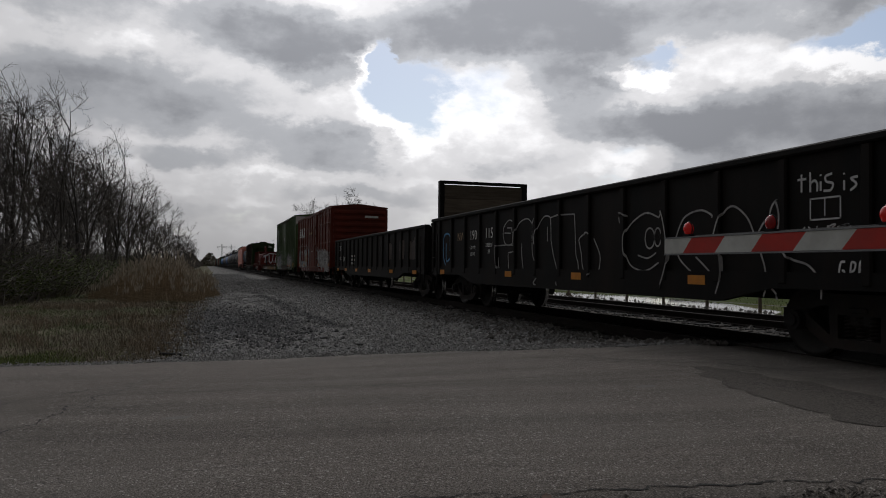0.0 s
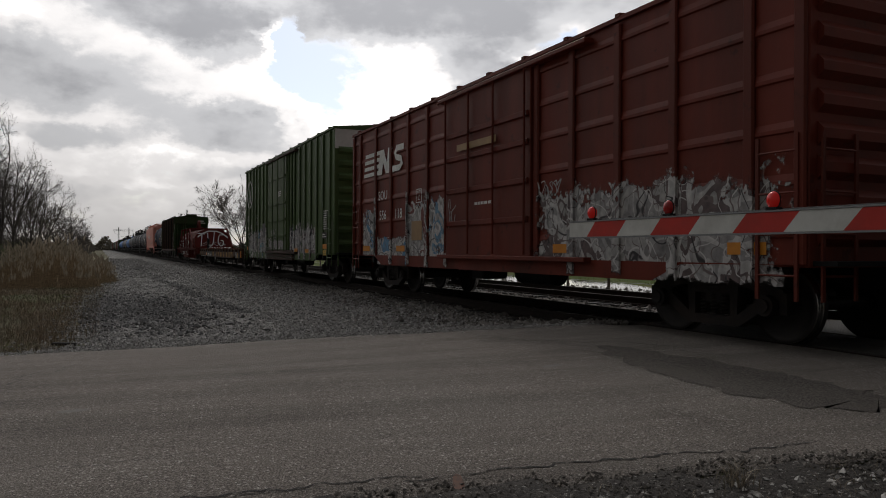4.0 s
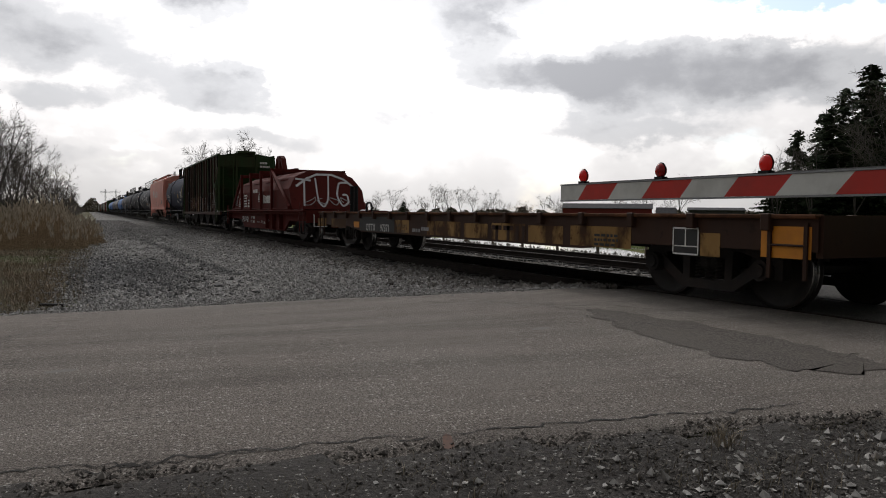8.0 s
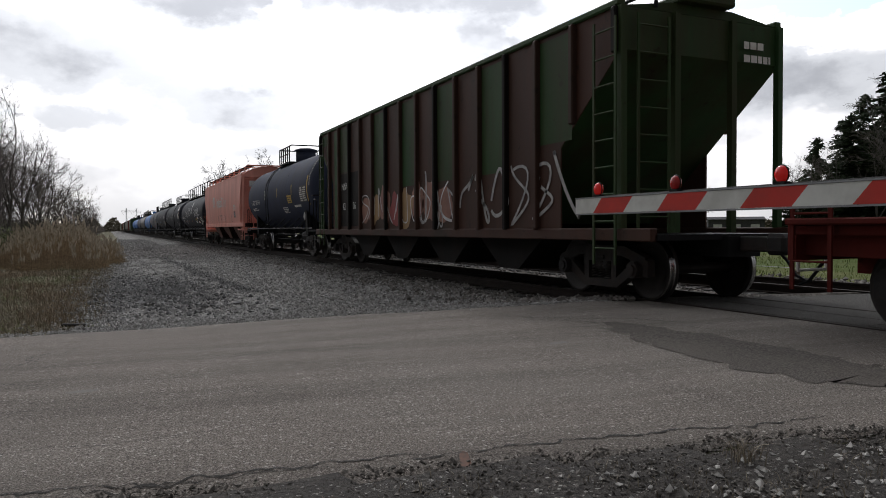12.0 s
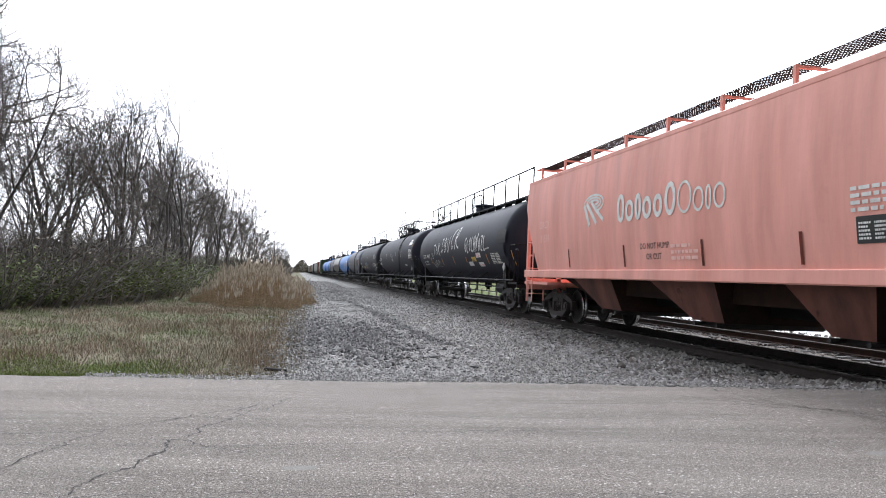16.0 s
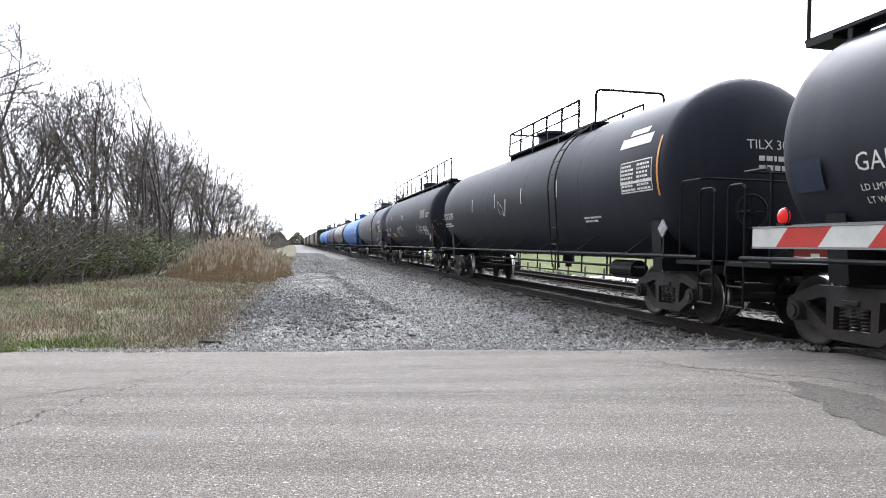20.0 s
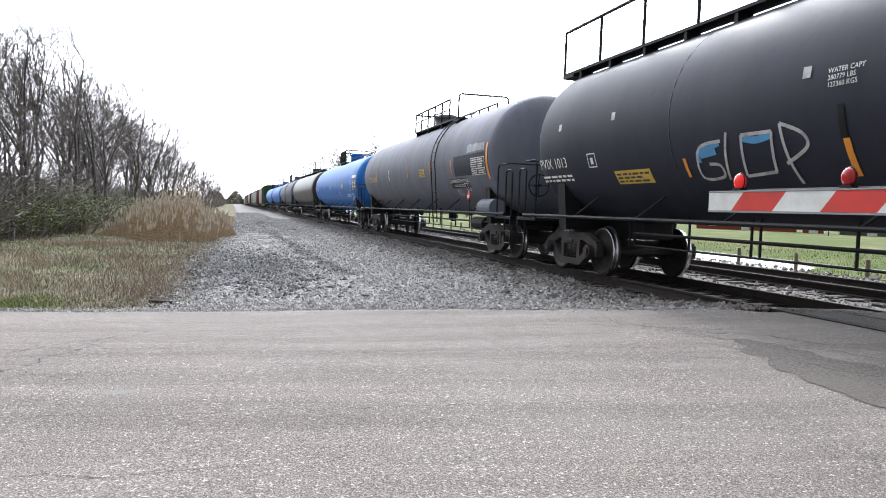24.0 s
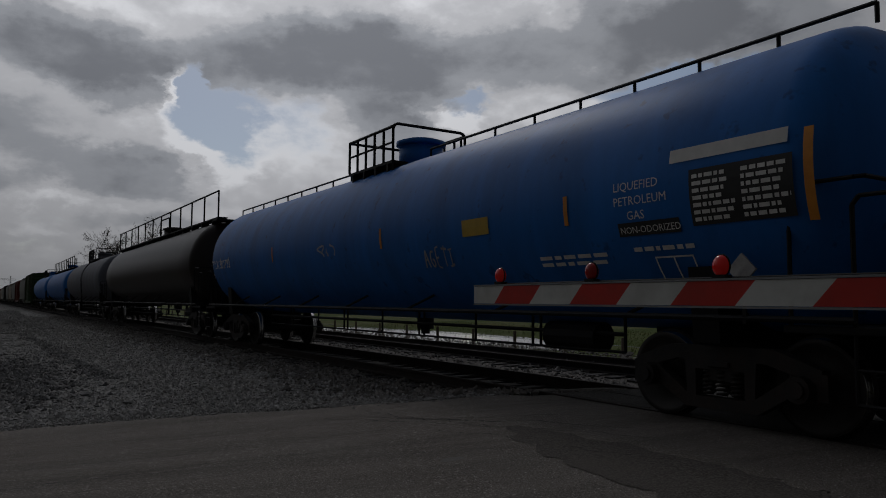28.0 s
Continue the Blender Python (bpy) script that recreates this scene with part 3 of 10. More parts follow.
def build_ground():
    g = new("ground", grid_sheet("ground", spread(-2500, 2500, -16, 40, 1.0), spread(-2500, 3500, -6, 70, 1.0), ground_z, M_GRASS))
    tagged(g, "grassy ground with straw and bare soil reaching the horizon", "ground", kind="structure")
    # the field behind the tracks
    f = new("field", grid_sheet("field", spread(17, 1500, 17, 45, 1.0), spread(8, 1500, 8, 80, 1.5), lambda x, y: ground_z(x, y) + 0.03, M_FIELD))
    tagged(f, "green spring field of short grass behind the tracks", "field", kind="structure")
    w = new("water", grid_sheet("water", spread(16.8, 34, 17, 34, 1.5), spread(18, 78, 20, 76, 2), lambda x, y: -1.0, M_WATER))
    tagged(w, "still flood water standing in the field, mirroring the sky", "pond", kind="structure")

    def bed(y):
        lo = lerp_pts(GRAVEL_EDGE, clamp(y, 11.5, 300)) + 0.6 * noise.noise((y * 0.45, 3.1, 0)) + 0.25 * noise.noise((y * 1.9, 1.1, 0)) if y > 8 else 6.0
        return [lo + (16.2 - lo) * (i / 40) for i in range(41)]

    def bz(x, y):
        far = lerp_pts(FAR_EDGE, x)
        p = bed_z(x) + rough_z(x, y, 1.3, 0.035) + rough_z(x, y, 4.0, 0.012)
        lo = lerp_pts(GRAVEL_EDGE, clamp(y, 11.5, 300))
        p -= 0.12 * clamp(1 - (x - lo) / 0.5)
        if 3.2 < x < 5.0 and y > far:
            p -= 0.03
        r = road_z(x, far) - 0.02
        if y < far + 0.05:
            return min(r, bed_z(x)) - 0.16
        return r + (p - r) * smooth(far, far + 2.2, y)
    ys = [8.0 + 0.25 * i for i in range(0, 90)] + [30.5 + i for i in range(0, 70)] + [101 * 1.06 ** i for i in range(0, 42)]
    me = grid_sheet("gravel_bed", bed, ys, bz, [M_GRAVEL, M_BED])
    me.polygons.foreach_set("material_index", [1 if q.center.x + 0.5 * noise.noise((q.center.x * 2, q.center.y * 1.4, 4)) > 5.9 else 0 for q in me.polygons])
    b = new("gravel_bed", me)
    tagged(b, "grey crushed-stone ballast and gravel track bed beside the rails", "ballast", kind="structure")
    ys2 = [-60 + i * 1.0 for i in range(0, 62)]
    b2 = new("gravel_bed", grid_sheet("gravel_bed_near", [4.8 + 0.4 * i for i in range(29)], ys2,
                                      lambda x, y: (bed_z(x) if y < lerp_pts(NEAR_EDGE, x) - 0.4 else -0.3) + rough_z(x, y, 1.3, 0.03), M_GRAVEL))
    tagged(b2, "grey crushed-stone ballast of the track bed", "ballast", kind="structure")

    # gravel shoulder in front of the near edge of the road
    def shoulder_z(x, y):
        e = lerp_pts(NEAR_EDGE, x)
        return road_z(x, y) - 0.012 - 0.05 * smooth(0, 1.2, e - y) + rough_z(x, y, 3, 0.015)
    s = new("shoulder", grid_sheet("shoulder", [-12 + 0.25 * i for i in range(67)], [-3 + 0.2 * i for i in range(35)],
                                   lambda x, y: shoulder_z(x, y) - (0.08 if y > lerp_pts(NEAR_EDGE, x) + 0.1 else 0), M_SOIL))
    tagged(s, "dark gravel shoulder along the broken edge of the road", "gravel", kind="structure")


def road_edges(x):
    wob = 0.10 * noise.noise((x * 1.7, 0.3, 0)) + 0.05 * noise.noise((x * 5.3, 1.3, 0))
    wob2 = 0.12 * noise.noise((x * 1.3, 7.3, 0)) + 0.05 * noise.noise((x * 6.3, 4.3, 0))
    return lerp_pts(NEAR_EDGE, x) + wob, lerp_pts(FAR_EDGE, x) + wob2


def build_road():
    xs = spread(-140, 140, -14, 14, 0.12, 1.2)
    n = 40
    verts, faces, flip = [], [], []
    for x in xs:
        a, b = road_edges(x)
        for j in range(n + 1):
            y = a + (b - a) * j / n
            z = road_z(x, y)
            # open gaps beside the rails are cut below by the rails themselves
            if j in (0, n):
                z -= 0.035
            z += rough_z(x, y, 0.9, 0.006)
            verts.append((x, y, z - 0.012 if 6.9 < x < 13.4 else z))
    for i in range(len(xs) - 1):
        for j in range(n):
            k = i * (n + 1) + j
            faces.append((k, k + n + 1, k + n + 2, k + 1))
    # crossing stretch in dark asphalt, the train's shadow painted in with it
    dark = [1 if 7.3 < (xs[k // n] + xs[k // n + 1]) / 2 < 13.6 else 0 for k in range(len(faces))]
    r = new("road", mesh_np("road", verts, faces, [M_ASPHALT, M_ASPHALT_DARK], True, dark))
    tagged(r, "worn grey-brown asphalt road with cracks and patches", "road", kind="structure")
    return r


def ribbon(pts, widths, lift, zf):
    verts, faces = [], []
    for i, (x, y) in enumerate(pts):
        x0, y0 = pts[max(i - 1, 0)]
        x1, y1 = pts[min(i + 1, len(pts) - 1)]
        dx, dy = x1 - x0, y1 - y0
        l = math.hypot(dx, dy) or 1
        w = widths[i] / 2
        for s in (-1, 1):
            px, py = x - s * dy / l * w, y + s * dx / l * w
            verts.append((px, py, zf(px, py) + lift))
    for i in range(len(pts) - 1):
        faces.append((2 * i, 2 * i + 1, 2 * i + 3, 2 * i + 2))
    return verts, faces


def build_road_marks(road):
    rng = random.Random(5)

    def zf(x, y):
        a, b = road_edges(x)
        drop = 0.035 * clamp(1 - 40 * (y - a) / (b - a))
        return road_z(x, y) + rough_z(x, y, 0.9, 0.006) - (0.012 if 6.9 < x < 13.4 else 0) - drop

    def crack(a, b, w, jag=0.07, n=None):
        n = n or max(8, int(math.dist(a, b) / 0.035))
        pts, ws, off = [], [], 0.0
        for i in range(n + 1):
            t = i / n
            off = off * 0.93 + rng.gauss(0, jag) * 0.3
            k = math.sin(math.pi * t) ** 0.4 if 0 < t < 1 else 0
            dx, dy = b[0] - a[0], b[1] - a[1]
            l = math.hypot(dx, dy)
            pts.append((a[0] + dx * t - dy / l * off * k, a[1] + dy * t + dx / l * off * k))
            ws.append(w * 1.2 * rng.uniform(0.2, 1.9) * (0.3 + 0.5 * k))
        v, f = ribbon(pts, ws, 0.004, zf)
        part("crack", mesh_np("crack", v, f, M_CRACK), None, road)
    for a, b, w in (((-1.8, 3.98), (1.5, 3.42), 0.013), ((1.4, 3.42), (3.9, 3.0), 0.015), ((-0.6, 3.8), (1.0, 3.45), 0.008),
                    ((0.65, 7.1), (1.95, 7.08), 0.012), ((1.95, 7.08), (3.2, 6.9), 0.007), ((-0.56, 8.92), (-0.73, 8.3), 0.014), ((-0.73, 8.3), (-0.62, 8.0), 0.012), ((-0.73, 8.2), (-1.27, 7.75), 0.01), ((-0.67, 8.1), (-1.5, 5.2), 0.012), ((-0.67, 8.1), (-0.2, 9.4), 0.01), ((-2.4, 7.5), (-3.6, 6.0), 0.016),
                    ((4.4, 8.6), (6.3, 6.2), 0.02), ((3.9, 9.0), (6.1, 5.7), 0.014), ((4.6, 7.3), (5.4, 5.2), 0.014), ((4.6, 9.2), (5.2, 7.0), 0.012), ((4.9, 7.9), (6.5, 7.0), 0.012),
                    ((-6, 8.2), (5.0, 7.6), 0.007), ((-5, 9.6), (4.0, 8.6), 0.007), ((-4, 6.8), (4.4, 6.4), 0.006), ((-5, 5.9), (3, 5.1), 0.005),
                    ((-2.0, 10.4), (3.4, 9.1), 0.007), ((-3.4, 4.6), (1.0, 4.4), 0.005), ((-3, 8.6), (-4.5, 4.6), 0.012),
                    ((-0.7, 8.6), (-1.6, 7.4), 0.012), ((-1.6, 7.4), (-2.6, 7.0), 0.01), ((-1.6, 7.4), (-1.9, 6.0), 0.01), ((-2.2, 6.6), (-3.4, 5.4), 0.012), ((-1.2, 6.9), (-0.4, 6.4), 0.008), ((0.4, 7.0), (3.8, 6.9), 0.006), ((1.2, 9.0), (4.2, 8.2), 0.007)):
        crack(a, b, w)

    def blot(name, cx, cy, rx, ry, ang, mat, seed, label):
        verts, ring, c, s = [], 28, math.cos(ang), math.sin(ang)
        for k in (1.0, 0.7, 0.35):
            for i in range(ring):
                w = 2 * math.pi * i / ring
                q = k * (1 + 0.25 * noise.noise((math.cos(w) * 1.5 + seed, math.sin(w) * 1.5, seed)))
                dx, dy = rx * q * math.cos(w), ry * q * math.sin(w)
                x, y = cx + c * dx - s * dy, cy + s * dx + c * dy
                verts.append((x, y, zf(x, y) + 0.002))
        verts.append((cx, cy, zf(cx, cy) + 0.002))
        faces = []
        for r in range(2):
            for i in range(ring):
                j = (i + 1) % ring
                faces.append((r * ring + i, r * ring + j, (r + 1) * ring + j, (r + 1) * ring + i))
        for i in range(ring):
            faces.append((2 * ring + i, 2 * ring + (i + 1) % ring, 3 * ring))
        part(name, mesh_np(name, verts, faces, mat, True), None, road, label)
    def band(name, pts, widths, mat, label, seed):
        n = 160
        P, W = [], []
        for i in range(n + 1):
            t = i / n * (len(pts) - 1)
            k = min(int(t), len(pts) - 2)
            f = t - k
            P.append((pts[k][0] * (1 - f) + pts[k + 1][0] * f + 0.05 * noise.noise((i * 0.08, seed, 0)), pts[k][1] * (1 - f) + pts[k + 1][1] * f))
            W.append((widths[k] * (1 - f) + widths[k + 1] * f) * (1 + 0.3 * noise.noise((i * 0.09, seed, 5)) + 0.1 * noise.noise((i * 0.3, seed, 7))))
        v, f = ribbon(P, W, 0.005, zf)
        part(name, mesh_np(name, v, f, mat, True), None, road, label)
    band("asphalt_patch", [(5.35, 7.0), (5.25, 6.3), (5.13, 5.3), (5.07, 4.4), (5.07, 3.75), (5.15, 3.4)], [0.15, 0.62, 0.98, 1.08, 0.85, 0.45], M_PATCH, "darker asphalt patch", 2.0)
    blot("scuff", -0.18, 5.98, 0.12, 0.05, 0.1, M_ASPHALT_PALE, 3.0, "pale scuff on the asphalt")
    blot("scuff", 4.02, 6.05, 0.12, 0.06, 0.2, M_ASPHALT_PALE, 6.0, "pale scuff on the asphalt")
    blot("stain", 1.64, 3.3, 0.1, 0.03, 1.2, material("red_stain", (0.17, 0.09, 0.065), (0.11, 0.075, 0.06), 40, 0.9), 9.0, "faded red paint mark")


def rail_profile():
    return [(-0.07, -0.17), (0.07, -0.17), (0.07, -0.155), (0.012, -0.135), (0.012, -0.04), (0.036, -0.032), (0.036, -0.004), (0.03, 0.0),
            (-0.03, 0.0), (-0.036, -0.004), (-0.036, -0.032), (-0.012, -0.04), (-0.012, -0.135), (-0.07, -0.155)]


def build_track(xc, label, n_near):
    tr = thing("railway_track", label, "railway track", "two parallel tracks", m=pose(xc, 0, 0))
    for s in (-1, 1):
        bm = bmesh.new()
        prism_y(bm, [(x + s * 0.7525, z) for x, z in rail_profile()], -80, 1600)
        for f in bm.faces:
            f.material_index = 1 if f.normal.z > 0.5 and f.calc_center_median().z > -0.003 else 0
        part("rail", bm, [M_RAIL, M_RAIL_TOP], tr, "rail with a polished running surface")
    bm = bmesh.new()
    box(bm, -1.3, 1.3, -0.115, 0.115, -0.36, -0.18, 0.012)
    me = finish("tie", bm, M_TIE)
    rng = random.Random(int(xc * 10))
    k = 0
    for i in range(n_near):
        y = 9.6 + 0.52 * i
        part("tie", me, None, tr, m=pose(rng.uniform(-0.06, 0.06), y, rng.uniform(-0.012, 0.008), 0, rng.uniform(-0.6, 0.6), rng.uniform(-1.2, 1.2)))
    verts, faces = [], []
    for i in range(700):
        y = 9.6 + 0.52 * (n_near + i)
        b = len(verts)
        verts += [(x, y + dy, z) for x in (-1.3, 1.3) for dy in (-0.115, 0.115) for z in (-0.36, -0.18)]
        faces += [(b, b + 1, b + 3, b + 2), (b + 4, b + 6, b + 7, b + 5), (b + 1, b + 5, b + 7, b + 3), (b, b + 4, b + 5, b + 1), (b + 2, b + 3, b + 7, b + 6)]
    tagged(part("tie_row", mesh_np("tie_row", verts, faces, M_TIE), None, tr), kind="stuff")
    plate = finish("tie_plate", box(bmesh.new(), -0.17, 0.17, -0.09, 0.09, -0.182, -0.165), M_RAIL)
    for i in range(n_near):
        for s in (-1, 1):
            part("tie_plate", plate, None, tr, m=pose(s * 0.7525, 9.6 + 0.52 * i, 0))
    return tr


def build_crossing():
    c = thing("crossing_surface", "dark rubber and asphalt crossing panels between the rails", "level crossing", kind="structure")
    for xc in (XC, XC2):
        for x0, x1 in ((xc - 0.66, xc - 0.02), (xc + 0.02, xc + 0.66)):
            bm = bmesh.new()
            y1 = lerp_pts(FAR_EDGE, (x0 + x1) / 2) - 0.15
            y0 = lerp_pts(NEAR_EDGE, (x0 + x1) / 2) + 0.1
            n = 4
            for i in range(n):
                a, b = y0 + (y1 - y0) * i / n, y0 + (y1 - y0) * (i + 1) / n
                box(bm, x0, x1, a + 0.006, b - 0.006, -0.2, 0.0, 0.01)
            part("panel", bm, M_ASPHALT_DARK, c)


def stones(name, n, where, size, mat, seed, label):
    """Loose angular stones; where(rng) gives x, y, z of the surface."""
    rng = np.random.default_rng(seed)
    base = np.array([(1, 0, 0), (-1, 0, 0), (0, 1, 0), (0, -1, 0), (0, 0, 1), (0, 0, -1)], float)
    tri = np.array([(0, 2, 4), (2, 1, 4), (1, 3, 4), (3, 0, 4), (2, 0, 5), (1, 2, 5), (3, 1, 5), (0, 3, 5)])
    pr = random.Random(seed)
    V, F = [], []
    for i in range(n):
        x, y, z = where(pr)
        s = size * math.exp(pr.gauss(0, 0.35))
        p = base * (s * rng.uniform(0.55, 1.15, (6, 3)).max(1, keepdims=True)) * rng.uniform(0.6, 1.2, 3)
        p = p + rng.normal(0, s * 0.22, (6, 3))
        a = rng.uniform(0, 6.28)
        c, d = math.cos(a), math.sin(a)
        q = np.stack([p[:, 0] * c - p[:, 1] * d, p[:, 0] * d + p[:, 1] * c, p[:, 2] * 0.75], 1)
        F.append(tri + 6 * i)
        V.append(q + (x, y, z + s * 0.2))
    ob = new(name, mesh_np(name, np.concatenate(V), np.concatenate(F), mat))
    return tagged(ob, label, "gravel", kind="stuff")


def gravel_surface(x, y):
    far = lerp_pts(FAR_EDGE, x)
    p = bed_z(x)
    r = road_z(x, far) - 0.02
    return r + (p - r) * smooth(far, far + 2.2, y) + rough_z(x, y, 1.3, 0.035) * 0.8


def scatter_stones():
    def bed(r):
        while True:
            y = 9.2 + 62 * r.random() ** 2.2
            x = r.uniform(-1.6, 7.3)
            far = lerp_pts(FAR_EDGE, x)
            lo = lerp_pts(GRAVEL_EDGE, max(y, 11.5))
            if y > far + 0.12 * r.random() - 0.05 and x > lo - abs(r.gauss(0, 0.35)) - 0.5 * max(0, noise.noise((y * 0.6, 6.1, 0))):
                return x, y, max(gravel_surface(x, y), ground_z(x, y))
    stones("gravel", 62000, bed, 0.02, M_STONE, 3, "loose grey crushed stones of the track bed")

    def road_edge(r):
        x = r.uniform(-3, 6.8)
        return x, road_edges(x)[1] + r.gauss(0.0, 0.16), road_z(x, road_edges(x)[1]) - 0.004
    stones("gravel", 5000, road_edge, 0.013, M_STONE, 23, "small stones strewn along the edge of the road")

    def far_bed(r):
        y = 40 + 75 * r.random()
        return r.uniform(lerp_pts(GRAVEL_EDGE, y) - 0.1, 7.2), y, gravel_surface(4, y)
    stones("gravel", 9000, far_bed, 0.05, M_STONE, 13, "coarse ballast farther along the line")

    def pile(r):
        while True:
            x, y = r.gauss(0.9, 0.8), r.gauss(19.0, 2.8)
            if x > -0.4 and y > 12.8 and x < 3.2:
                return x, y, gravel_surface(x, y) + 0.01
    stones("dark_gravel", 3600, pile, 0.032, M_STONE_DARK, 4, "spread heap of darker stones beside the track")

    def ballast(r):
        while True:
            x, y = 7.3 - abs(r.gauss(0, 1.0)), 8.9 + 60 * r.random() ** 2.0
            if x > 3.9 and y > lerp_pts(FAR_EDGE, x) + 0.05 * r.random() and r.random() < smooth(3.9, 6.2, x) + 0.15:
                return x, y, gravel_surface(x, y) + 0.004
    stones("ballast", 15000, ballast, 0.03, M_BALLAST, 14, "coarse dark ballast stones sloping down from the ties")

    def rut(r):
        y = 17.5 + 50 * r.random() ** 1.7
        x = lerp_pts([(17.5, 3.1), (22, 2.82), (30, 2.75), (38, 2.6), (62, 2.29)], y) + r.gauss(0, 0.14) + 0.12 * noise.noise((y * 0.3, 0, 5))
        return x, y, gravel_surface(x, y) + 0.006
    stones("dark_gravel", 2600, rut, 0.026, M_STONE_DARK, 24, "line of dark stones along a wheel rut in the gravel")

    def between(r):
        return r.uniform(8.95, 16), 9.5 + 40 * r.random() ** 1.6, -0.2
    stones("ballast", 5000, between, 0.04, M_BALLAST, 6, "ballast stones between the two tracks")

    def near(r):
        while True:
            x, y = r.uniform(-2.5, 6), r.uniform(0.9, 3.7)
            e = road_edges(x)[0]
            if y < e + 0.1 - 0.25 * r.random() and (r.random() < 0.35 + 0.65 * smooth(0.5, 3, x)):
                return x, y, road_z(x, y) - 0.012 - 0.05 * smooth(0, 1.2, e - y)
    stones("gravel", 15000, near, 0.0075, M_GRIT, 8, "loose stones on the road shoulder")

    def edge(r):
        x = r.uniform(-2.5, 6)
        y = road_edges(x)[0] + r.gauss(-0.02, 0.13)
        return x, y, road_z(x, y) - 0.018 - 0.02 * (y < road_edges(x)[0])
    stones("gravel", 6000, edge, 0.009, M_GRIT, 28, "dark grit over the broken edge of the road")

    def pale(r):
        while True:
            x, y = r.uniform(0.5, 6), r.uniform(0.9, 3.0)
            e = road_edges(x)[0]
            if y < e - 0.25 and r.random() < 0.25 + 0.75 * smooth(1.5, 4, x):
                return x, y, road_z(x, y) - 0.012 - 0.05 * smooth(0, 1.2, e - y)
    stones("gravel", 1900, pale, 0.016, M_STONE_PALE, 18, "larger pale stones on the dark shoulder")


def blades(name, n, where, h, w, mat, seed, lean=0.35, label="", category="grass", bend=True):
    """Upright blades of two bent pieces each."""
    r = random.Random(seed)
    V, F = [], []
    for i in range(n):
        x, y, z = where(r)
        a = r.uniform(0, 6.28)
        hh = h * r.uniform(0.5, 1.25)
        ww = w * r.uniform(0.7, 1.3)
        lx, ly = r.gauss(0, lean) * hh, r.gauss(0, lean) * hh
        dx, dy = math.cos(a) * ww, math.sin(a) * ww
        b = len(V)
        V += [(x - dx, y - dy, z - 0.02), (x + dx, y + dy, z - 0.02), (x + dx * 0.7 + lx * 0.35, y + dy * 0.7 + ly * 0.35, z + hh * 0.55),
              (x - dx * 0.7 + lx * 0.35, y - dy * 0.7 + ly * 0.35, z + hh * 0.55), (x + lx, y + ly, z + hh * (0.95 - 0.2 * r.random()))]
        F += [(b, b + 1, b + 2, b + 3), (b + 3, b + 2, b + 4)]
    ob = new(name, mesh_np(name, V, F, mat))
    return tagged(ob, label, category, kind="stuff")


build_ground()
ROAD = build_road()
build_track(XC, "main track with polished rails on dark timber ties in ballast", 110)
build_track(XC2, "second track with polished rails on timber ties, empty", 90)
build_crossing()


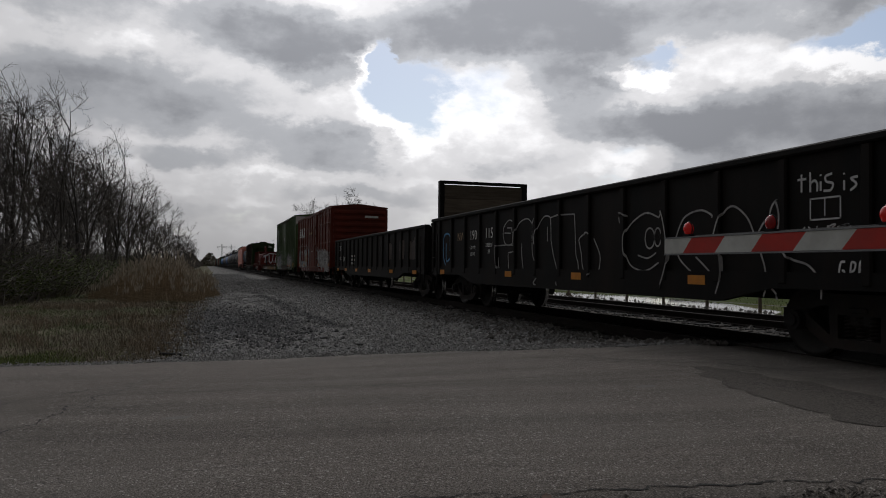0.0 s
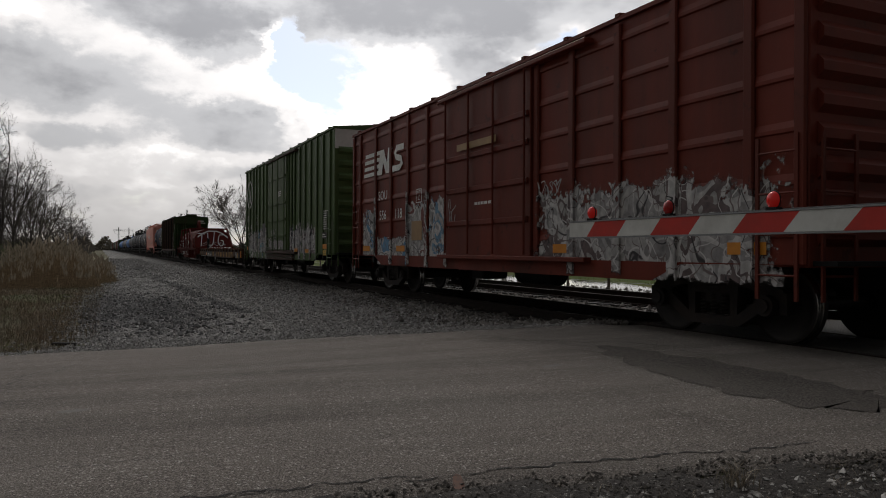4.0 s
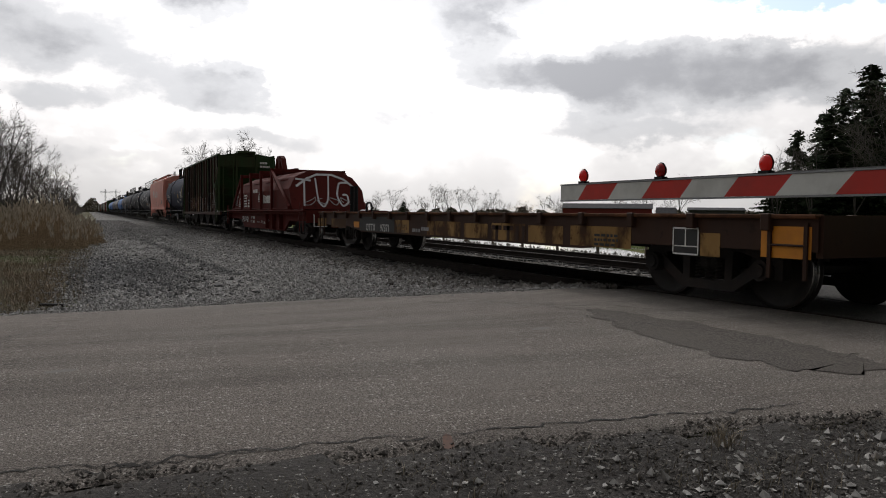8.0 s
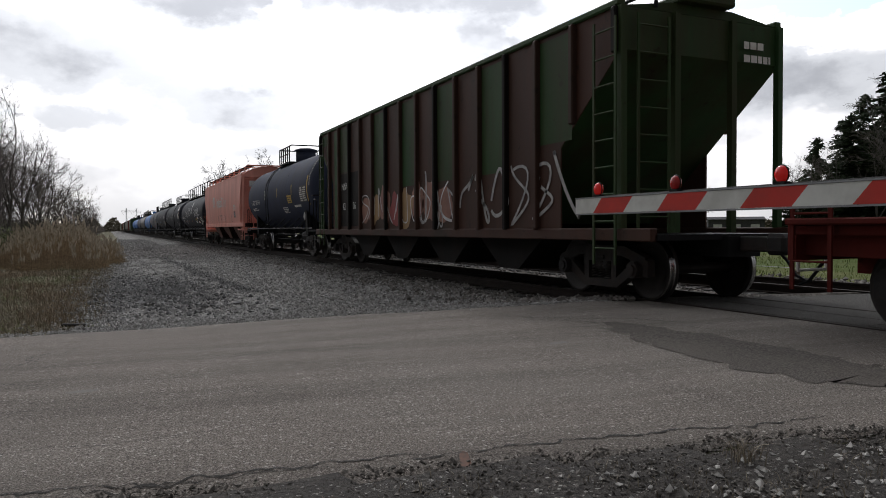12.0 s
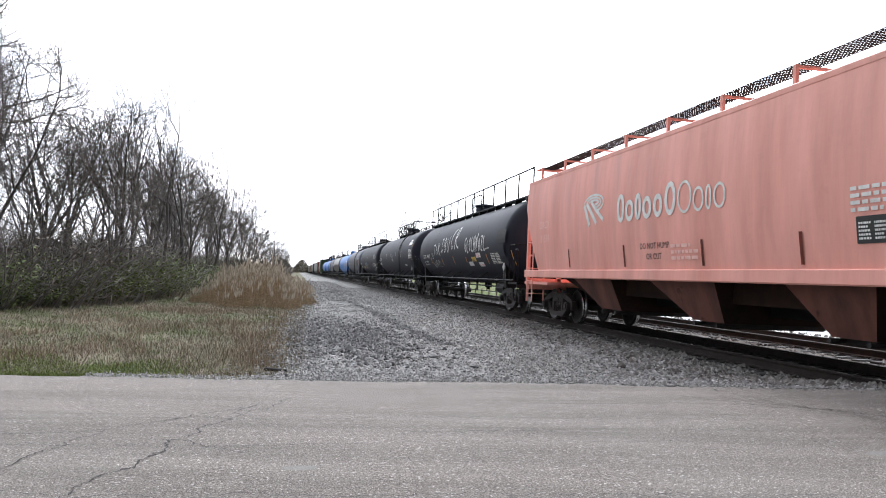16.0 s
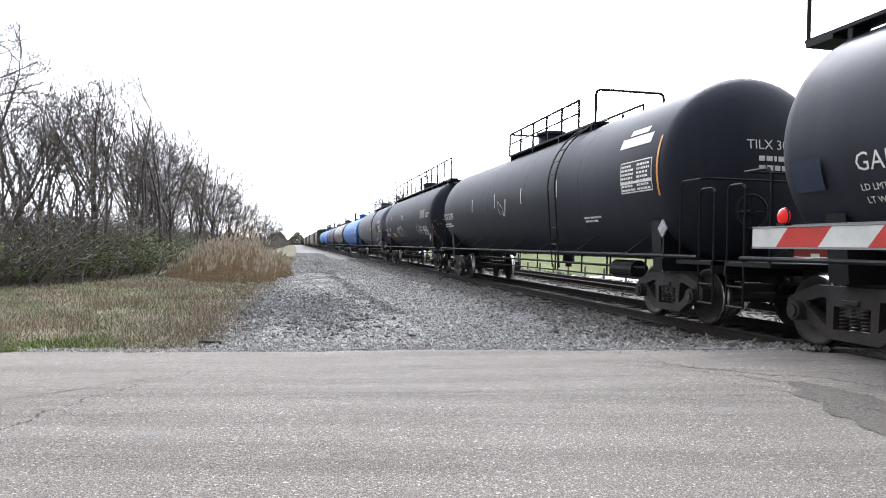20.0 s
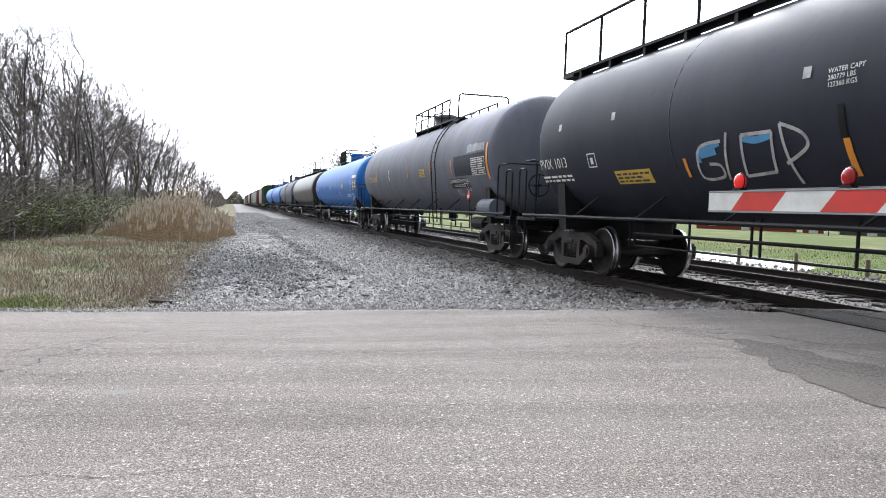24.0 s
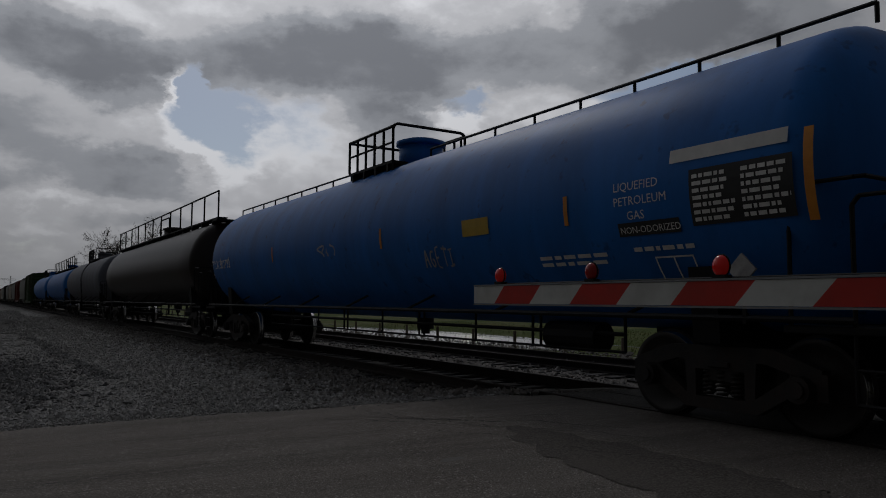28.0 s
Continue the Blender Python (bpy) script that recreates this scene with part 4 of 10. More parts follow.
# ---------------------------------------------------------------- crossing gate
def crossing_gate():
    GX, GZ, H = 4.236, 1.222, 0.14
    tip, stripe, root = 6.04, 0.4465, -4.2
    g = thing("crossing_gate", "red and white striped crossing gate arm with red lamps, lowered", "crossing gate", m=pose(GX, 0, 0))
    # first oblique border at the lower edge, then every stripe
    slope = 0.13
    edges = [5.755 - stripe * i for i in range(22)]
    bounds = [tip] + edges
    for i in range(len(bounds) - 1):
        a, b = bounds[i], bounds[i + 1]
        if a < root:
            break
        tl = 0.0 if i == 0 else slope
        poly = [(a, GZ), (a - tl, GZ + H), (b - slope, GZ + H), (b, GZ)]
        bm = bmesh.new()
        prism_x(bm, poly, -0.022, 0.022)
        part("stripe", bm, M_GATE_WHITE if i % 2 == 0 else M_GATE_RED, g, "white stripe" if i % 2 == 0 else "red stripe")
    bm = bmesh.new()
    box(bm, -0.028, 0.028, root, tip, GZ + H + 0.002, GZ + H + 0.014)
    box(bm, -0.028, 0.028, root, tip, GZ - 0.014, GZ - 0.002)
    part("edge_strip", bm, M_GALV, g, "worn metal edge strips")
    for k, (y, lit) in enumerate(((5.70, True), (4.66, False), (3.62, True))):
        bm = bmesh.new()
        box(bm, -0.03, 0.03, y - 0.045, y + 0.045, GZ + H + 0.014, GZ + H + 0.035)
        lamp = part("lamp", bm, M_BLACK, g, "red gate lamp")
        bm = bmesh.new()
        bmesh.ops.create_uvsphere(bm, u_segments=20, v_segments=12, radius=0.055)
        for v in bm.verts:
            v.co = (v.co.x * 0.75, v.co.y + y, v.co.z * 1.12 + GZ + H + 0.085)
        part("lens", bm, M_LIT if lit else M_LENS, lamp, "lit red lens" if lit else "red lens", True)
        bm = bmesh.new()
        for i in range(20):
            w0, w1 = 2 * math.pi * i / 20, 2 * math.pi * (i + 1) / 20
            tube(bm, (0, y + 0.056 * math.cos(w0), GZ + H + 0.085 + 0.063 * math.sin(w0)), (0, y + 0.056 * math.cos(w1), GZ + H + 0.085 + 0.063 * math.sin(w1)), 0.006, 5)
        part("rim", bm, M_BLACK, lamp)
    bm = bmesh.new()
    pipe(bm, [(0.03, root, GZ + H + 0.02), (0.03, 5.7, GZ + H + 0.018)], 0.007, 5)
    part("cable", bm, M_BLACK, g, "lamp cable along the arm")
    z0 = ground_z(GX, root)
    bm = bmesh.new()
    tube(bm, (0.12, root - 0.1, z0 - 0.1), (0.12, root - 0.1, 3.6), 0.06, 14)
    part("mast", bm, M_GALV, g, "grey metal mast")
    bm = bmesh.new()
    box(bm, -0.12, 0.36, root - 0.4, root + 0.15, GZ - 0.3, GZ + 0.3, 0.03)
    part("mechanism", bm, M_GALV, g, "grey gate mechanism box")
    bm = bmesh.new()
    box(bm, -0.25, 0.5, root - 0.5, root + 0.3, z0 - 0.2, z0 + 0.1, 0.02)
    part("footing", bm, M_GRAVEL, g, "concrete footing")
    return g


crossing_gate()


# ---------------------------------------------------------------- train: shared pieces
WHEEL_R = 0.457
MESH = {}
WHEELSETS = []
CARS = []


def shared(key, make):
    if key not in MESH:
        MESH[key] = make()
    return MESH[key]


def side_frame_mesh():
    bm = bmesh.new()
    for poly in ([(-1.08, 0.64), (-0.6, 0.80), (0.6, 0.80), (1.08, 0.64), (1.08, 0.50), (0.52, 0.655), (-0.52, 0.655), (-1.08, 0.50)],
                 [(-0.98, 0.50), (-0.42, 0.16), (0.42, 0.16), (0.98, 0.50), (0.80, 0.57), (0.36, 0.28), (-0.36, 0.28), (-0.80, 0.57)],
                 [(-0.40, 0.26), (-0.29, 0.26), (-0.29, 0.68), (-0.42, 0.68)], [(0.29, 0.26), (0.40, 0.26), (0.42, 0.68), (0.29, 0.68)],
                 [(-0.30, 0.56), (0.30, 0.56), (0.30, 0.67), (-0.30, 0.67)],
                 [(-1.13, 0.36), (-1.02, 0.36), (-1.02, 0.62), (-1.13, 0.60)], [(1.02, 0.36), (1.13, 0.36), (1.13, 0.60), (1.02, 0.62)]):
        prism_x(bm, poly, -0.07, 0.07)
    for y in (-0.89, 0.89):
        tube(bm, (-0.17, y, WHEEL_R), (0.06, y, WHEEL_R), 0.125, 14)
        tube(bm, (-0.20, y, WHEEL_R), (-0.17, y, WHEEL_R), 0.08, 12)
        box(bm, -0.06, 0.07, y - 0.14, y + 0.14, 0.5, 0.62, 0.02)
    box(bm, -0.1, -0.07, -0.13, 0.13, 0.585, 0.65, 0.01)
    return finish("side_frame", bm, M_STEEL_DARK)


def spring_mesh():
    bm = bmesh.new()
    for i in range(6):
        z = 0.30 + 0.043 * i
        for k in range(12):
            a, b = 2 * math.pi * k / 12, 2 * math.pi * (k + 1) / 12
            tube(bm, (0.062 * math.cos(a), 0.062 * math.sin(a), z + 0.043 * k / 12), (0.062 * math.cos(b), 0.062 * math.sin(b), z + 0.043 * (k + 1) / 12), 0.014, 4, caps=False)
    return finish("spring", bm, M_STEEL_DARK)


def wheelset_mesh():
    """Axle along x with two flanged wheels, centred on its own axis."""
    bm = bmesh.new()
    tube(bm, (-1.02, 0, 0), (1.02, 0, 0), 0.085, 12)
    prof = [(0.09, 0.055), (0.14, 0.07), (0.2, 0.028), (0.36, 0.022), (0.40, 0.06), (0.452, 0.066), (0.457, 0.03), (0.459, -0.035), (0.487, -0.045), (0.487, -0.066),
            (0.40, -0.066), (0.36, -0.012), (0.2, -0.012), (0.14, -0.06), (0.09, -0.06)]
    n = 40
    for s in (-1, 1):
        rings = []
        for r, x in prof:
            rings.append([bm.verts.new((s * (0.7525 + 0.02 + x), r * math.cos(2 * math.pi * i / n), r * math.sin(2 * math.pi * i / n))) for i in range(n)])
        for k in range(len(prof) - 1):
            for i in range(n):
                j = (i + 1) % n
                f = bm.faces.new((rings[k][i], rings[k][j], rings[k + 1][j], rings[k + 1][i]))
                f.material_index = 1 if 5 <= k <= 6 else 0
                f.smooth = True
        # small marks that turn with the wheel
        for w in (0.4, 2.5, 4.6):
            y, z = 0.29 * math.cos(w), 0.29 * math.sin(w)
            box(bm, s * 0.79 - 0.008, s * 0.79 + 0.008, y - 0.025, y + 0.025, z - 0.025, z + 0.025)
    bmesh.ops.recalc_face_normals(bm, faces=bm.faces[:])
    return finish("wheelset", bm, [M_WHEEL, M_TREAD])


def truck(car, y, turn=True):
    def bolster():
        bm = bmesh.new()
        box(bm, -1.05, 1.05, -0.2, 0.2, 0.42, 0.66, 0.03)
        tube(bm, (0, 0, 0.6), (0, 0, 0.82), 0.2, 16)
        return finish("truck", bm, M_STEEL_DARK)
    tk = part("truck", shared("bolster", bolster), None, car, "dark steel freight truck", m=pose(0, y, 0))
    sf, sp, ws = shared("side_frame", side_frame_mesh), shared("spring", spring_mesh), shared("wheelset", wheelset_mesh)
    part("side_frame", sf, None, tk, m=pose(-1.0, 0, 0))
    part("side_frame", sf, None, tk, m=pose(1.0, 0, 0, 0, 0, 180))
    for dy in (-0.17, 0, 0.17):
        part("spring", sp, None, tk, m=pose(-1.0, dy, 0))
    for dy in (-0.89, 0.89):
        w = part("wheelset", ws, None, tk, m=pose(0, dy, WHEEL_R))
        if turn:
            WHEELSETS.append((w, dy))
    return tk


def coupler(car, y, out):
    def make():
        bm = bmesh.new()
        box(bm, -0.09, 0.09, -0.4, 0.28, 0.74, 0.95, 0.02)
        box(bm, -0.16, 0.1, 0.24, 0.52, 0.7, 0.99, 0.04)
        box(bm, 0.06, 0.17, 0.3, 0.6, 0.72, 0.97, 0.04)
        return finish("coupler", bm, M_STEEL_DARK)
    part("coupler", shared("coupler", make), None, car, m=pose(0, y, 0, 0, 0, 0 if out > 0 else 180))

    def hose():
        bm = bmesh.new()
        pipe(bm, [(-0.35, 0.0, 0.8), (-0.36, 0.2, 0.62), (-0.33, 0.38, 0.42), (-0.3, 0.55, 0.36)], 0.022, 6)
        return finish("air_hose", bm, M_BLACK)
    part("air_hose", shared("hose", hose), None, car, m=pose(0, y, 0, 0, 0, 0 if out > 0 else 180))


def ladder_mesh(h, w, step=0.38, r=0.014):
    """In the x = 0 plane: rungs along y."""
    bm = bmesh.new()
    for y in (-w / 2, w / 2):
        box(bm, -0.012, 0.012, y - 0.022, y + 0.022, 0, h)
    k = int(h / step)
    for i in range(k):
        z = (i + 0.6) * h / k
        tube(bm, (0, -w / 2, z), (0, w / 2, z), r, 6)
    return bm


def ladder(car, mat, x, y, z, h, w=0.45, side=True, label=""):
    key = ("ladder", round(h, 2), round(w, 2), mat.name)
    me = shared(key, lambda: finish("ladder", ladder_mesh(h, w), mat))
    part("ladder", me, None, car, label, m=pose(x, y, z, 0, 0, 0 if side else 90))


# ---------------------------------------------------------------- lettering and sprayed marks
def text_uv(s, size):
    def make():
        cu = bpy.data.curves.new("letters", 'FONT')
        cu.body, cu.size, cu.resolution_u = s, size, 2
        ob = new("letters", cu)
        dg = bpy.context.evaluated_depsgraph_get()
        me = bpy.data.meshes.new_from_object(ob.evaluated_get(dg))
        vs = [(v.co.x, v.co.y) for v in me.vertices]
        fs = [tuple(p.vertices) for p in me.polygons]
        bpy.data.objects.remove(ob)
        bpy.data.meshes.remove(me)
        bpy.data.curves.remove(cu)
        return vs, fs
    return shared(("text", s, size), make)


def on_side(x, y0, z0):
    return lambda u, v: (x, y0 - u, z0 + v)


def on_end(y, x0, z0):
    """On a -y end, seen from the crossing: u runs towards +x."""
    return lambda u, v: (x0 + u, y, z0 + v)


def on_tank(r, zc, y0, h0):
    def f(u, v):
        a = (h0 + v) / r
        return (-(r + 0.008) * math.cos(a), y0 - u, zc + (r + 0.008) * math.sin(a))
    return f


def on_head(L, r, zc, x0, z0):
    """On a tank's domed -y end."""
    def f(u, v):
        x, z = x0 + u, z0 + v
        k = max(0.0, 1 - (x * x + (z - zc) ** 2) / (r * r))
        return (x, -L + HEAD * (1 - math.sqrt(k)) - 0.012, z)
    return f


def letter(car, s, size, to, mat, name="lettering", squeeze=1.0):
    vs, fs = text_uv(s, size)
    part(name, mesh_np(name, [to(u * squeeze, v) for u, v in vs], fs, mat), None, car, "painted lettering")


def rects(car, name, items, to, mat, label=""):
    """Flat painted bars (u0, v0, u1, v1), cut fine enough to follow a curve."""
    if name in ("wordmark", "emblem", "torn_label") and len(items) > 1:
        for q in items:
            rects(car, name, [q], to, mat, label)
        return
    V, F = [], []
    for u0, v0, u1, v1 in items:
        n = max(1, int(abs(v1 - v0) / 0.12))
        b = len(V)
        for i in range(n + 1):
            v = v0 + (v1 - v0) * i / n
            V += [to(u0, v), to(u1, v)]
        F += [(b + 2 * i, b + 2 * i + 1, b + 2 * i + 3, b + 2 * i + 2) for i in range(n)]
    part(name, mesh_np(name, V, F, mat), None, car, label)


def lines_block(car, to, w, h, n, mat, seed=1, name="small_print"):
    """Small print that cannot be read, as bars."""
    r = random.Random(seed)
    items = []
    for i in range(n):
        v = h * (n - 1 - i) / n
        u = 0.0
        while u < w * r.uniform(0.7, 1.0):
            l = r.uniform(0.06, 0.22) * w
            items.append((u, v, min(u + l, w), v + h / n * 0.55))
            u += l + 0.04 * w
    rects(car, name, items, to, mat, "unreadable small print")


def stroke(car, pts, width, to, mat, name="spray_line"):
    V, F = [], []
    for i, (u, v) in enumerate(pts):
        a, b = pts[max(i - 1, 0)], pts[min(i + 1, len(pts) - 1)]
        du, dv = b[0] - a[0], b[1] - a[1]
        l = math.hypot(du, dv) or 1
        V += [to(u - dv / l * width / 2, v + du / l * width / 2), to(u + dv / l * width / 2, v - du / l * width / 2)]
    F = [(2 * i, 2 * i + 1, 2 * i + 3, 2 * i + 2) for i in range(len(pts) - 1)]
    part(name, mesh_np(name, V, F, mat), None, car)


def scribble(car, to, w, h, n, mat, seed, width=0.045):
    """Sprayed loops in a row, like a tag."""
    r = random.Random(seed)
    for k in range(n):
        cx = w * (k + 0.5) / n
        pts = []
        p1, p2, a1, a2, fx = r.uniform(0, 6.3), r.uniform(0, 6.3), r.uniform(0.25, 0.5), r.uniform(0.3, 0.5), r.choice((1, 1, 2))
        t1 = r.uniform(0.55, 1.0)
        for i in range(26):
            t = i / 25 * t1
            pts.append((cx + a1 * w / n * math.sin(6.28 * fx * t + p1) + 0.1 * w / n * math.sin(11 * t), h / 2 + a2 * h * math.cos(6.28 * t + p2) + 0.08 * h * math.sin(14 * t + p1)))
        stroke(car, pts, width * r.uniform(0.7, 1.2), to, mat)


SPRAY = {"T": [[(0, 1), (0.9, 0.95)], [(0.5, 1), (0.4, 0)]], "A": [[(0, 0), (0.4, 1.05), (0.8, 0)], [(0.15, 0.4), (0.7, 0.45)]], "K": [[(0.1, 1), (0, 0)], [(0.7, 1), (0.1, 0.5), (1.0, -0.15)]],
         "I": [[(0, 0.95), (0.7, 1.0)], [(0.35, 1), (0.3, 0)], [(-0.1, 0.0), (0.65, 0.1)]], "B": [[(0.1, 0), (0.1, 1), (0.6, 0.85), (0.5, 0.6), (0.1, 0.5), (0.7, 0.35), (0.6, 0.05), (0.1, 0)]],
         "U": [[(0, 1), (0.05, 0.2), (0.35, 0), (0.65, 0.25), (0.8, 1.1)]], "C": [[(0.7, 1.15), (0.2, 0.9), (0, 0.4), (0.2, 0.0), (0.7, 0.2)]], "R": [[(0.1, 0), (0.2, 1.1), (0.75, 1.0), (0.6, 0.6), (0.15, 0.5), (0.8, 0.1), (1.3, 0.05)]],
         "G": [[(0.7, 0.9), (0.2, 0.9), (0, 0.4), (0.3, 0), (0.7, 0.15), (0.65, 0.45), (0.35, 0.45)]], "L": [[(0.1, 1), (0, 0.05), (0.6, 0.1)]], "O": [[(0.35, 1), (0, 0.5), (0.3, 0), (0.65, 0.45), (0.35, 1)]],
         "H": [[(0, 1), (0, 0)], [(0.6, 1.1), (0.6, 0)], [(0, 0.5), (0.6, 0.55)]], "N": [[(0, 0), (0.05, 1), (0.55, 0.05), (0.65, 1.15)]], "Z": [[(0, 0.95), (0.65, 1.0), (0.05, 0.05), (0.7, 0.1)]],
         "D": [[(0.1, 0), (0.1, 1), (0.6, 0.8), (0.65, 0.4), (0.1, 0)]], "P": [[(0.2, -0.4), (0.1, 1.1), (0.7, 0.9), (0.65, 0.5), (0.1, 0.4)]], "E": [[(0.6, 1), (0, 0.95), (0, 0.05), (0.6, 0)], [(0, 0.5), (0.5, 0.52)]],
         "S": [[(0.6, 0.9), (0.2, 1), (0.05, 0.7), (0.55, 0.35), (0.4, 0), (0, 0.1)]]}


def tag(car, words, to, w, h, width, mat, seed=1):
    """Hand-sprayed letters, w wide in all, each a few uneven strokes."""
    r = random.Random(seed)
    step = w / len(words)
    for i, ch in enumerate(words):
        for line in SPRAY.get(ch, ()):
            k, dv = r.uniform(0.9, 1.2), r.uniform(-0.06, 0.06)
            pts = []
            for a, b in zip(line, line[1:]):
                for q in range(5):
                    t = q / 5
                    pts.append((a[0] + (b[0] - a[0]) * t, a[1] + (b[1] - a[1]) * t))
            pts.append(line[-1])
            for _ in range(2):
                pts = [pts[0]] + [((p[0] + 2 * q[0] + n[0]) / 4, (p[1] + 2 * q[1] + n[1]) / 4) for p, q, n in zip(pts, pts[1:], pts[2:])] + [pts[-1]]
            stroke(car, [(step * (i + 0.85 * u + 0.08 * v), h * (v * k + dv)) for u, v in pts], width * r.uniform(0.75, 1.2), to, mat)


def nearer(to, d=0.004):
    return lambda u, v: tuple(np.array(to(u, v)) + (-d, 0, 0))


def spray_material(seed, tones, lines):
    """Weathered spray paint: fields of several tones with dark and pale outlines, ragged and worn through at its borders."""
    m = bpy.data.materials.new("spray_mural")
    m.use_nodes = True
    nt = m.node_tree
    N, L = nt.nodes.new, nt.links.new
    bsdf, out = nt.nodes["Principled BSDF"], nt.nodes["Material Output"]
    bsdf.inputs["Roughness"].default_value = 0.6
    tc = N("ShaderNodeTexCoord")
    mp = N("ShaderNodeMapping")
    mp.inputs["Location"].default_value = (seed * 3.1, seed * 1.7, seed * 0.9)
    L(tc.outputs["Object"], mp.inputs[0])

    def noise_(scale, detail, warp=0.0):
        n = N("ShaderNodeTexNoise")
        n.inputs["Scale"].default_value, n.inputs["Detail"].default_value, n.inputs["Distortion"].default_value = scale, detail, warp
        L(mp.outputs[0], n.inputs[0])
        return n.outputs["Fac"]

    def ramp(fac, stops, how='LINEAR'):
        q = N("ShaderNodeValToRGB")
        q.color_ramp.interpolation = how
        e = q.color_ramp.elements
        for i, (p, c) in enumerate(stops):
            k = e[i] if i < 2 else e.new(p)
            k.position, k.color = p, (*(c if isinstance(c, tuple) else (c,) * 3), 1)
        L(fac, q.inputs[0])
        return q.outputs[0]

    def mix(fac, a, b):
        n = N("ShaderNodeMix")
        n.data_type = 'RGBA'
        L(fac, n.inputs[0])
        L(a, n.inputs[6])
        if isinstance(b, tuple):
            n.inputs[7].default_value = (*b, 1)
        else:
            L(b, n.inputs[7])
        return n.outputs[2]

    def math_(op, a, b):
        n = N("ShaderNodeMath")
        n.operation = op
        for i, v in ((0, a), (1, b)):
            if isinstance(v, float):
                n.inputs[i].default_value = v
            else:
                L(v, n.inputs[i])
        return n.outputs[0]
    k = len(tones)
    col = ramp(noise_(1.25, 2.5, 0.9), [(0.3 + 0.4 * i / k, c) for i, c in enumerate(tones)], 'CONSTANT')
    grain = ramp(noise_(9.0, 6.0), [(0.3, 0.55), (0.7, 1.1)])
    n = N("ShaderNodeMix")
    n.data_type, n.blend_type = 'RGBA', 'MULTIPLY'
    n.inputs[0].default_value = 1.0
    L(col, n.inputs[6])
    L(grain, n.inputs[7])
    col = n.outputs[2]
    for scale, warp, tone, width in lines:
        d = math_('ABSOLUTE', math_('SUBTRACT', noise_(scale, 1.0, warp), 0.5), 0.0)
        col = mix(ramp(d, [(width * 0.6, 1.0), (width, 0.0)]), col, tone)
    L(col, bsdf.inputs["Base Color"])
    # worn borders: u, v run from 0 to 1 over the sprayed field
    sep = N("ShaderNodeSeparateXYZ")
    L(tc.outputs["UV"], sep.inputs[0])
    u, v = sep.outputs[0], sep.outputs[1]
    side = math_('MULTIPLY', math_('MULTIPLY', u, math_('SUBTRACT', 1.0, u)), 9.0)
    top = math_('MULTIPLY', math_('SUBTRACT', 1.0, v), 2.6)
    low = math_('ADD', math_('MULTIPLY', v, 8.0), 0.25)
    edge = math_('ADD', math_('MINIMUM', math_('MINIMUM', side, top), low), math_('MULTIPLY', math_('SUBTRACT', noise_(3.0, 3.0, 0.3), 0.5), 1.7))
    wear = math_('ADD', edge, math_('MULTIPLY', math_('SUBTRACT', noise_(14.0, 5.0), 0.5), 0.9))
    see = N("ShaderNodeBsdfTransparent")
    sh = N("ShaderNodeMixShader")
    L(ramp(wear, [(0.3, 0.0), (0.5, 0.93)]), sh.inputs[0])
    L(see.outputs[0], sh.inputs[1])
    L(bsdf.outputs[0], sh.inputs[2])
    L(sh.outputs[0], out.inputs[0])
    return m


DARK_LINE, PALE_LINE = (0.035, 0.032, 0.035), (0.62, 0.61, 0.6)
GREYS = ((0.26, 0.25, 0.25), (0.5, 0.49, 0.48), (0.36, 0.35, 0.35), (0.62, 0.61, 0.6), (0.16, 0.12, 0.12), (0.44, 0.43, 0.42))


def mural(car, y0, y1, z0, z1, seed, w, posts=(), accent=None, lines=((1.5, 0.8, DARK_LINE, 0.012), (2.0, 0.5, PALE_LINE, 0.012), (3.1, 0.4, (0.17, 0.13, 0.13), 0.012))):
    """A sprayed field on the near side from y0 down to y1, laid over the side sheet and over its posts."""
    ys = {y0, y1}
    for p in posts:
        ys |= {y for y in (p + 0.082, p + 0.08, p - 0.08, p - 0.082) if y1 < y < y0}
    ys = sorted(ys, reverse=True)
    V, uv = [], []
    for y in ys:
        x = -w - (0.061 if any(abs(y - p) < 0.081 for p in posts) else 0.026)
        for k in range(5):
            V.append((x, y, z0 + (z1 - z0) * k / 4))
            uv.append(((y0 - y) / (y0 - y1), k / 4))
    F = [(5 * i + k, 5 * i + 5 + k, 5 * i + 6 + k, 5 * i + 1 + k) for i in range(len(ys) - 1) for k in range(4)]
    tones = GREYS if accent is None else GREYS[:4] + (accent,) + GREYS[5:]
    me = mesh_np("spray_field", V, F, spray_material(seed, tones, lines))
    layer = me.uv_layers.new(name="field")
    for lp in me.loops:
        layer.data[lp.index].uv = uv[lp.vertex_index]
    part("spray_field", me, None, car, "worn grey and white sprayed lettering")


def worn_patch(car, to, w, h, tone, seed, name="faded_patch", label="worn patch of faded paint"):
    """A patch of older paint with frayed borders."""
    V = [to(w * i / 8, h * k / 5) for i in range(9) for k in range(6)]
    uv = [(i / 8, k / 5) for i in range(9) for k in range(6)]
    F = [(6 * i + k, 6 * i + 6 + k, 6 * i + 7 + k, 6 * i + 1 + k) for i in range(8) for k in range(5)]
    me = mesh_np(name, V, F, spray_material(seed, (tone, tuple(0.8 * v for v in tone)), ()), True)
    layer = me.uv_layers.new(name="field")
    for lp in me.loops:
        layer.data[lp.index].uv = uv[lp.vertex_index]
    part(name, me, None, car, label)


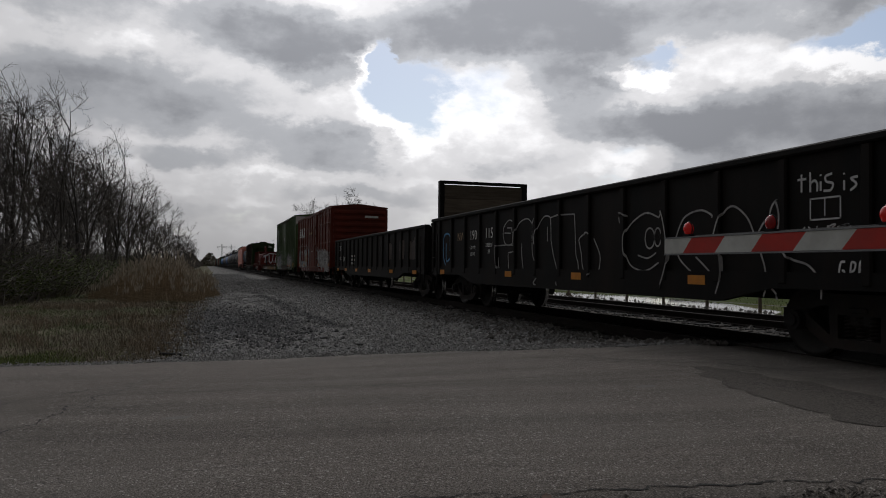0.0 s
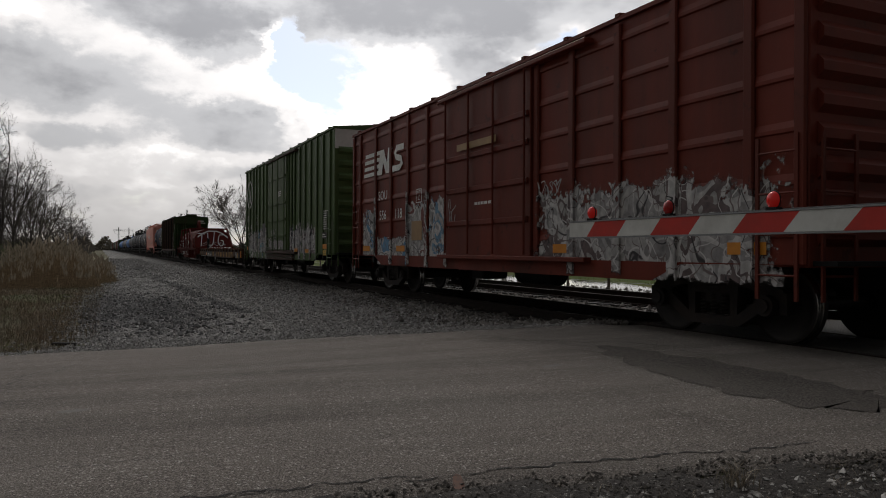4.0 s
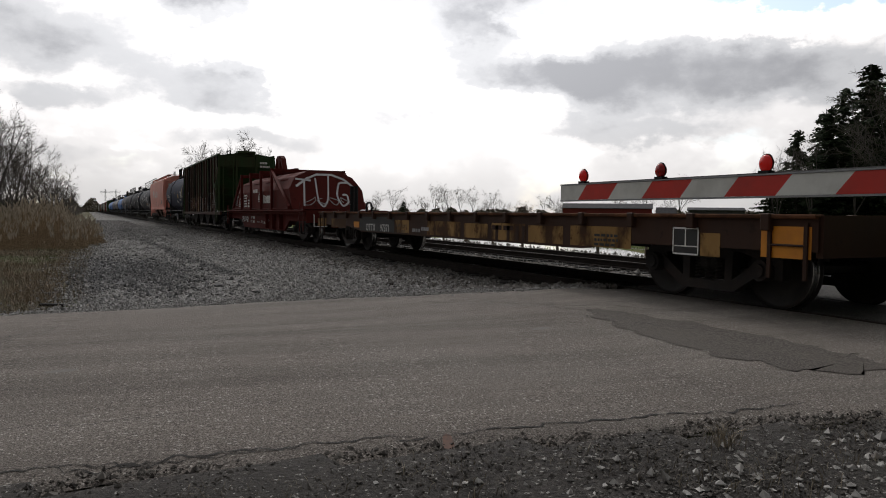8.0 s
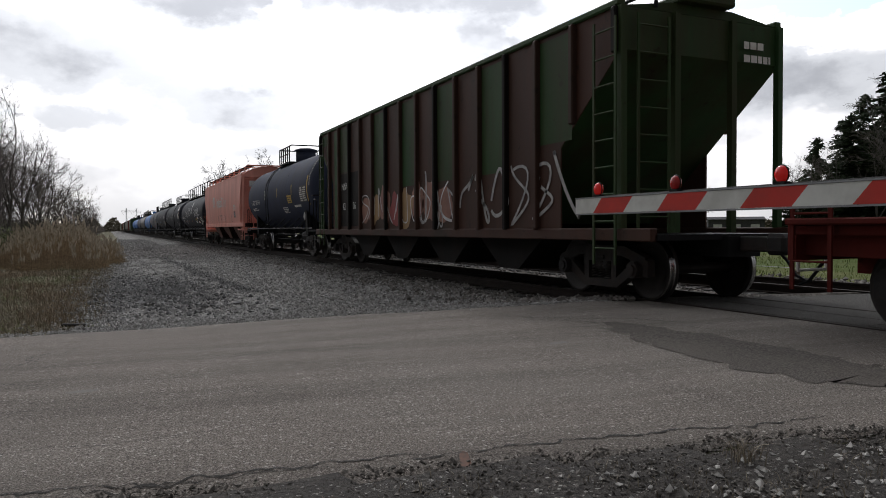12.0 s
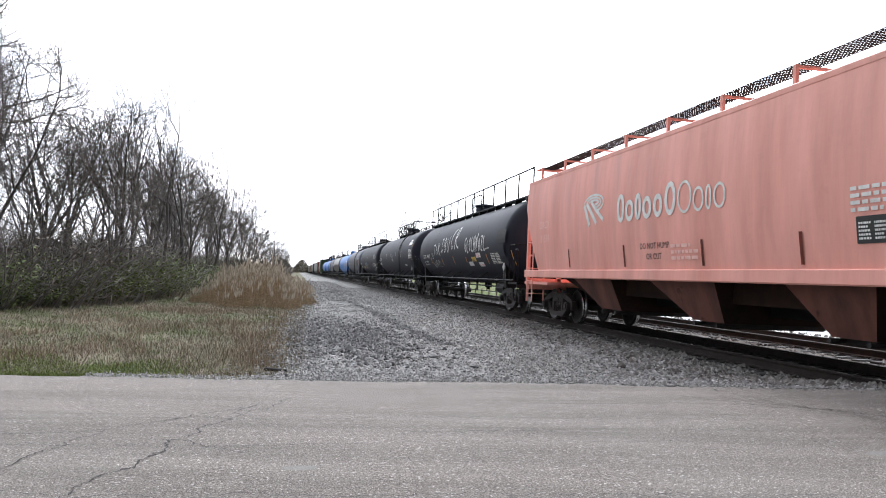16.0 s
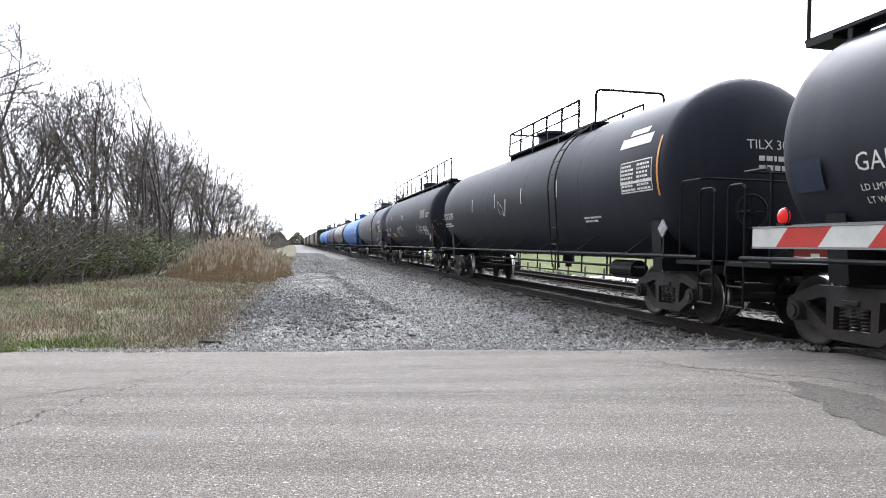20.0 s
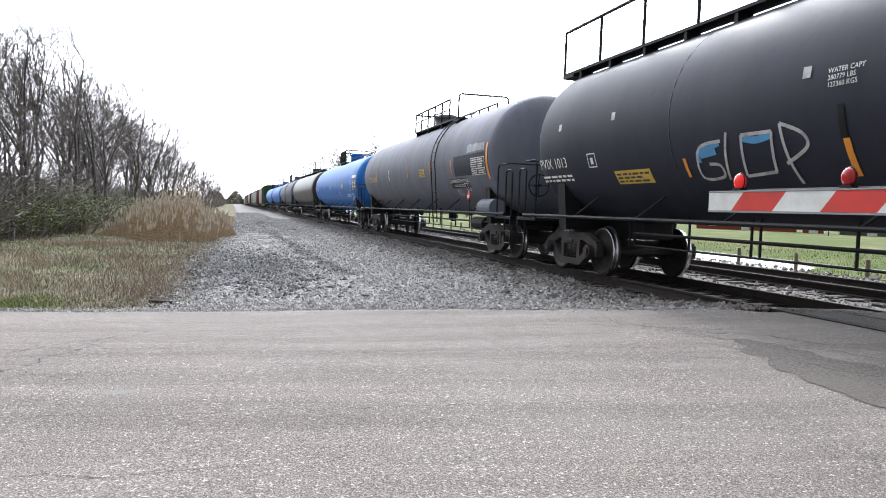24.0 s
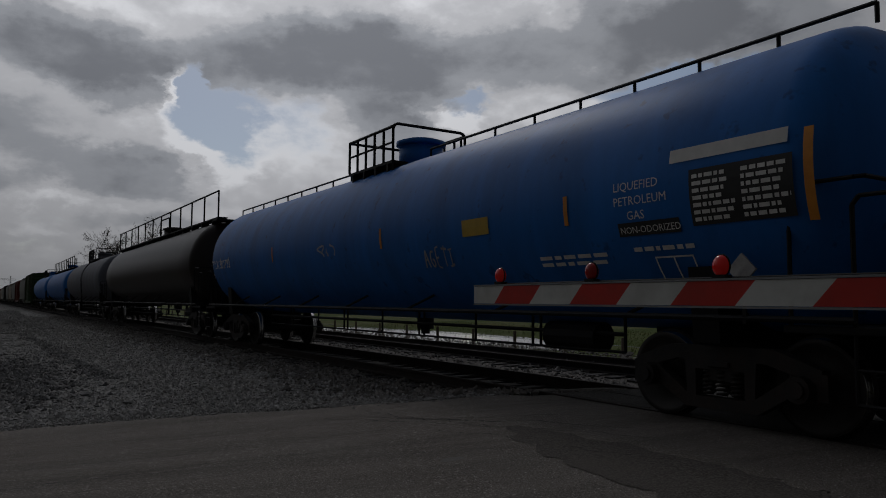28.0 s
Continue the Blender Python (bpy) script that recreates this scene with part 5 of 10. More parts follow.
def flow(pts, n=5):
    """A smooth curve through a few points."""
    P = [pts[0]] + list(pts) + [pts[-1]]
    res = []
    for a, b, c, d in zip(P, P[1:], P[2:], P[3:]):
        for i in range(n):
            t = i / n
            res.append(tuple(0.5 * (2 * q + (r_ - p) * t + (2 * p - 5 * q + 4 * r_ - s_) * t * t + (3 * q - p - 3 * r_ + s_) * t ** 3) for p, q, r_, s_ in zip(a, b, c, d)))
    return res + [pts[-1]]


def blobs(car, to, w, h, n, mats, seed):
    """Filled sprayed letters side by side with an outline."""
    r = random.Random(seed)
    for k in range(n):
        cx, cy, rx, ry = w * (k + 0.5) / n, h * r.uniform(0.4, 0.6), w / n * r.uniform(0.45, 0.62), h * r.uniform(0.36, 0.52)
        ring = []
        p = r.uniform(0, 50)
        for i in range(22):
            a = 6.2832 * i / 22
            q = 1 + 0.42 * noise.noise((math.cos(a) * 1.6 + p, math.sin(a) * 1.6, p))
            ring.append((cx + rx * q * math.cos(a), cy + ry * q * math.sin(a)))
        V = [to(cx, cy)] + [to(*q) for q in ring]
        part("spray_fill", mesh_np("spray_fill", V, [(0, 1 + i, 1 + (i + 1) % 22) for i in range(22)], r.choice(mats)), None, car)
    scribble(car, (lambda f: lambda u, v: tuple(np.array(f(u, v)) + (-0.003, 0, 0)))(to), w, h, n + 2, M_GRAF_BRIGHT, seed + 1, 0.035)


# ---------------------------------------------------------------- train: cars
def new_car(name, label, category, s0, s1, trucks=None, turn=True):
    """A car whose ends lie s0 and s1 along the track at the start; local y = 0 in its middle."""
    mid, half = (s0 + s1) / 2, (s1 - s0) / 2
    c = thing(name, label, category, "freight train", m=pose(XC, mid, 0))
    CARS.append((c, mid))
    for y in (trucks or (-half + 2.1, half - 2.1)):
        truck(c, y, turn)
    coupler(c, -half, -1)
    coupler(c, half, 1)
    return c, half


HEAD = 0.7   # depth of a tank's domed ends


def shell_mesh(half, r, zc, head, mat, n=48):
    bm = bmesh.new()
    prof = [(-half + head - head * math.cos(math.pi / 2 * i / 9), r * math.sin(math.pi / 2 * i / 9)) for i in range(1, 10)]
    m = 12
    mid = [(-half + head + (2 * half - 2 * head) * k / m, r) for k in range(1, m)]
    prof = prof + mid + [(-y, q) for y, q in prof[::-1]]
    rings = [[bm.verts.new((q * math.cos(2 * math.pi * i / n), y, zc + q * math.sin(2 * math.pi * i / n))) for i in range(n)] for y, q in prof]
    for a, b in zip(rings, rings[1:]):
        for i in range(n):
            j = (i + 1) % n
            bm.faces.new((a[i], a[j], b[j], b[i]))
    c0, c1 = bm.verts.new((0, -half, zc)), bm.verts.new((0, half, zc))
    for i in range(n):
        j = (i + 1) % n
        bm.faces.new((rings[0][j], rings[0][i], c0))
        bm.faces.new((rings[-1][i], rings[-1][j], c1))
    bmesh.ops.recalc_face_normals(bm, faces=bm.faces[:])
    return finish("tank_shell", bm, mat, True)


def band_mesh(r, zc, w, t, mat, a0=0.0, a1=2 * math.pi, n=40):
    """A raised band round the tank."""
    bm = bmesh.new()
    rows = []
    for i in range(n + 1):
        a = a0 + (a1 - a0) * i / n
        rows.append([bm.verts.new((q * math.cos(a), y, zc + q * math.sin(a))) for y, q in ((-w / 2, r - 0.01), (-w / 2, r + t), (w / 2, r + t), (w / 2, r - 0.01))])
    for a, b in zip(rows, rows[1:]):
        for k in range(3):
            bm.faces.new((a[k], a[k + 1], b[k + 1], b[k]))
    bmesh.ops.recalc_face_normals(bm, faces=bm.faces[:])
    return finish("weld_band", bm, mat, True)


def railing(car, pts, posts, h, mat, name="railing", r=0.03):
    """A top rail through pts with posts at the given places, standing h high."""
    bm = bmesh.new()
    pipe(bm, pts, r, 6)
    for x, y, z in posts:
        tube(bm, (x, y, z), (x, y, z + h), r, 6)
    part(name, bm, mat, car)


def hoop(car, x, y0, y1, z, h, mat):
    bm = bmesh.new()
    k = 0.12
    pipe(bm, [(x, y0, z), (x, y0, z + h - k), (x, y0 + k * 0.3, z + h - k * 0.3), (x, y0 + k, z + h), (x, y1 - k, z + h), (x, y1 - k * 0.3, z + h - k * 0.3), (x, y1, z + h - k), (x, y1, z)], 0.03, 6)
    part("railing", bm, mat, car)


def tank_car(label, s0, s1, mat, r=1.52, zc=2.62, top="short", bands=(), dome_h=0.42, dome_mat=None, side_rail=True, turn=True, detail=True, platform=(-2.0, 1.6), dome_y=0.0, low_rails=True,
             rail_along=False, gap=1.0, side_ladder=True, ladder_y=None, inset=0.87):
    car, half = new_car("tank_car", label, "tank car", s0, s1, turn=turn)
    L = half - inset
    part("tank_shell", shell_mesh(L, r, zc, HEAD, mat), None, car)
    for y in bands:
        part("weld_band", shared(("band", r, zc, mat.name), lambda: band_mesh(r, zc, 0.03, 0.003, mat)), None, car, m=pose(0, y, 0))
    for s in (-1, 1):
        bm = bmesh.new()
        box(bm, -0.3, 0.3, min(s * (half - 0.25), s * (half - 3.6)), max(s * (half - 0.25), s * (half - 3.6)), 0.72, 1.05, 0.02)
        part("stub_sill", bm, M_BLACK, car)
        bm = bmesh.new()
        yb = s * (half - 2.1)
        prism_y(bm, [(-1.25, 0.84), (1.25, 0.84), (1.32, zc - r * 0.55), (0.9, zc - r * 0.85), (-0.9, zc - r * 0.85), (-1.32, zc - r * 0.55)], yb - 0.16, yb + 0.16)
        part("saddle", bm, M_BLACK, car)
        bm = bmesh.new()
        ye = s * (half - 0.32)
        box(bm, -1.45, 1.45, ye - s * 0.3 - 0.52, ye - s * 0.3 + 0.52, 0.98, 1.05, 0.01)
        box(bm, -1.45, 1.45, ye + s * 0.2 - 0.02, ye + s * 0.2 + 0.02, 0.86, 1.05)
        part("end_platform", bm, M_BLACK, car)
        for x in (-1.42, 1.42):
            # corner grab irons and steps
            bm = bmesh.new()
            pipe(bm, [(x, ye - s * 0.2, 1.05), (x, ye - s * 0.2, 2.05), (x, ye - s * 0.14, 2.12), (x, ye + s * 0.14, 2.12), (x, ye + s * 0.2, 2.05), (x, ye + s * 0.2, 1.05)], 0.02, 6)
            pipe(bm, [(x, ye - 0.2, 0.98), (x, ye - 0.2, 0.42), (x, ye + 0.2, 0.42), (x, ye + 0.2, 0.98)], 0.018, 6)
            tube(bm, (x, ye - 0.2, 0.7), (x, ye + 0.2, 0.7), 0.015, 6)
            part("grab_iron", bm, M_BLACK, car)
        if detail:
            bm = bmesh.new()
            ya, yb = s * (half - 1.08), s * (half - 0.5)
            for x in (-1.42, 1.42):
                pipe(bm, [(x, ya, 1.05), (x, ya, 2.2), (x, ya + s * 0.08, 2.28), (x, yb, 2.28), (x * 0.95, yb + s * 0.05, 2.29), (0, yb + s * 0.05, 2.29)], 0.02, 6)
            part("end_rail", bm, M_BLACK, car, "bent pipe handrail round the end")
            if s < 0:
                bm = bmesh.new()
                ring = [(-0.65 + 0.26 * math.cos(0.3927 * i), -half + 0.36, 1.8 + 0.26 * math.sin(0.3927 * i)) for i in range(17)]
                pipe(bm, ring, 0.018, 6)
                for i in range(0, 16, 4):
                    tube(bm, (-0.65, -half + 0.4, 1.8), ring[i], 0.012, 5)
                tube(bm, (-0.65, -half + 0.34, 1.8), (-0.65, -half + 0.6, 1.8), 0.04, 8)
                tube(bm, (-0.65, -half + 0.5, 1.05), (-0.65, -half + 0.5, 1.8), 0.03, 6)
                part("brake_wheel", bm, M_BLACK, car, "spoked hand brake wheel")
    if side_rail:
        for x in (-1.46, 1.46):
            bm = bmesh.new()
            pipe(bm, [(x, -half + 0.5, 1.1), (x, half - 0.5, 1.1)], 0.03, 8)
            k = 7
            for i in range(k):
                y = -half + 3.0 + (2 * half - 6.0) * i / (k - 1)
                tube(bm, (x, y, 1.1), (math.copysign(r * 0.71, x), y - 0.3, zc - r * 0.72), 0.022, 6)
            part("side_rail", bm, M_BLACK, car, "pipe rail along the tank")
    if low_rails:
        bm = bmesh.new()
        y0, y1 = -half + 3.8, half - 3.8
        for z, rr in ((0.84, 0.03), (0.62, 0.02)):
            tube(bm, (-0.62, y0, z), (-0.62, y1, z), rr, 6)
        k = int((y1 - y0) / 1.5)
        for i in range(k + 1):
            y = y0 + (y1 - y0) * i / k
            for d in ((0, 0.18) if i % 2 else (0,)):
                tube(bm, (-0.62, y + d, 0.62), (-0.62, y + d, zc - r + 0.14), 0.022, 6)
        part("brake_rod", bm, M_BLACK, car, "brake pipes and hangers beneath the tank")
        bm = bmesh.new()
        tube(bm, (0.2, -0.3, zc - r - 0.22), (0.2, -0.3, zc - r + 0.1), 0.17, 14)
        tube(bm, (0.2, -0.3, zc - r - 0.32), (0.2, -0.3, zc - r - 0.22), 0.09, 10)
        part("outlet_valve", bm, M_BLACK, car)
        bm = bmesh.new()
        tube(bm, (-0.5, y0 + 0.5, 0.78), (-0.5, y0 + 1.5, 0.78), 0.2, 14)
        part("air_reservoir", bm, M_BLACK, car)
    ztop = zc + r
    # manway
    bm = bmesh.new()
    dy = dome_y
    tube(bm, (0, dy, ztop - 0.15), (0, dy, ztop + dome_h - 0.06), 0.44, 24)
    tube(bm, (0, dy, ztop + dome_h - 0.06), (0, dy, ztop + dome_h + 0.02), 0.5, 24)
    tube(bm, (0, dy, ztop + dome_h + 0.02), (0, dy, ztop + dome_h + 0.07), 0.34, 20)
    part("manway", bm, dome_mat or mat, car, "round manway housing on top", True)
    w = 0.75
    if top == "short":
        p0, p1 = platform
        for x0, x1 in ((-w - 0.1, -0.5), (0.5, w + 0.1)):
            bm = bmesh.new()
            box(bm, x0, x1, p0, p1, ztop - 0.1, ztop - 0.05)
            for i in range(4):
                y = p0 + 0.2 + (p1 - p0 - 0.4) * i / 3
                box(bm, x0, x1, y - 0.03, y + 0.03, ztop - 0.32, ztop - 0.1)
            part("walkway", bm, M_BLACK, car, "grating platform")
        z = ztop - 0.05
        for x in (-w - 0.08, w + 0.08):
            n = 5
            ys = [p0 + gap + (p1 - p0 - gap) * i / n for i in range(n + 1)]
            railing(car, [(x, ys[0], z), (x, ys[0], z + 0.66), (x, ys[-1], z + 0.66), (x, ys[-1], z)], [(x, y, z) for y in ys[1:-1]], 0.66, M_BLACK)
            bm = bmesh.new()
            tube(bm, (x, ys[0], z + 0.35), (x, ys[-1], z + 0.35), 0.022, 6)
            part("mid_rail", bm, M_BLACK, car)
        bm = bmesh.new()
        k = 0.1
        X = w + 0.08
        pipe(bm, [(-X, p0, z - 0.2), (-X, p0, z + 0.72 - k), (-X + k * 0.3, p0, z + 0.72 - k * 0.3), (-X + k, p0, z + 0.72), (X - k, p0, z + 0.72), (X - k * 0.3, p0, z + 0.72 - k * 0.3), (X, p0, z + 0.72 - k),
                  (X, p0, z - 0.2)], 0.03, 6)
        part("cross_rail", bm, M_BLACK, car)
        bm = bmesh.new()
        pipe(bm, [(-X, p1, z + 0.66), (X, p1, z + 0.66)], 0.03, 6)
        part("cross_rail", bm, M_BLACK, car)
    else:
        bm = bmesh.new()
        W = half - 0.8
        box(bm, -0.78, -0.46, -W, W, ztop - 0.05, ztop)
        part("walkway", bm, M_BLACK, car, "full-length running board")
        for i in range(14):
            y = -W + 0.8 + (2 * W - 1.6) * i / 13
            part("walkway_bracket", shared("tank_bracket", lambda: finish("walkway_bracket", box(bmesh.new(), -0.76, -0.5, -0.04, 0.04, -0.24, -0.05), M_BLACK)), None, car, m=pose(0, y, ztop))
        n = 11
        ys = [-W + 0.05 + (2 * W - 0.1) * i / n for i in range(n + 1)]
        railing(car, [(-0.76, ys[0], ztop + 0.88), (-0.76, ys[-1], ztop + 0.88)], [(-0.76, y, ztop) for y in ys], 0.88, M_BLACK, r=0.03)
        hoop(car, -0.42, -0.9, 0.9, ztop, 0.85, M_BLACK)
        for s in (-1, 1):
            bm = bmesh.new()
            box(bm, -0.8, 0.2, s * (W - 0.3) - 0.25, s * (W - 0.3) + 0.25, ztop - 0.12, ztop - 0.06)
            part("walkway", bm, M_BLACK, car)
    if rail_along:
        n = 8
        for s in (-1, 1):
            ys = [s * (1.7 + (L - 2.0) * i / n) for i in range(n + 1)]
            railing(car, [(-0.55, ys[0], ztop + 0.03), (-0.55, ys[-1], ztop + 0.03)], [(-0.55, y, ztop - 0.16) for y in ys], 0.19, M_BLACK, "top_rail", 0.022)
    if detail and side_ladder and top == "short":
        bm = bmesh.new()
        l0 = ladder_y if ladder_y is not None else platform[0] + 0.3 if top == "short" else 0.9
        for y in (l0, l0 + 0.45):
            pts = []
            for i in range(14):
                a = math.pi - (math.pi * 0.5 * 0.86) * i / 13
                pts.append(((r + 0.1) * math.cos(a), y, zc + (r + 0.1) * math.sin(a)))
            pipe(bm, [(-1.5, y, 0.75)] + pts, 0.018, 5)
        for i in range(11):
            if i < 3:
                x, z = -1.55, 0.9 + 0.38 * i
            else:
                a = math.pi - (math.pi * 0.5 * 0.86) * (i - 3) / 7
                x, z = (r + 0.1) * math.cos(a), zc + (r + 0.1) * math.sin(a)
            tube(bm, (x, l0, z), (x, l0 + 0.45, z), 0.014, 5)
        part("ladder", bm, M_BLACK, car, "side ladder curving up to the platform")
    return car, half, L


def tank_marks(car, half, r, zc, code, seed, mat=None, panel=True, bars=True, code_at=None, code_h=-0.35, size=0.34, placard=None, small=True):
    """The usual stencils of a tank car: code by one end, capacity print, data panel, placard, hazard tabs."""
    mat = mat or M_LETTER
    y1 = half - 1.5 if code_at is None else code_at
    letter(car, code, size, on_tank(r, zc, y1, code_h), mat, "reporting_mark")
    if small:
        lines_block(car, on_tank(r, zc, y1, code_h - 0.28), 1.5, 0.17, 2, mat, seed)
    ye = -half + 1.9
    if panel:
        rects(car, "data_panel", [(0, 0, 1.05, 0.75)], on_tank(r, zc, ye + 0.75, 0.0), M_LETTER_K, "black data panel")
        to = (lambda f: lambda u, v: tuple(np.array(f(u, v)) * (1.003, 1, 1)))(on_tank(r + 0.004, zc, ye + 0.71, 0.05))
        lines_block(car, to, 0.95, 0.62, 6, M_LETTER, seed + 3, "panel_print")
    if bars:
        rects(car, "safety_tab", [(0, 0, 0.07, 0.55)], on_tank(r, zc, ye - 0.45, 0.0), M_ORANGE, "yellow-orange stripe")
        rects(car, "safety_tab", [(0, 0, 0.06, 0.4)], on_tank(r, zc, half - 5.3, 0.15), M_ORANGE, "yellow-orange stripe")
        rects(car, "safety_tab", [(0, 0, 0.06, 0.4)], on_tank(r, zc, half - 3.2, 0.15), M_ORANGE, "yellow-orange stripe")
        rects(car, "notice", [(0, 0, 0.55, 0.3)], on_tank(r, zc, half - 6.2, 0.0), M_LETTER_Y, "small yellow notice")
    # placard on its holder
    bm = bmesh.new()
    prism_x(bm, [(0, -0.15), (0.15, 0), (0, 0.15), (-0.15, 0)], -0.012, 0.012)
    at = pose(-1.5, -half + 1.5 if placard is None else placard, 1.55)
    sign = part("placard", bm, M_GRAF_GREY if placard is None else M_GATE_RED, car, "white diamond placard" if placard is None else "red and white diamond placard", m=at)
    if placard is not None:
        bm = bmesh.new()
        prism_x(bm, [(0.075, 0.02), (0.075, -0.06), (-0.075, -0.06), (-0.075, 0.02)], -0.017, -0.013)
        part("placard_face", bm, M_LETTER, sign, "white field")
    bm = bmesh.new()
    box(bm, 0.014, 0.03, -0.02, 0.02, -0.5, 0.0)
    part("placard_post", bm, M_BLACK, car, m=at)


def box_car(label, s0, s1, mat, zr, roof_mat, name="box_car", turn=True, posts=13, door=(1.6, 4.4), z0=0.92, w=1.56, detail=True, end_top=None, ribs=0, post_ys=None, track_mat=None):
    car, half = new_car(name, label, "boxcar", s0, s1, turn=turn)
    H = half - 0.3
    bm = bmesh.new()
    box(bm, -w, w, -H, H, z0, zr, 0.015)
    part("body", bm, mat, car)
    bm = bmesh.new()
    prism_y(bm, [(-w - 0.05, zr), (-w - 0.05, zr + 0.06), (0, zr + 0.22), (w + 0.05, zr + 0.06), (w + 0.05, zr)], -H - 0.04, H + 0.04)
    part("roof", bm, roof_mat, car)
    if detail:
        key = ("roofrib", w, zr, roof_mat.name)
        for i in range(12):
            y = -H + 0.5 + (2 * H - 1.0) * i / 11
            def rr():
                b = bmesh.new()
                prism_y(b, [(-w - 0.06, zr + 0.05), (-w - 0.06, zr + 0.1), (0, zr + 0.26), (w + 0.06, zr + 0.1), (w + 0.06, zr + 0.05), (0, zr + 0.21)], -0.05, 0.05)
                return finish("roof_rib", b, roof_mat)
            part("roof_rib", shared(key, rr), None, car, m=pose(0, y, 0))
    key = ("post", mat.name, zr)

    def post():
        b = bmesh.new()
        box(b, -0.055, 0.0, -0.075, 0.075, z0 + 0.02, zr - 0.03, 0.02)
        return finish("side_post", b, mat)
    for i in range(posts + 1):
        y = -H + 0.08 + (2 * H - 0.16) * i / posts
        if post_ys:
            if i >= len(post_ys):
                break
            y = post_ys[i]
        for s in (-1, 1):
            if detail or s < 0:
                if s < 0 and abs(y - door[0]) < door[1] / 2 + 0.05:
                    continue
                part("side_post", shared(key, post), None, car, m=pose(s * w, y, 0, 0, 0, 0 if s < 0 else 180))
    for i in range(ribs):
        z = z0 + 0.35 + (zr - z0 - 0.6) * i / (ribs - 1)
        for a, b in ((-H + 0.1, door[0] - door[1] / 2 - 0.1), (door[0] + door[1] / 2 + 0.1, H - 0.1)):
            bm = bmesh.new()
            prism_y(bm, [(-w + 0.002, z - 0.045), (-w - 0.024, z - 0.03), (-w - 0.024, z + 0.01), (-w + 0.002, z + 0.09)], a, b)
            part("side_rib", bm, mat, car, "pressed rib in the side sheet")
    # sliding door on the near side with its bars
    for s in (-1, 1):
        bm = bmesh.new()
        d0, d1 = door[0] - door[1] / 2, door[0] + door[1] / 2
        box(bm, -0.09, 0.0, d0, d1, z0 + 0.05, zr - 0.12, 0.01)
        dr = part("door", bm, mat, car, "sliding door", m=pose(s * w, 0, 0, 0, 0, 0 if s < 0 else 180))
        for z in (z0 + 0.7, z0 + 1.35, z0 + 2.0, zr - 0.9):
            bm = bmesh.new()
            box(bm, -0.13, -0.09, d0 + 0.05, d1 - 0.05, z - 0.05, z + 0.05, 0.01)
            part("door_rib", bm, mat, dr)
        for y in (d0 + 0.1, d0 + (d1 - d0) * 0.36, d0 + (d1 - d0) * 0.66, d1 - 0.1):
            bm = bmesh.new()
            tube(bm, (-0.155, y, z0 + 0.1), (-0.155, y, zr - 0.15), 0.022, 6)
            part("lock_rod", bm, mat, dr)
        for z in (z0 + 0.04, zr - 0.1):
            bm = bmesh.new()
            box(bm, -0.16, -0.0, d0 - 1.6, d1 + 0.3, z - 0.045, z + 0.03, 0.01)
            part("door_track", bm, track_mat or mat, dr)
    # ends with pressed ribs
    n = 9
    key = ("endrib", mat.name, w)

    def er():
        b = bmesh.new()
        prism_x(b, [(-0.0, -0.13), (-0.075, -0.05), (-0.075, 0.05), (0.0, 0.13)], -w + 0.12, w - 0.12)
        return finish("end_rib", b, mat)
    for s in (-1, 1):
        for i in range(n):
            z = z0 + 0.35 + (zr - z0 - 0.6) * i / (n - 1)
            if end_top and i == n - 1:
                continue
            part("end_rib", shared(key, er), None, car, m=pose(0, s * H, z, 0, 0, 0 if s < 0 else 180))
        if end_top:
            bm = bmesh.new()
            box(bm, -w + 0.01, w - 0.01, s * H - 0.02, s * H + 0.02, zr - 0.62, zr - 0.01)
            part("end_band", bm, end_top, car, "white band across the top of the end")
        ladder(car, mat, -w - 0.06, s * (H - 0.35), z0 - 0.35, 1.75, 0.5)
        ladder(car, mat, 0.0 - w + 0.35, s * (H + 0.09), z0 - 0.35, 1.75, 0.5, False)
        bm = bmesh.new()
        box(bm, -1.5, 1.5, s * (H + 0.14) - 0.14, s * (H + 0.14) + 0.14, z0 + 0.02, z0 + 0.07)
        part("end_platform", bm, M_BLACK, car)
    bm = bmesh.new()
    for s in (-1, 1):
        prism_x(bm, [(-H, z0 + 0.03), (-H + 1.8, z0 + 0.01), (-H + 2.35, z0 - 0.22), (H - 2.35, z0 - 0.22), (H - 1.8, z0 + 0.01), (H, z0 + 0.03)], s * w - 0.03, s * w + 0.03)
    part("side_sill", bm, mat, car)
    bm = bmesh.new()
    box(bm, -0.35, 0.35, -half + 0.3, half - 0.3, 0.66, 0.95, 0.02)
    part("centre_sill", bm, M_BLACK, car)
    for i in range(8):
        y = -H + 1.5 + (2 * H - 3) * i / 7
        bearer = shared(("bearer", w), lambda: finish("cross_bearer", box(bmesh.new(), -w + 0.05, w - 0.05, -0.08, 0.08, 0.74, 0.93, 0.01), M_BLACK))
        part("cross_bearer", bearer, None, car, m=pose(0, y, 0))
    bm = bmesh.new()
    tube(bm, (-0.8, -1.8, 0.66), (-0.8, -0.6, 0.66), 0.2, 14)
    part("air_reservoir", bm, M_BLACK, car)
    bm = bmesh.new()
    box(bm, -1.1, -0.5, 0.5, 1.0, 0.5, 0.8, 0.03)
    part("brake_valve", bm, M_BLACK, car)
    return car, half, H


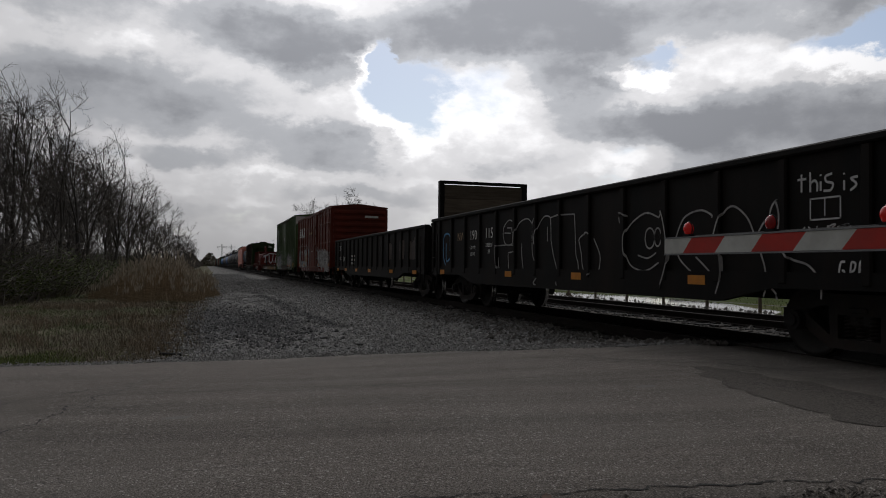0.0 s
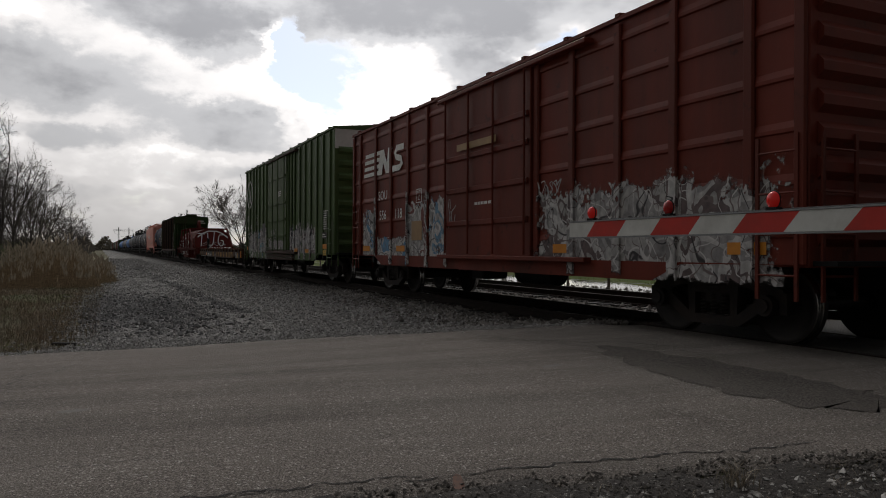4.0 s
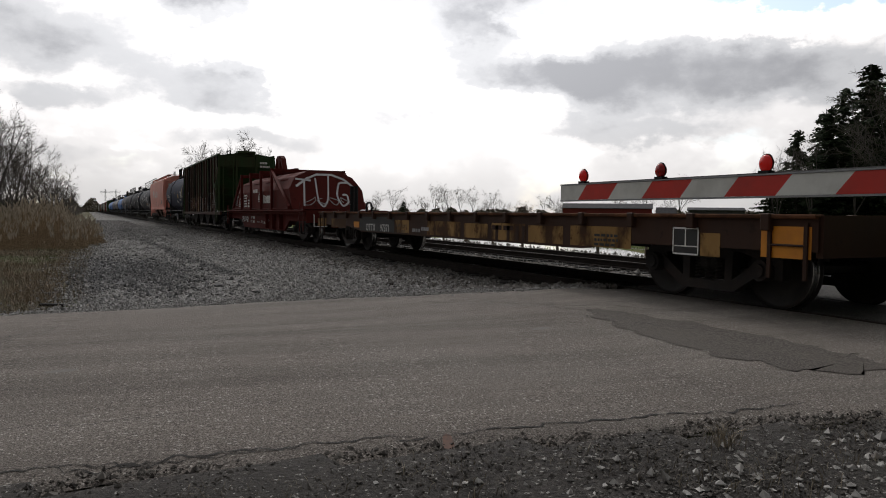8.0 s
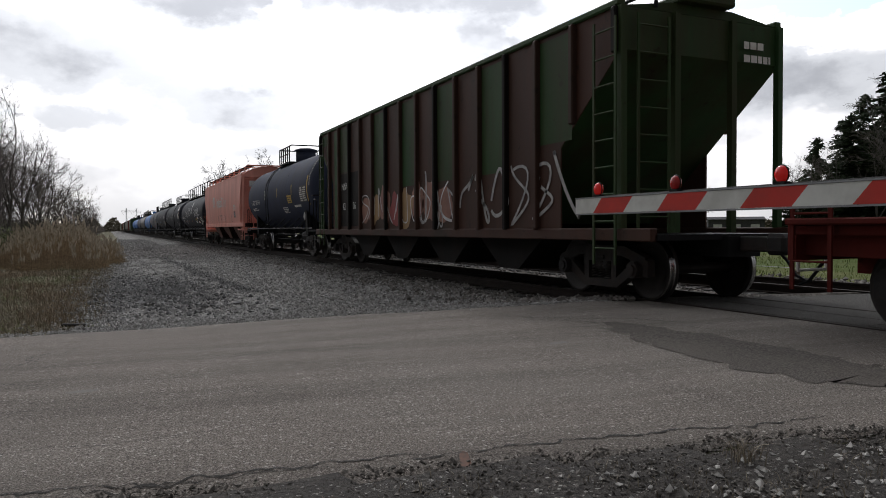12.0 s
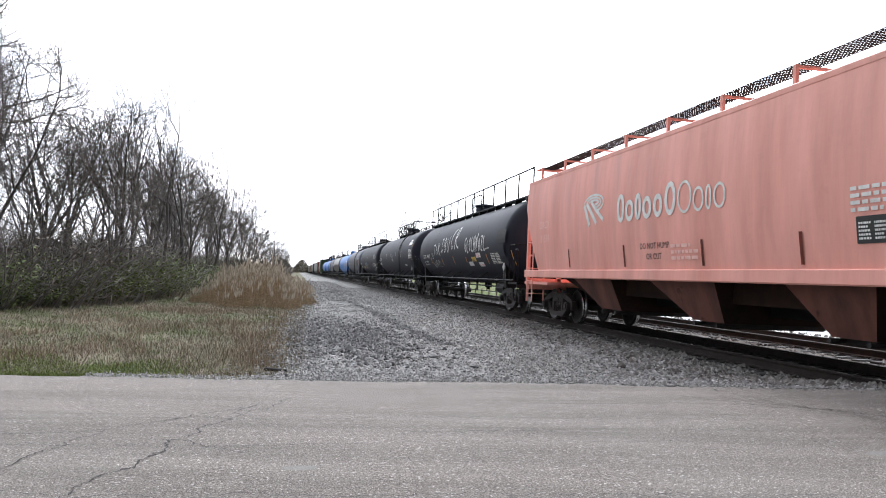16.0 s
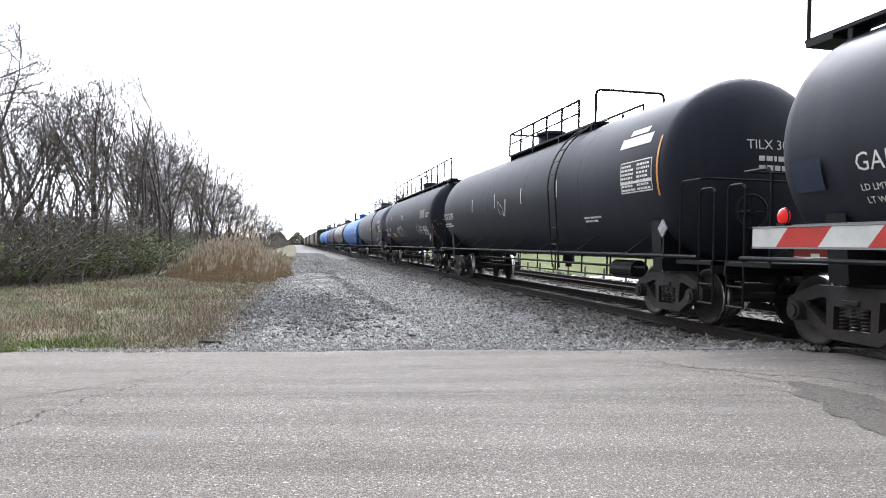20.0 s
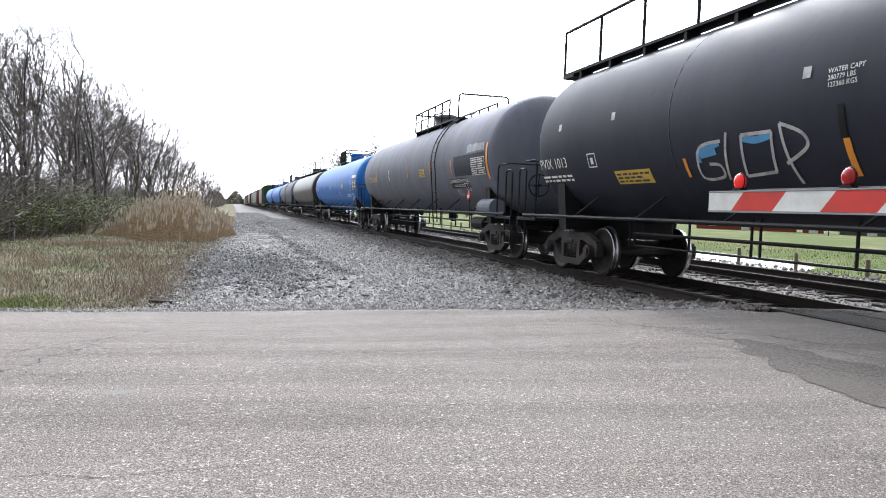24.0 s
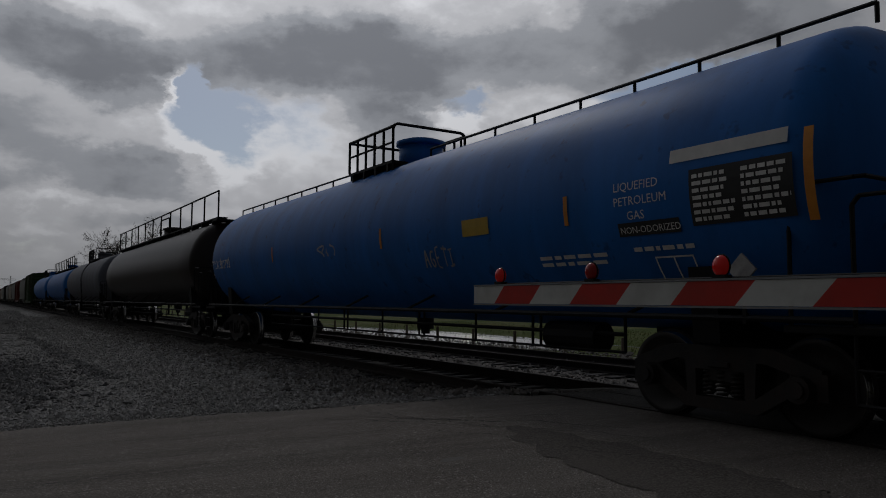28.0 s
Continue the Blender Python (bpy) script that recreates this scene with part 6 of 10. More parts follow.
def gondola(label, s0, s1, zt, mat, posts=14, post_ys=None):
    car, half = new_car("gondola_car", label, "gondola", s0, s1)
    H, w, z0 = half - 0.3, 1.5, 0.95
    for s in (-1, 1):
        bm = bmesh.new()
        box(bm, s * w - 0.02, s * w + 0.02, -H, H, z0, zt)
        part("side_wall", bm, mat, car)
        bm = bmesh.new()
        box(bm, s * w - 0.09, s * w + 0.09, -H - 0.02, H + 0.02, zt, zt + 0.1, 0.02)
        part("top_chord", bm, mat, car)
        bm = bmesh.new()
        prism_x(bm, [(-H, z0 + 0.1), (-H, z0 - 0.08), (-H + 2.6, z0 - 0.1), (-H + 3.6, z0 - 0.3), (H - 3.6, z0 - 0.3), (H - 2.6, z0 - 0.1), (H, z0 - 0.08), (H, z0 + 0.1)], s * w - 0.06, s * w + 0.06)
        part("side_sill", bm, mat, car)
        bm = bmesh.new()
        box(bm, -w, w, s * H - 0.05, s * H + 0.05, z0, zt + (0.05 if s < 0 else 0.0))
        e = part("end_wall", bm, mat, car)
        for i in range(4):
            bm = bmesh.new()
            z = z0 + 0.3 + 0.38 * i
            box(bm, -w + 0.1, w - 0.1, s * H + s * 0.05 - 0.04, s * H + s * 0.05 + 0.04, z - 0.06, z + 0.06, 0.02)
            part("end_rib", bm, mat, e)
        ladder(car, mat, -w - 0.07, s * (H - 0.3), z0 - 0.4, 1.5, 0.45)

    def post():
        b = bmesh.new()
        box(b, -0.075, 0.0, -0.07, 0.07, z0 - 0.05, zt, 0.02)
        return finish("side_post", b, mat)
    for y in post_ys or [-H + 0.12 + (2 * H - 0.24) * i / posts for i in range(posts + 1)]:
        for s in (-1, 1):
            part("side_post", shared(("gpost", zt, mat.name), post), None, car, m=pose(s * w, y, 0, 0, 0, 0 if s < 0 else 180))
    bm = bmesh.new()
    box(bm, -w, w, -H, H, z0 - 0.02, z0 + 0.05)
    part("floor", bm, mat, car)
    bm = bmesh.new()
    box(bm, -0.3, 0.3, -half + 0.3, half - 0.3, 0.66, 0.93)
    part("centre_sill", bm, M_BLACK, car)
    return car, half, H


def flat_car(label, s0, s1):
    car, half = new_car("flat_car", label, "flatcar", s0, s1)
    H, w = half - 0.25, 1.42
    bm = bmesh.new()
    box(bm, -w, w, -H, H, 1.0, 1.06)
    part("deck", bm, M_WOOD, car, "worn timber deck")
    for s in (-1, 1):
        bm = bmesh.new()
        prism_x(bm, [(-H, 1.08), (-H, 0.72), (-H + 2.8, 0.7), (-H + 4.0, 0.58), (H - 4.0, 0.58), (H - 2.8, 0.7), (H, 0.72), (H, 1.08)], s * w - 0.03, s * w + 0.03)
        sill = part("side_sill", bm, M_FLAT, car, "brown side sill with worn yellow paint")
        bm = bmesh.new()
        box(bm, s * w - 0.08, s * w + 0.06, -H, H, 1.06, 1.11, 0.012)
        part("top_flange", bm, M_RUST, car, "rusty top flange")
        def pocket():
            b = bmesh.new()
            box(b, -0.09, 0.0, -0.06, 0.06, 0.93, 1.12, 0.012)
            return finish("stake_pocket", b, M_FLAT)
        for i in range(16):
            y = -H + 0.6 + (2 * H - 1.2) * i / 15
            part("stake_pocket", shared("pocket", pocket), None, car, m=pose(s * (w + 0.02), y, 0, 0, 0, 0 if s < 0 else 180))
        bm = bmesh.new()
        box(bm, -w, w, s * H - 0.04, s * H + 0.04, 0.66, 1.1)
        part("end_sill", bm, M_FLAT, car)
        ladder(car, M_FLAT, -w - 0.05, s * (H - 0.35), 0.42, 0.6, 0.45)
    r = random.Random(9)
    # repainted and worn fields on the sill
    mid = 81.95
    X = -w - 0.034
    for a, b, z0, z1, mt, lb in ((91.05, 90.1, 0.66, 0.9, M_YELLOW_WORN, "worn yellow paint"), (89.6, 88.2, 0.64, 0.9, M_YELLOW_WORN, "worn yellow paint"), (87.5, 87.05, 0.68, 0.84, M_ORANGE, "orange panel"), (87.0, 84.5, 0.61, 0.98, M_LETTER_K, "black repainted panel"),
                                 (84.47, 83.6, 0.62, 0.92, M_YELLOW_WORN, "yellow panel"), (82.6, 81.0, 0.62, 0.92, M_YELLOW_WORN, "worn yellow paint"), (80.85, 79.9, 0.62, 0.9, M_YELLOW_WORN, "worn yellow paint"), (79.75, 78.6, 0.62, 0.92, M_YELLOW_WORN, "worn yellow paint"),
                                 (78.5, 77.5, 0.62, 0.9, M_YELLOW_WORN, "worn yellow paint"), (77.3, 75.9, 0.62, 0.92, M_YELLOW_WORN, "worn yellow paint"), (74.64, 74.33, 0.6, 0.88, M_YELLOW_WORN, "worn yellow paint"), (73.75, 73.12, 0.64, 0.98, M_ORANGE, "orange and yellow panel")):
        rects(car, "worn_paint", [(0, 0, a - b, z1 - z0)], on_side(X, a - mid, z0), mt, lb)
    rects(car, "data_panel", [(0, 0, 0.44, 0.34)], on_side(X - 0.004, 75.1 - mid, 0.6), M_LETTER_K, "black data panel with white frame")
    for q in ((0, 0, 0.44, 0.02), (0, 0.32, 0.44, 0.34), (0, 0, 0.02, 0.34), (0.42, 0, 0.44, 0.34), (0.21, 0.1, 0.23, 0.34), (0, 0.1, 0.44, 0.115)):
        rects(car, "frame_line", [q], on_side(X - 0.008, 75.1 - mid, 0.6), M_LETTER)
    letter(car, "OTTX", 0.26, on_side(X - 0.005, 86.5 - mid, 0.62), M_LETTER, "reporting_mark")
    letter(car, "97371", 0.26, on_side(X - 0.005, 85.45 - mid, 0.62), M_LETTER, "reporting_mark")
    letter(car, "LD LMT 155100", 0.11, on_side(X - 0.005, 84.43 - mid, 0.75), M_LETTER_K)
    letter(car, "LT WT 64900", 0.11, on_side(X - 0.005, 84.43 - mid, 0.61), M_LETTER_K)
    lines_block(car, on_side(X - 0.005, 83.4 - mid, 0.66), 0.5, 0.14, 1, M_GRAF_PALE, 4)
    lines_block(car, on_side(X - 0.005, 82.9 - mid, 0.7), 0.4, 0.14, 1, M_GRAF_PALE, 6)
    rects(car, "wordmark", [(0, 0, 0.1, 0.28), (-0.12, 0.2, 0.22, 0.28), (0.4, 0, 0.5, 0.28), (0.28, 0.2, 0.62, 0.28), (0.7, 0, 0.8, 0.28), (0.9, 0, 1.0, 0.28)], on_side(X - 0.005, 79.6 - mid, 0.6), M_FLAT)
    lines_block(car, on_side(X - 0.005, 76.7 - mid, 0.64), 0.6, 0.2, 3, M_LETTER_K, 8)
    hoop(car, -w, 86.16 - mid, 86.57 - mid, 1.1, 0.25, M_BLACK)
    for i in range(3):
        bm = bmesh.new()
        tube(bm, (-1.2, -H + 3.2 + 0.36 * i, 1.06), (-1.2, -H + 3.2 + 0.36 * i, 1.85), 0.06, 10)
        # two stubs stand beside the far end of the deck
        if i < 2:
            part("stake", bm, M_BLACK, car, "short black stake", m=pose(0, 6.1 - (-H + 3.2), 0))
        else:
            bm.free()
    bm = bmesh.new()
    box(bm, -0.35, 0.35, -H, H, 0.6, 1.0)
    for i in range(14):
        y = -H + 0.9 + (2 * H - 1.8) * i / 13
        box(bm, -w + 0.04, w - 0.04, y - 0.06, y + 0.06, 0.82, 1.0)
    part("underframe", bm, M_BLACK, car)
    return car, half, H


GUARD = (-2.6, -0.6, 1.55, 3.7)


def coil_car(label, s0, s1):
    car, half = new_car("coil_car", label, "coil car", s0, s1)
    H, w = half - 0.3, 1.45
    for s in (-1, 1):
        bm = bmesh.new()
        prism_x(bm, [(-H, 1.1), (-H, 0.78), (-H + 2.9, 0.74), (-H + 3.6, 0.36), (H - 3.6, 0.36), (H - 2.9, 0.74), (H, 0.78), (H, 1.1)], s * (w - 0.17) - 0.03, s * (w - 0.17) + 0.03)
        part("side_sill", bm, M_COIL, car, "deep dark red side sill")
        bm = bmesh.new()
        box(bm, s * (w - 0.06) - 0.18, s * (w - 0.06) + 0.18, -H, H, 1.1, 1.17, 0.015)
        part("deck_edge", bm, M_COIL, car)
        for i in range(3):
            y = -H + 3.9 + (2 * H - 7.8) * i / 6
            bm = bmesh.new()
            prism_x(bm, [(y - 0.04, 0.4), (y + 0.04, 0.4), (y + 0.04, 1.1), (y - 0.04, 1.1)], s * (w - 0.07) - 0.07, s * (w - 0.07) + 0.07)
            part("sill_rib", bm, M_COIL, car)
        bm = bmesh.new()
        box(bm, -w, w, s * H - 0.05, s * H + 0.05, 0.72, 1.17)
        part("end_sill", bm, M_COIL, car)
        ladder(car, M_COIL, -w - 0.08, s * (H - 0.3), 0.42, 1.0, 0.45)
        bm = bmesh.new()
        pipe(bm, [(-w + 0.25, s * H + s * 0.06, 1.0), (-w + 0.25, s * H + s * 0.13, 0.98), (-w + 0.25, s * H + s * 0.13, 0.6), (-w + 0.7, s * H + s * 0.13, 0.6), (-w + 0.7, s * H + s * 0.13, 0.98)], 0.018, 6)
        part("grab_iron", bm, M_WHITE, car, "white grab iron")
    bm = bmesh.new()
    box(bm, -w, w, -H, H, 1.0, 1.09)
    box(bm, -0.4, 0.4, -H, H, 0.55, 1.0)
    part("deck", bm, M_COIL, car)
    # the hood: sloped shoulders, both ends leaning in
    y0, y1 = -5.55, 6.35
    sec = [(-1.42, 1.2), (-1.42, 1.95), (-1.12, 2.42), (-0.6, 2.66), (0.6, 2.66), (1.12, 2.42), (1.42, 1.95), (1.42, 1.2)]
    bm = bmesh.new()
    rows = [[bm.verts.new((x, y0 + 0.58 * (z - 1.2), z)) for x, z in sec], [bm.verts.new((x, y1 - 0.95 * (z - 1.2), z)) for x, z in sec]]
    for i in range(len(sec) - 1):
        bm.faces.new((rows[0][i], rows[0][i + 1], rows[1][i + 1], rows[1][i]))
    bm.faces.new(rows[0])
    bm.faces.new(rows[-1][::-1])
    bmesh.ops.recalc_face_normals(bm, faces=bm.faces[:])
    hood = part("hood", bm, M_COIL, car, "dark red sheet-metal cover")
    bm = bmesh.new()
    pipe(bm, [(-1.46, y0, 1.21), (-1.46, y1, 1.21)], 0.035, 6)
    part("hood_skirt", bm, M_COIL, hood)
    for y in (-3.4, -0.8, 1.7, 4.1):
        bm = bmesh.new()
        pipe(bm, [(-1.2, y - 0.6, 2.33), (-1.2, y + 0.6, 2.33)], 0.02, 5)
        part("hood_seam", bm, M_COIL, hood)
    # guard frame: posts, beams across the cover and one beam along it, braced at both ends
    for x in (-1.5, 1.5):
        for a, b in (((5.9, 1.3), (3.7, 2.72)), ((-2.6, 2.72), (-5.45, 1.25))):
            bm = bmesh.new()
            prism_x(bm, [(a[0], a[1] - 0.06), (b[0], b[1] - 0.06), (b[0], b[1] + 0.06), (a[0], a[1] + 0.06)], x - 0.05, x + 0.05)
            part("guard_brace", bm, M_COIL, car, "dark red brace of the guard frame")
        for y in GUARD:
            bm = bmesh.new()
            box(bm, x - 0.05, x + 0.05, y - 0.07, y + 0.07, 1.17, 2.82, 0.01)
            part("guard_post", bm, M_COIL, car)
    for y in GUARD:
        bm = bmesh.new()
        box(bm, -1.5, 1.5, y - 0.07, y + 0.07, 2.68, 2.81, 0.01)
        part("cross_beam", bm, M_COIL, car, "dark red beam across the cover")
    bm = bmesh.new()
    box(bm, -0.52, -0.38, GUARD[0] + 0.07, GUARD[-1] - 0.07, 2.72, 2.87, 0.01)
    part("guard_rail", bm, M_COIL, car, "dark red beam along the cover")
    bm = bmesh.new()
    ym = 0.25
    prism_x(bm, [(ym - 0.84, 2.86), (ym - 0.76, 2.86), (ym - 0.4, 3.26), (ym - 0.2, 3.36), (ym + 0.2, 3.36), (ym + 0.4, 3.26), (ym + 0.76, 2.86), (ym + 0.84, 2.86), (ym + 0.46, 3.42), (ym + 0.24, 3.54), (ym - 0.24, 3.54),
                 (ym - 0.46, 3.42)], -0.55, -0.35)
    prism_x(bm, [(ym - 0.08, 2.86), (ym + 0.08, 2.86), (ym + 0.14, 3.4), (ym - 0.14, 3.4)], -0.53, -0.37)
    part("lifting_frame", bm, M_COIL, car, "arched lifting bracket")
    X = -w + 0.17 - 0.036
    letter(car, "CR631428", 0.36, on_side(X, 4.56, 0.62), M_LETTER, "reporting_mark")
    letter(car, "LD LMT", 0.12, on_side(X, 2.5, 0.8), M_LETTER)
    letter(car, "LT WT", 0.12, on_side(X, 2.5, 0.6), M_LETTER)
    lines_block(car, on_side(X, 1.95, 0.58), 0.36, 0.38, 2, M_LETTER, 8)
    letter(car, "NEW 11-9", 0.125, on_side(X, 1.12, 0.58), M_LETTER)
    letter(car, "GBSR", 0.15, on_side(X, 0.3, 0.6), M_LETTER)
    for y0, x, z, s in ((-0.62, X, 0.58, 0.58), (5.25, -1.425, 1.32, 0.9), (0.85, -1.425, 1.5, 0.95)):
        # a wheel-like emblem of open rings above two bars
        for rr in (0.10, 0.16, 0.22):
            stroke(car, [(0.9 * s + rr * 1.2 * s * math.cos(a), 0.18 * s + rr * 1.2 * s * math.sin(a)) for a in [math.pi * (-0.05 + 1.1 * i / 14) for i in range(15)]], 0.04 * s, on_side(x, y0, z), M_LETTER, "emblem")
        rects(car, "emblem", [(0.62 * s, 0.0, 0.9 * s, 0.06 * s), (0.62 * s, 0.1 * s, 1.0 * s, 0.16 * s)], on_side(x, y0, z), M_LETTER)
        rects(car, "wordmark", [(-0.55 * s + 0.14 * i * s, 0, -0.55 * s + (0.14 * i + 0.1) * s, 0.15 * s) for i in range(7)], on_side(x, y0, z if x == X else z + 0.42), M_LETTER)
    rects(car, "wordmark", [(0.0, 0, 0.2, 0.34)] + [(0.27 + 0.155 * i, 0, 0.27 + 0.155 * i + 0.11, 0.3) for i in range(9)], on_side(-1.425, -0.75, 1.45), M_LETTER)
    lines_block(car, on_side(-1.425, 3.5, 1.3), 0.8, 0.62, 5, M_LETTER, 12)
    lines_block(car, on_side(-1.425, 2.5, 1.3), 0.6, 0.4, 3, M_LETTER, 13)
    slope = lambda u, v: (-1.2 + u, -5.55 + 0.58 * (v + 0.1) - 0.014, 1.3 + v)
    tag(car, "TUG", slope, 2.3, 0.95, 0.06, M_GRAF_BRIGHT, 33)
    stroke(car, [(0.05, 0.75), (0.5, 1.05), (0.9, 1.22), (1.5, 1.22), (1.95, 1.05), (2.35, 0.7)], 0.08, slope, M_GRAF_BRIGHT)
    scribble(car, lambda u, v: slope(u + 0.3, v + 0.05), 1.8, 0.3, 4, M_GRAF_GREY, 36, 0.03)
    tag(car, "SEK", on_side(-1.428, 5.8, 1.4), 0.8, 0.4, 0.04, M_GRAF_BRIGHT, 35)
    return car, half, H


def open_hopper(label, s0, s1):
    car, half = new_car("hopper_car", label, "hopper car", s0, s1)
    w, z0, zt = 1.52, 1.05, 4.2
    B = half - 1.0          # the body's length is shorter than the frame
    for s in (-1, 1):
        bm = bmesh.new()
        prism_x(bm, [(-B + 1.5, z0), (-B + 1.5, 2.35), (-B, 3.6), (-B, zt), (B, zt), (B, 3.75), (B - 1.35, 2.6), (B - 1.35, z0)], s * w - 0.015, s * w + 0.015)
        part("side_wall", bm, M_HOP_BROWN, car, "rust-brown and dark green side sheets")
        bm = bmesh.new()
        box(bm, s * w - 0.07, s * w + 0.07, -B - 0.02, B + 0.02, zt, zt + 0.1, 0.02)
        part("top_chord", bm, M_HOP_GREEN, car)
        bm = bmesh.new()
        box(bm, s * w - 0.06, s * w + 0.06, -half + 0.3, half - 0.3, z0 - 0.16, z0 + 0.02, 0.015)
        part("side_sill", bm, M_HOP_BROWN, car)
    n = 16
    for i in range(n):
        y = -B + 0.06 + (2 * B - 0.12) * i / (n - 1)
        zb = z0 if -B + 1.5 < y < B - 1.0 else 2.35 + (abs(y) - (B - 1.5)) / 1.5 * 1.25
        for s in (-1, 1):
            bm = bmesh.new()
            box(bm, -0.11, 0.0, -0.055, 0.055, zb, zt, 0.02)
            part("side_post", bm, M_HOP_BROWN if i % 3 else M_GOND, car, m=pose(s * w, y, 0, 0, 0, 0 if s < 0 else 180))
    def bay(i):
        return B - 0.06 - (2 * B - 0.12) * (i + 0.5) / (n - 1)
    for i, u0, v0, v1 in ((0, -0.44, 2.75, 3.08), (0, 0.1, 2.35, 2.75), (1, -0.1, 0.06, 3.08), (2, -0.46, 1.75, 3.08), (5, -0.46, 0.9, 3.08), (7, -0.46, 1.05, 3.08), (9, -0.46, 1.05, 3.08), (11, -0.46, 1.05, 3.08), (13, -0.46, 1.4, 3.08)):
        rects(car, "repaint_panel", [(u0, v0, 0.46, v1)], on_side(-w - 0.019, bay(i), z0), M_HOP_GREEN, "green repainted panel")
    for i in (2, 3):
        rects(car, "repaint_panel", [(-0.46, 0.1, 0.46, 1.7)], on_side(-w - 0.021, bay(i), z0), M_GOND, "black repainted patch")
    for s in (-1, 1):
        # sloped end sheet, end posts and platform
        bm = bmesh.new()
        prism_x(bm, [(s * B, zt), (s * B, 3.6), (s * (B - 2.9), 1.15), (s * (B - 2.95), 1.2), (s * (B - 0.05), 3.65), (s * (B - 0.05), zt)], -w, w)
        part("slope_sheet", bm, M_HOP_GREEN, car, "dark green sloped end")
        for x in (-w, -0.55, 0.55, w):
            bm = bmesh.new()
            box(bm, x - 0.05, x + 0.05, s * (B + 0.02) - 0.05, s * (B + 0.02) + 0.05, 1.0, zt)
            part("end_post", bm, M_HOP_GREEN, car)
        bm = bmesh.new()
        box(bm, -1.5, 1.5, min(s * (half - 2.6), s * (half - 0.3)), max(s * (half - 2.6), s * (half - 0.3)), 0.9, 0.98)
        part("end_platform", bm, M_BLACK, car)
        ladder(car, M_HOP_GREEN, -w - 0.1, s * (B - 0.25), 0.55, 3.5, 0.5)
        ladder(car, M_HOP_GREEN, -w + 0.5, s * (B + 0.1), 1.0, 3.1, 0.55, False)
    # roof with hatches
    bm = bmesh.new()
    prism_y(bm, [(-w, zt + 0.02), (-0.6, zt + 0.16), (0.6, zt + 0.16), (w, zt + 0.02)], -B + 0.04, B - 0.04)
    part("roof", bm, M_HOP_GREEN, car)
    bm = bmesh.new()
    box(bm, -0.5, 0.5, -B - 0.15, -B + 0.5, zt + 0.16, zt + 0.3, 0.03)
    part("hatch", bm, M_HOP_GREEN, car)
    railing(car, [(-0.9, -B, zt + 0.3), (-0.9, -B + 0.9, zt + 0.3)], [(-0.9, -B, zt + 0.05), (-0.9, -B + 0.9, zt + 0.05)], 0.25, M_BLACK)
    for yc in (-4.2, -1.4, 1.4, 4.2):
        bm = bmesh.new()
        prism_x(bm, [(yc - 1.4, z0), (yc + 1.4, z0), (yc + 0.35, 0.32), (yc - 0.35, 0.32)], -1.2, 1.2)
        part("discharge_bay", bm, M_GOND, car)
    bm = bmesh.new()
    box(bm, -0.3, 0.3, -half + 0.2, half - 0.2, 0.66, 0.95)
    part("centre_sill", bm, M_BLACK, car)
    X = -w - 0.026
    letter(car, "NNW", 0.3, on_side(X, 5.62, 2.26), M_LETTER, "reporting_mark")
    letter(car, "42", 0.3, on_side(X, 5.52, 1.66), M_LETTER, "reporting_mark")
    letter(car, "06", 0.3, on_side(X, 4.5, 1.66), M_LETTER, "reporting_mark")
    blobs(car, on_side(X, 3.6, 1.12), 6.0, 1.0, 8, [M_GRAF_TAN, M_GRAF_ROSE, M_GRAF_ROSE, M_GRAF_TAN, M_GRAF_RED], 71)
    scribble(car, on_side(X - 0.004, -0.5, 1.1), 6.5, 1.2, 9, M_GRAF_GREY, 77, 0.06)
    lines_block(car, on_end(-B - 0.06, 0.75, 3.6), 0.6, 0.4, 2, M_LETTER, 5)
    return car, half, B


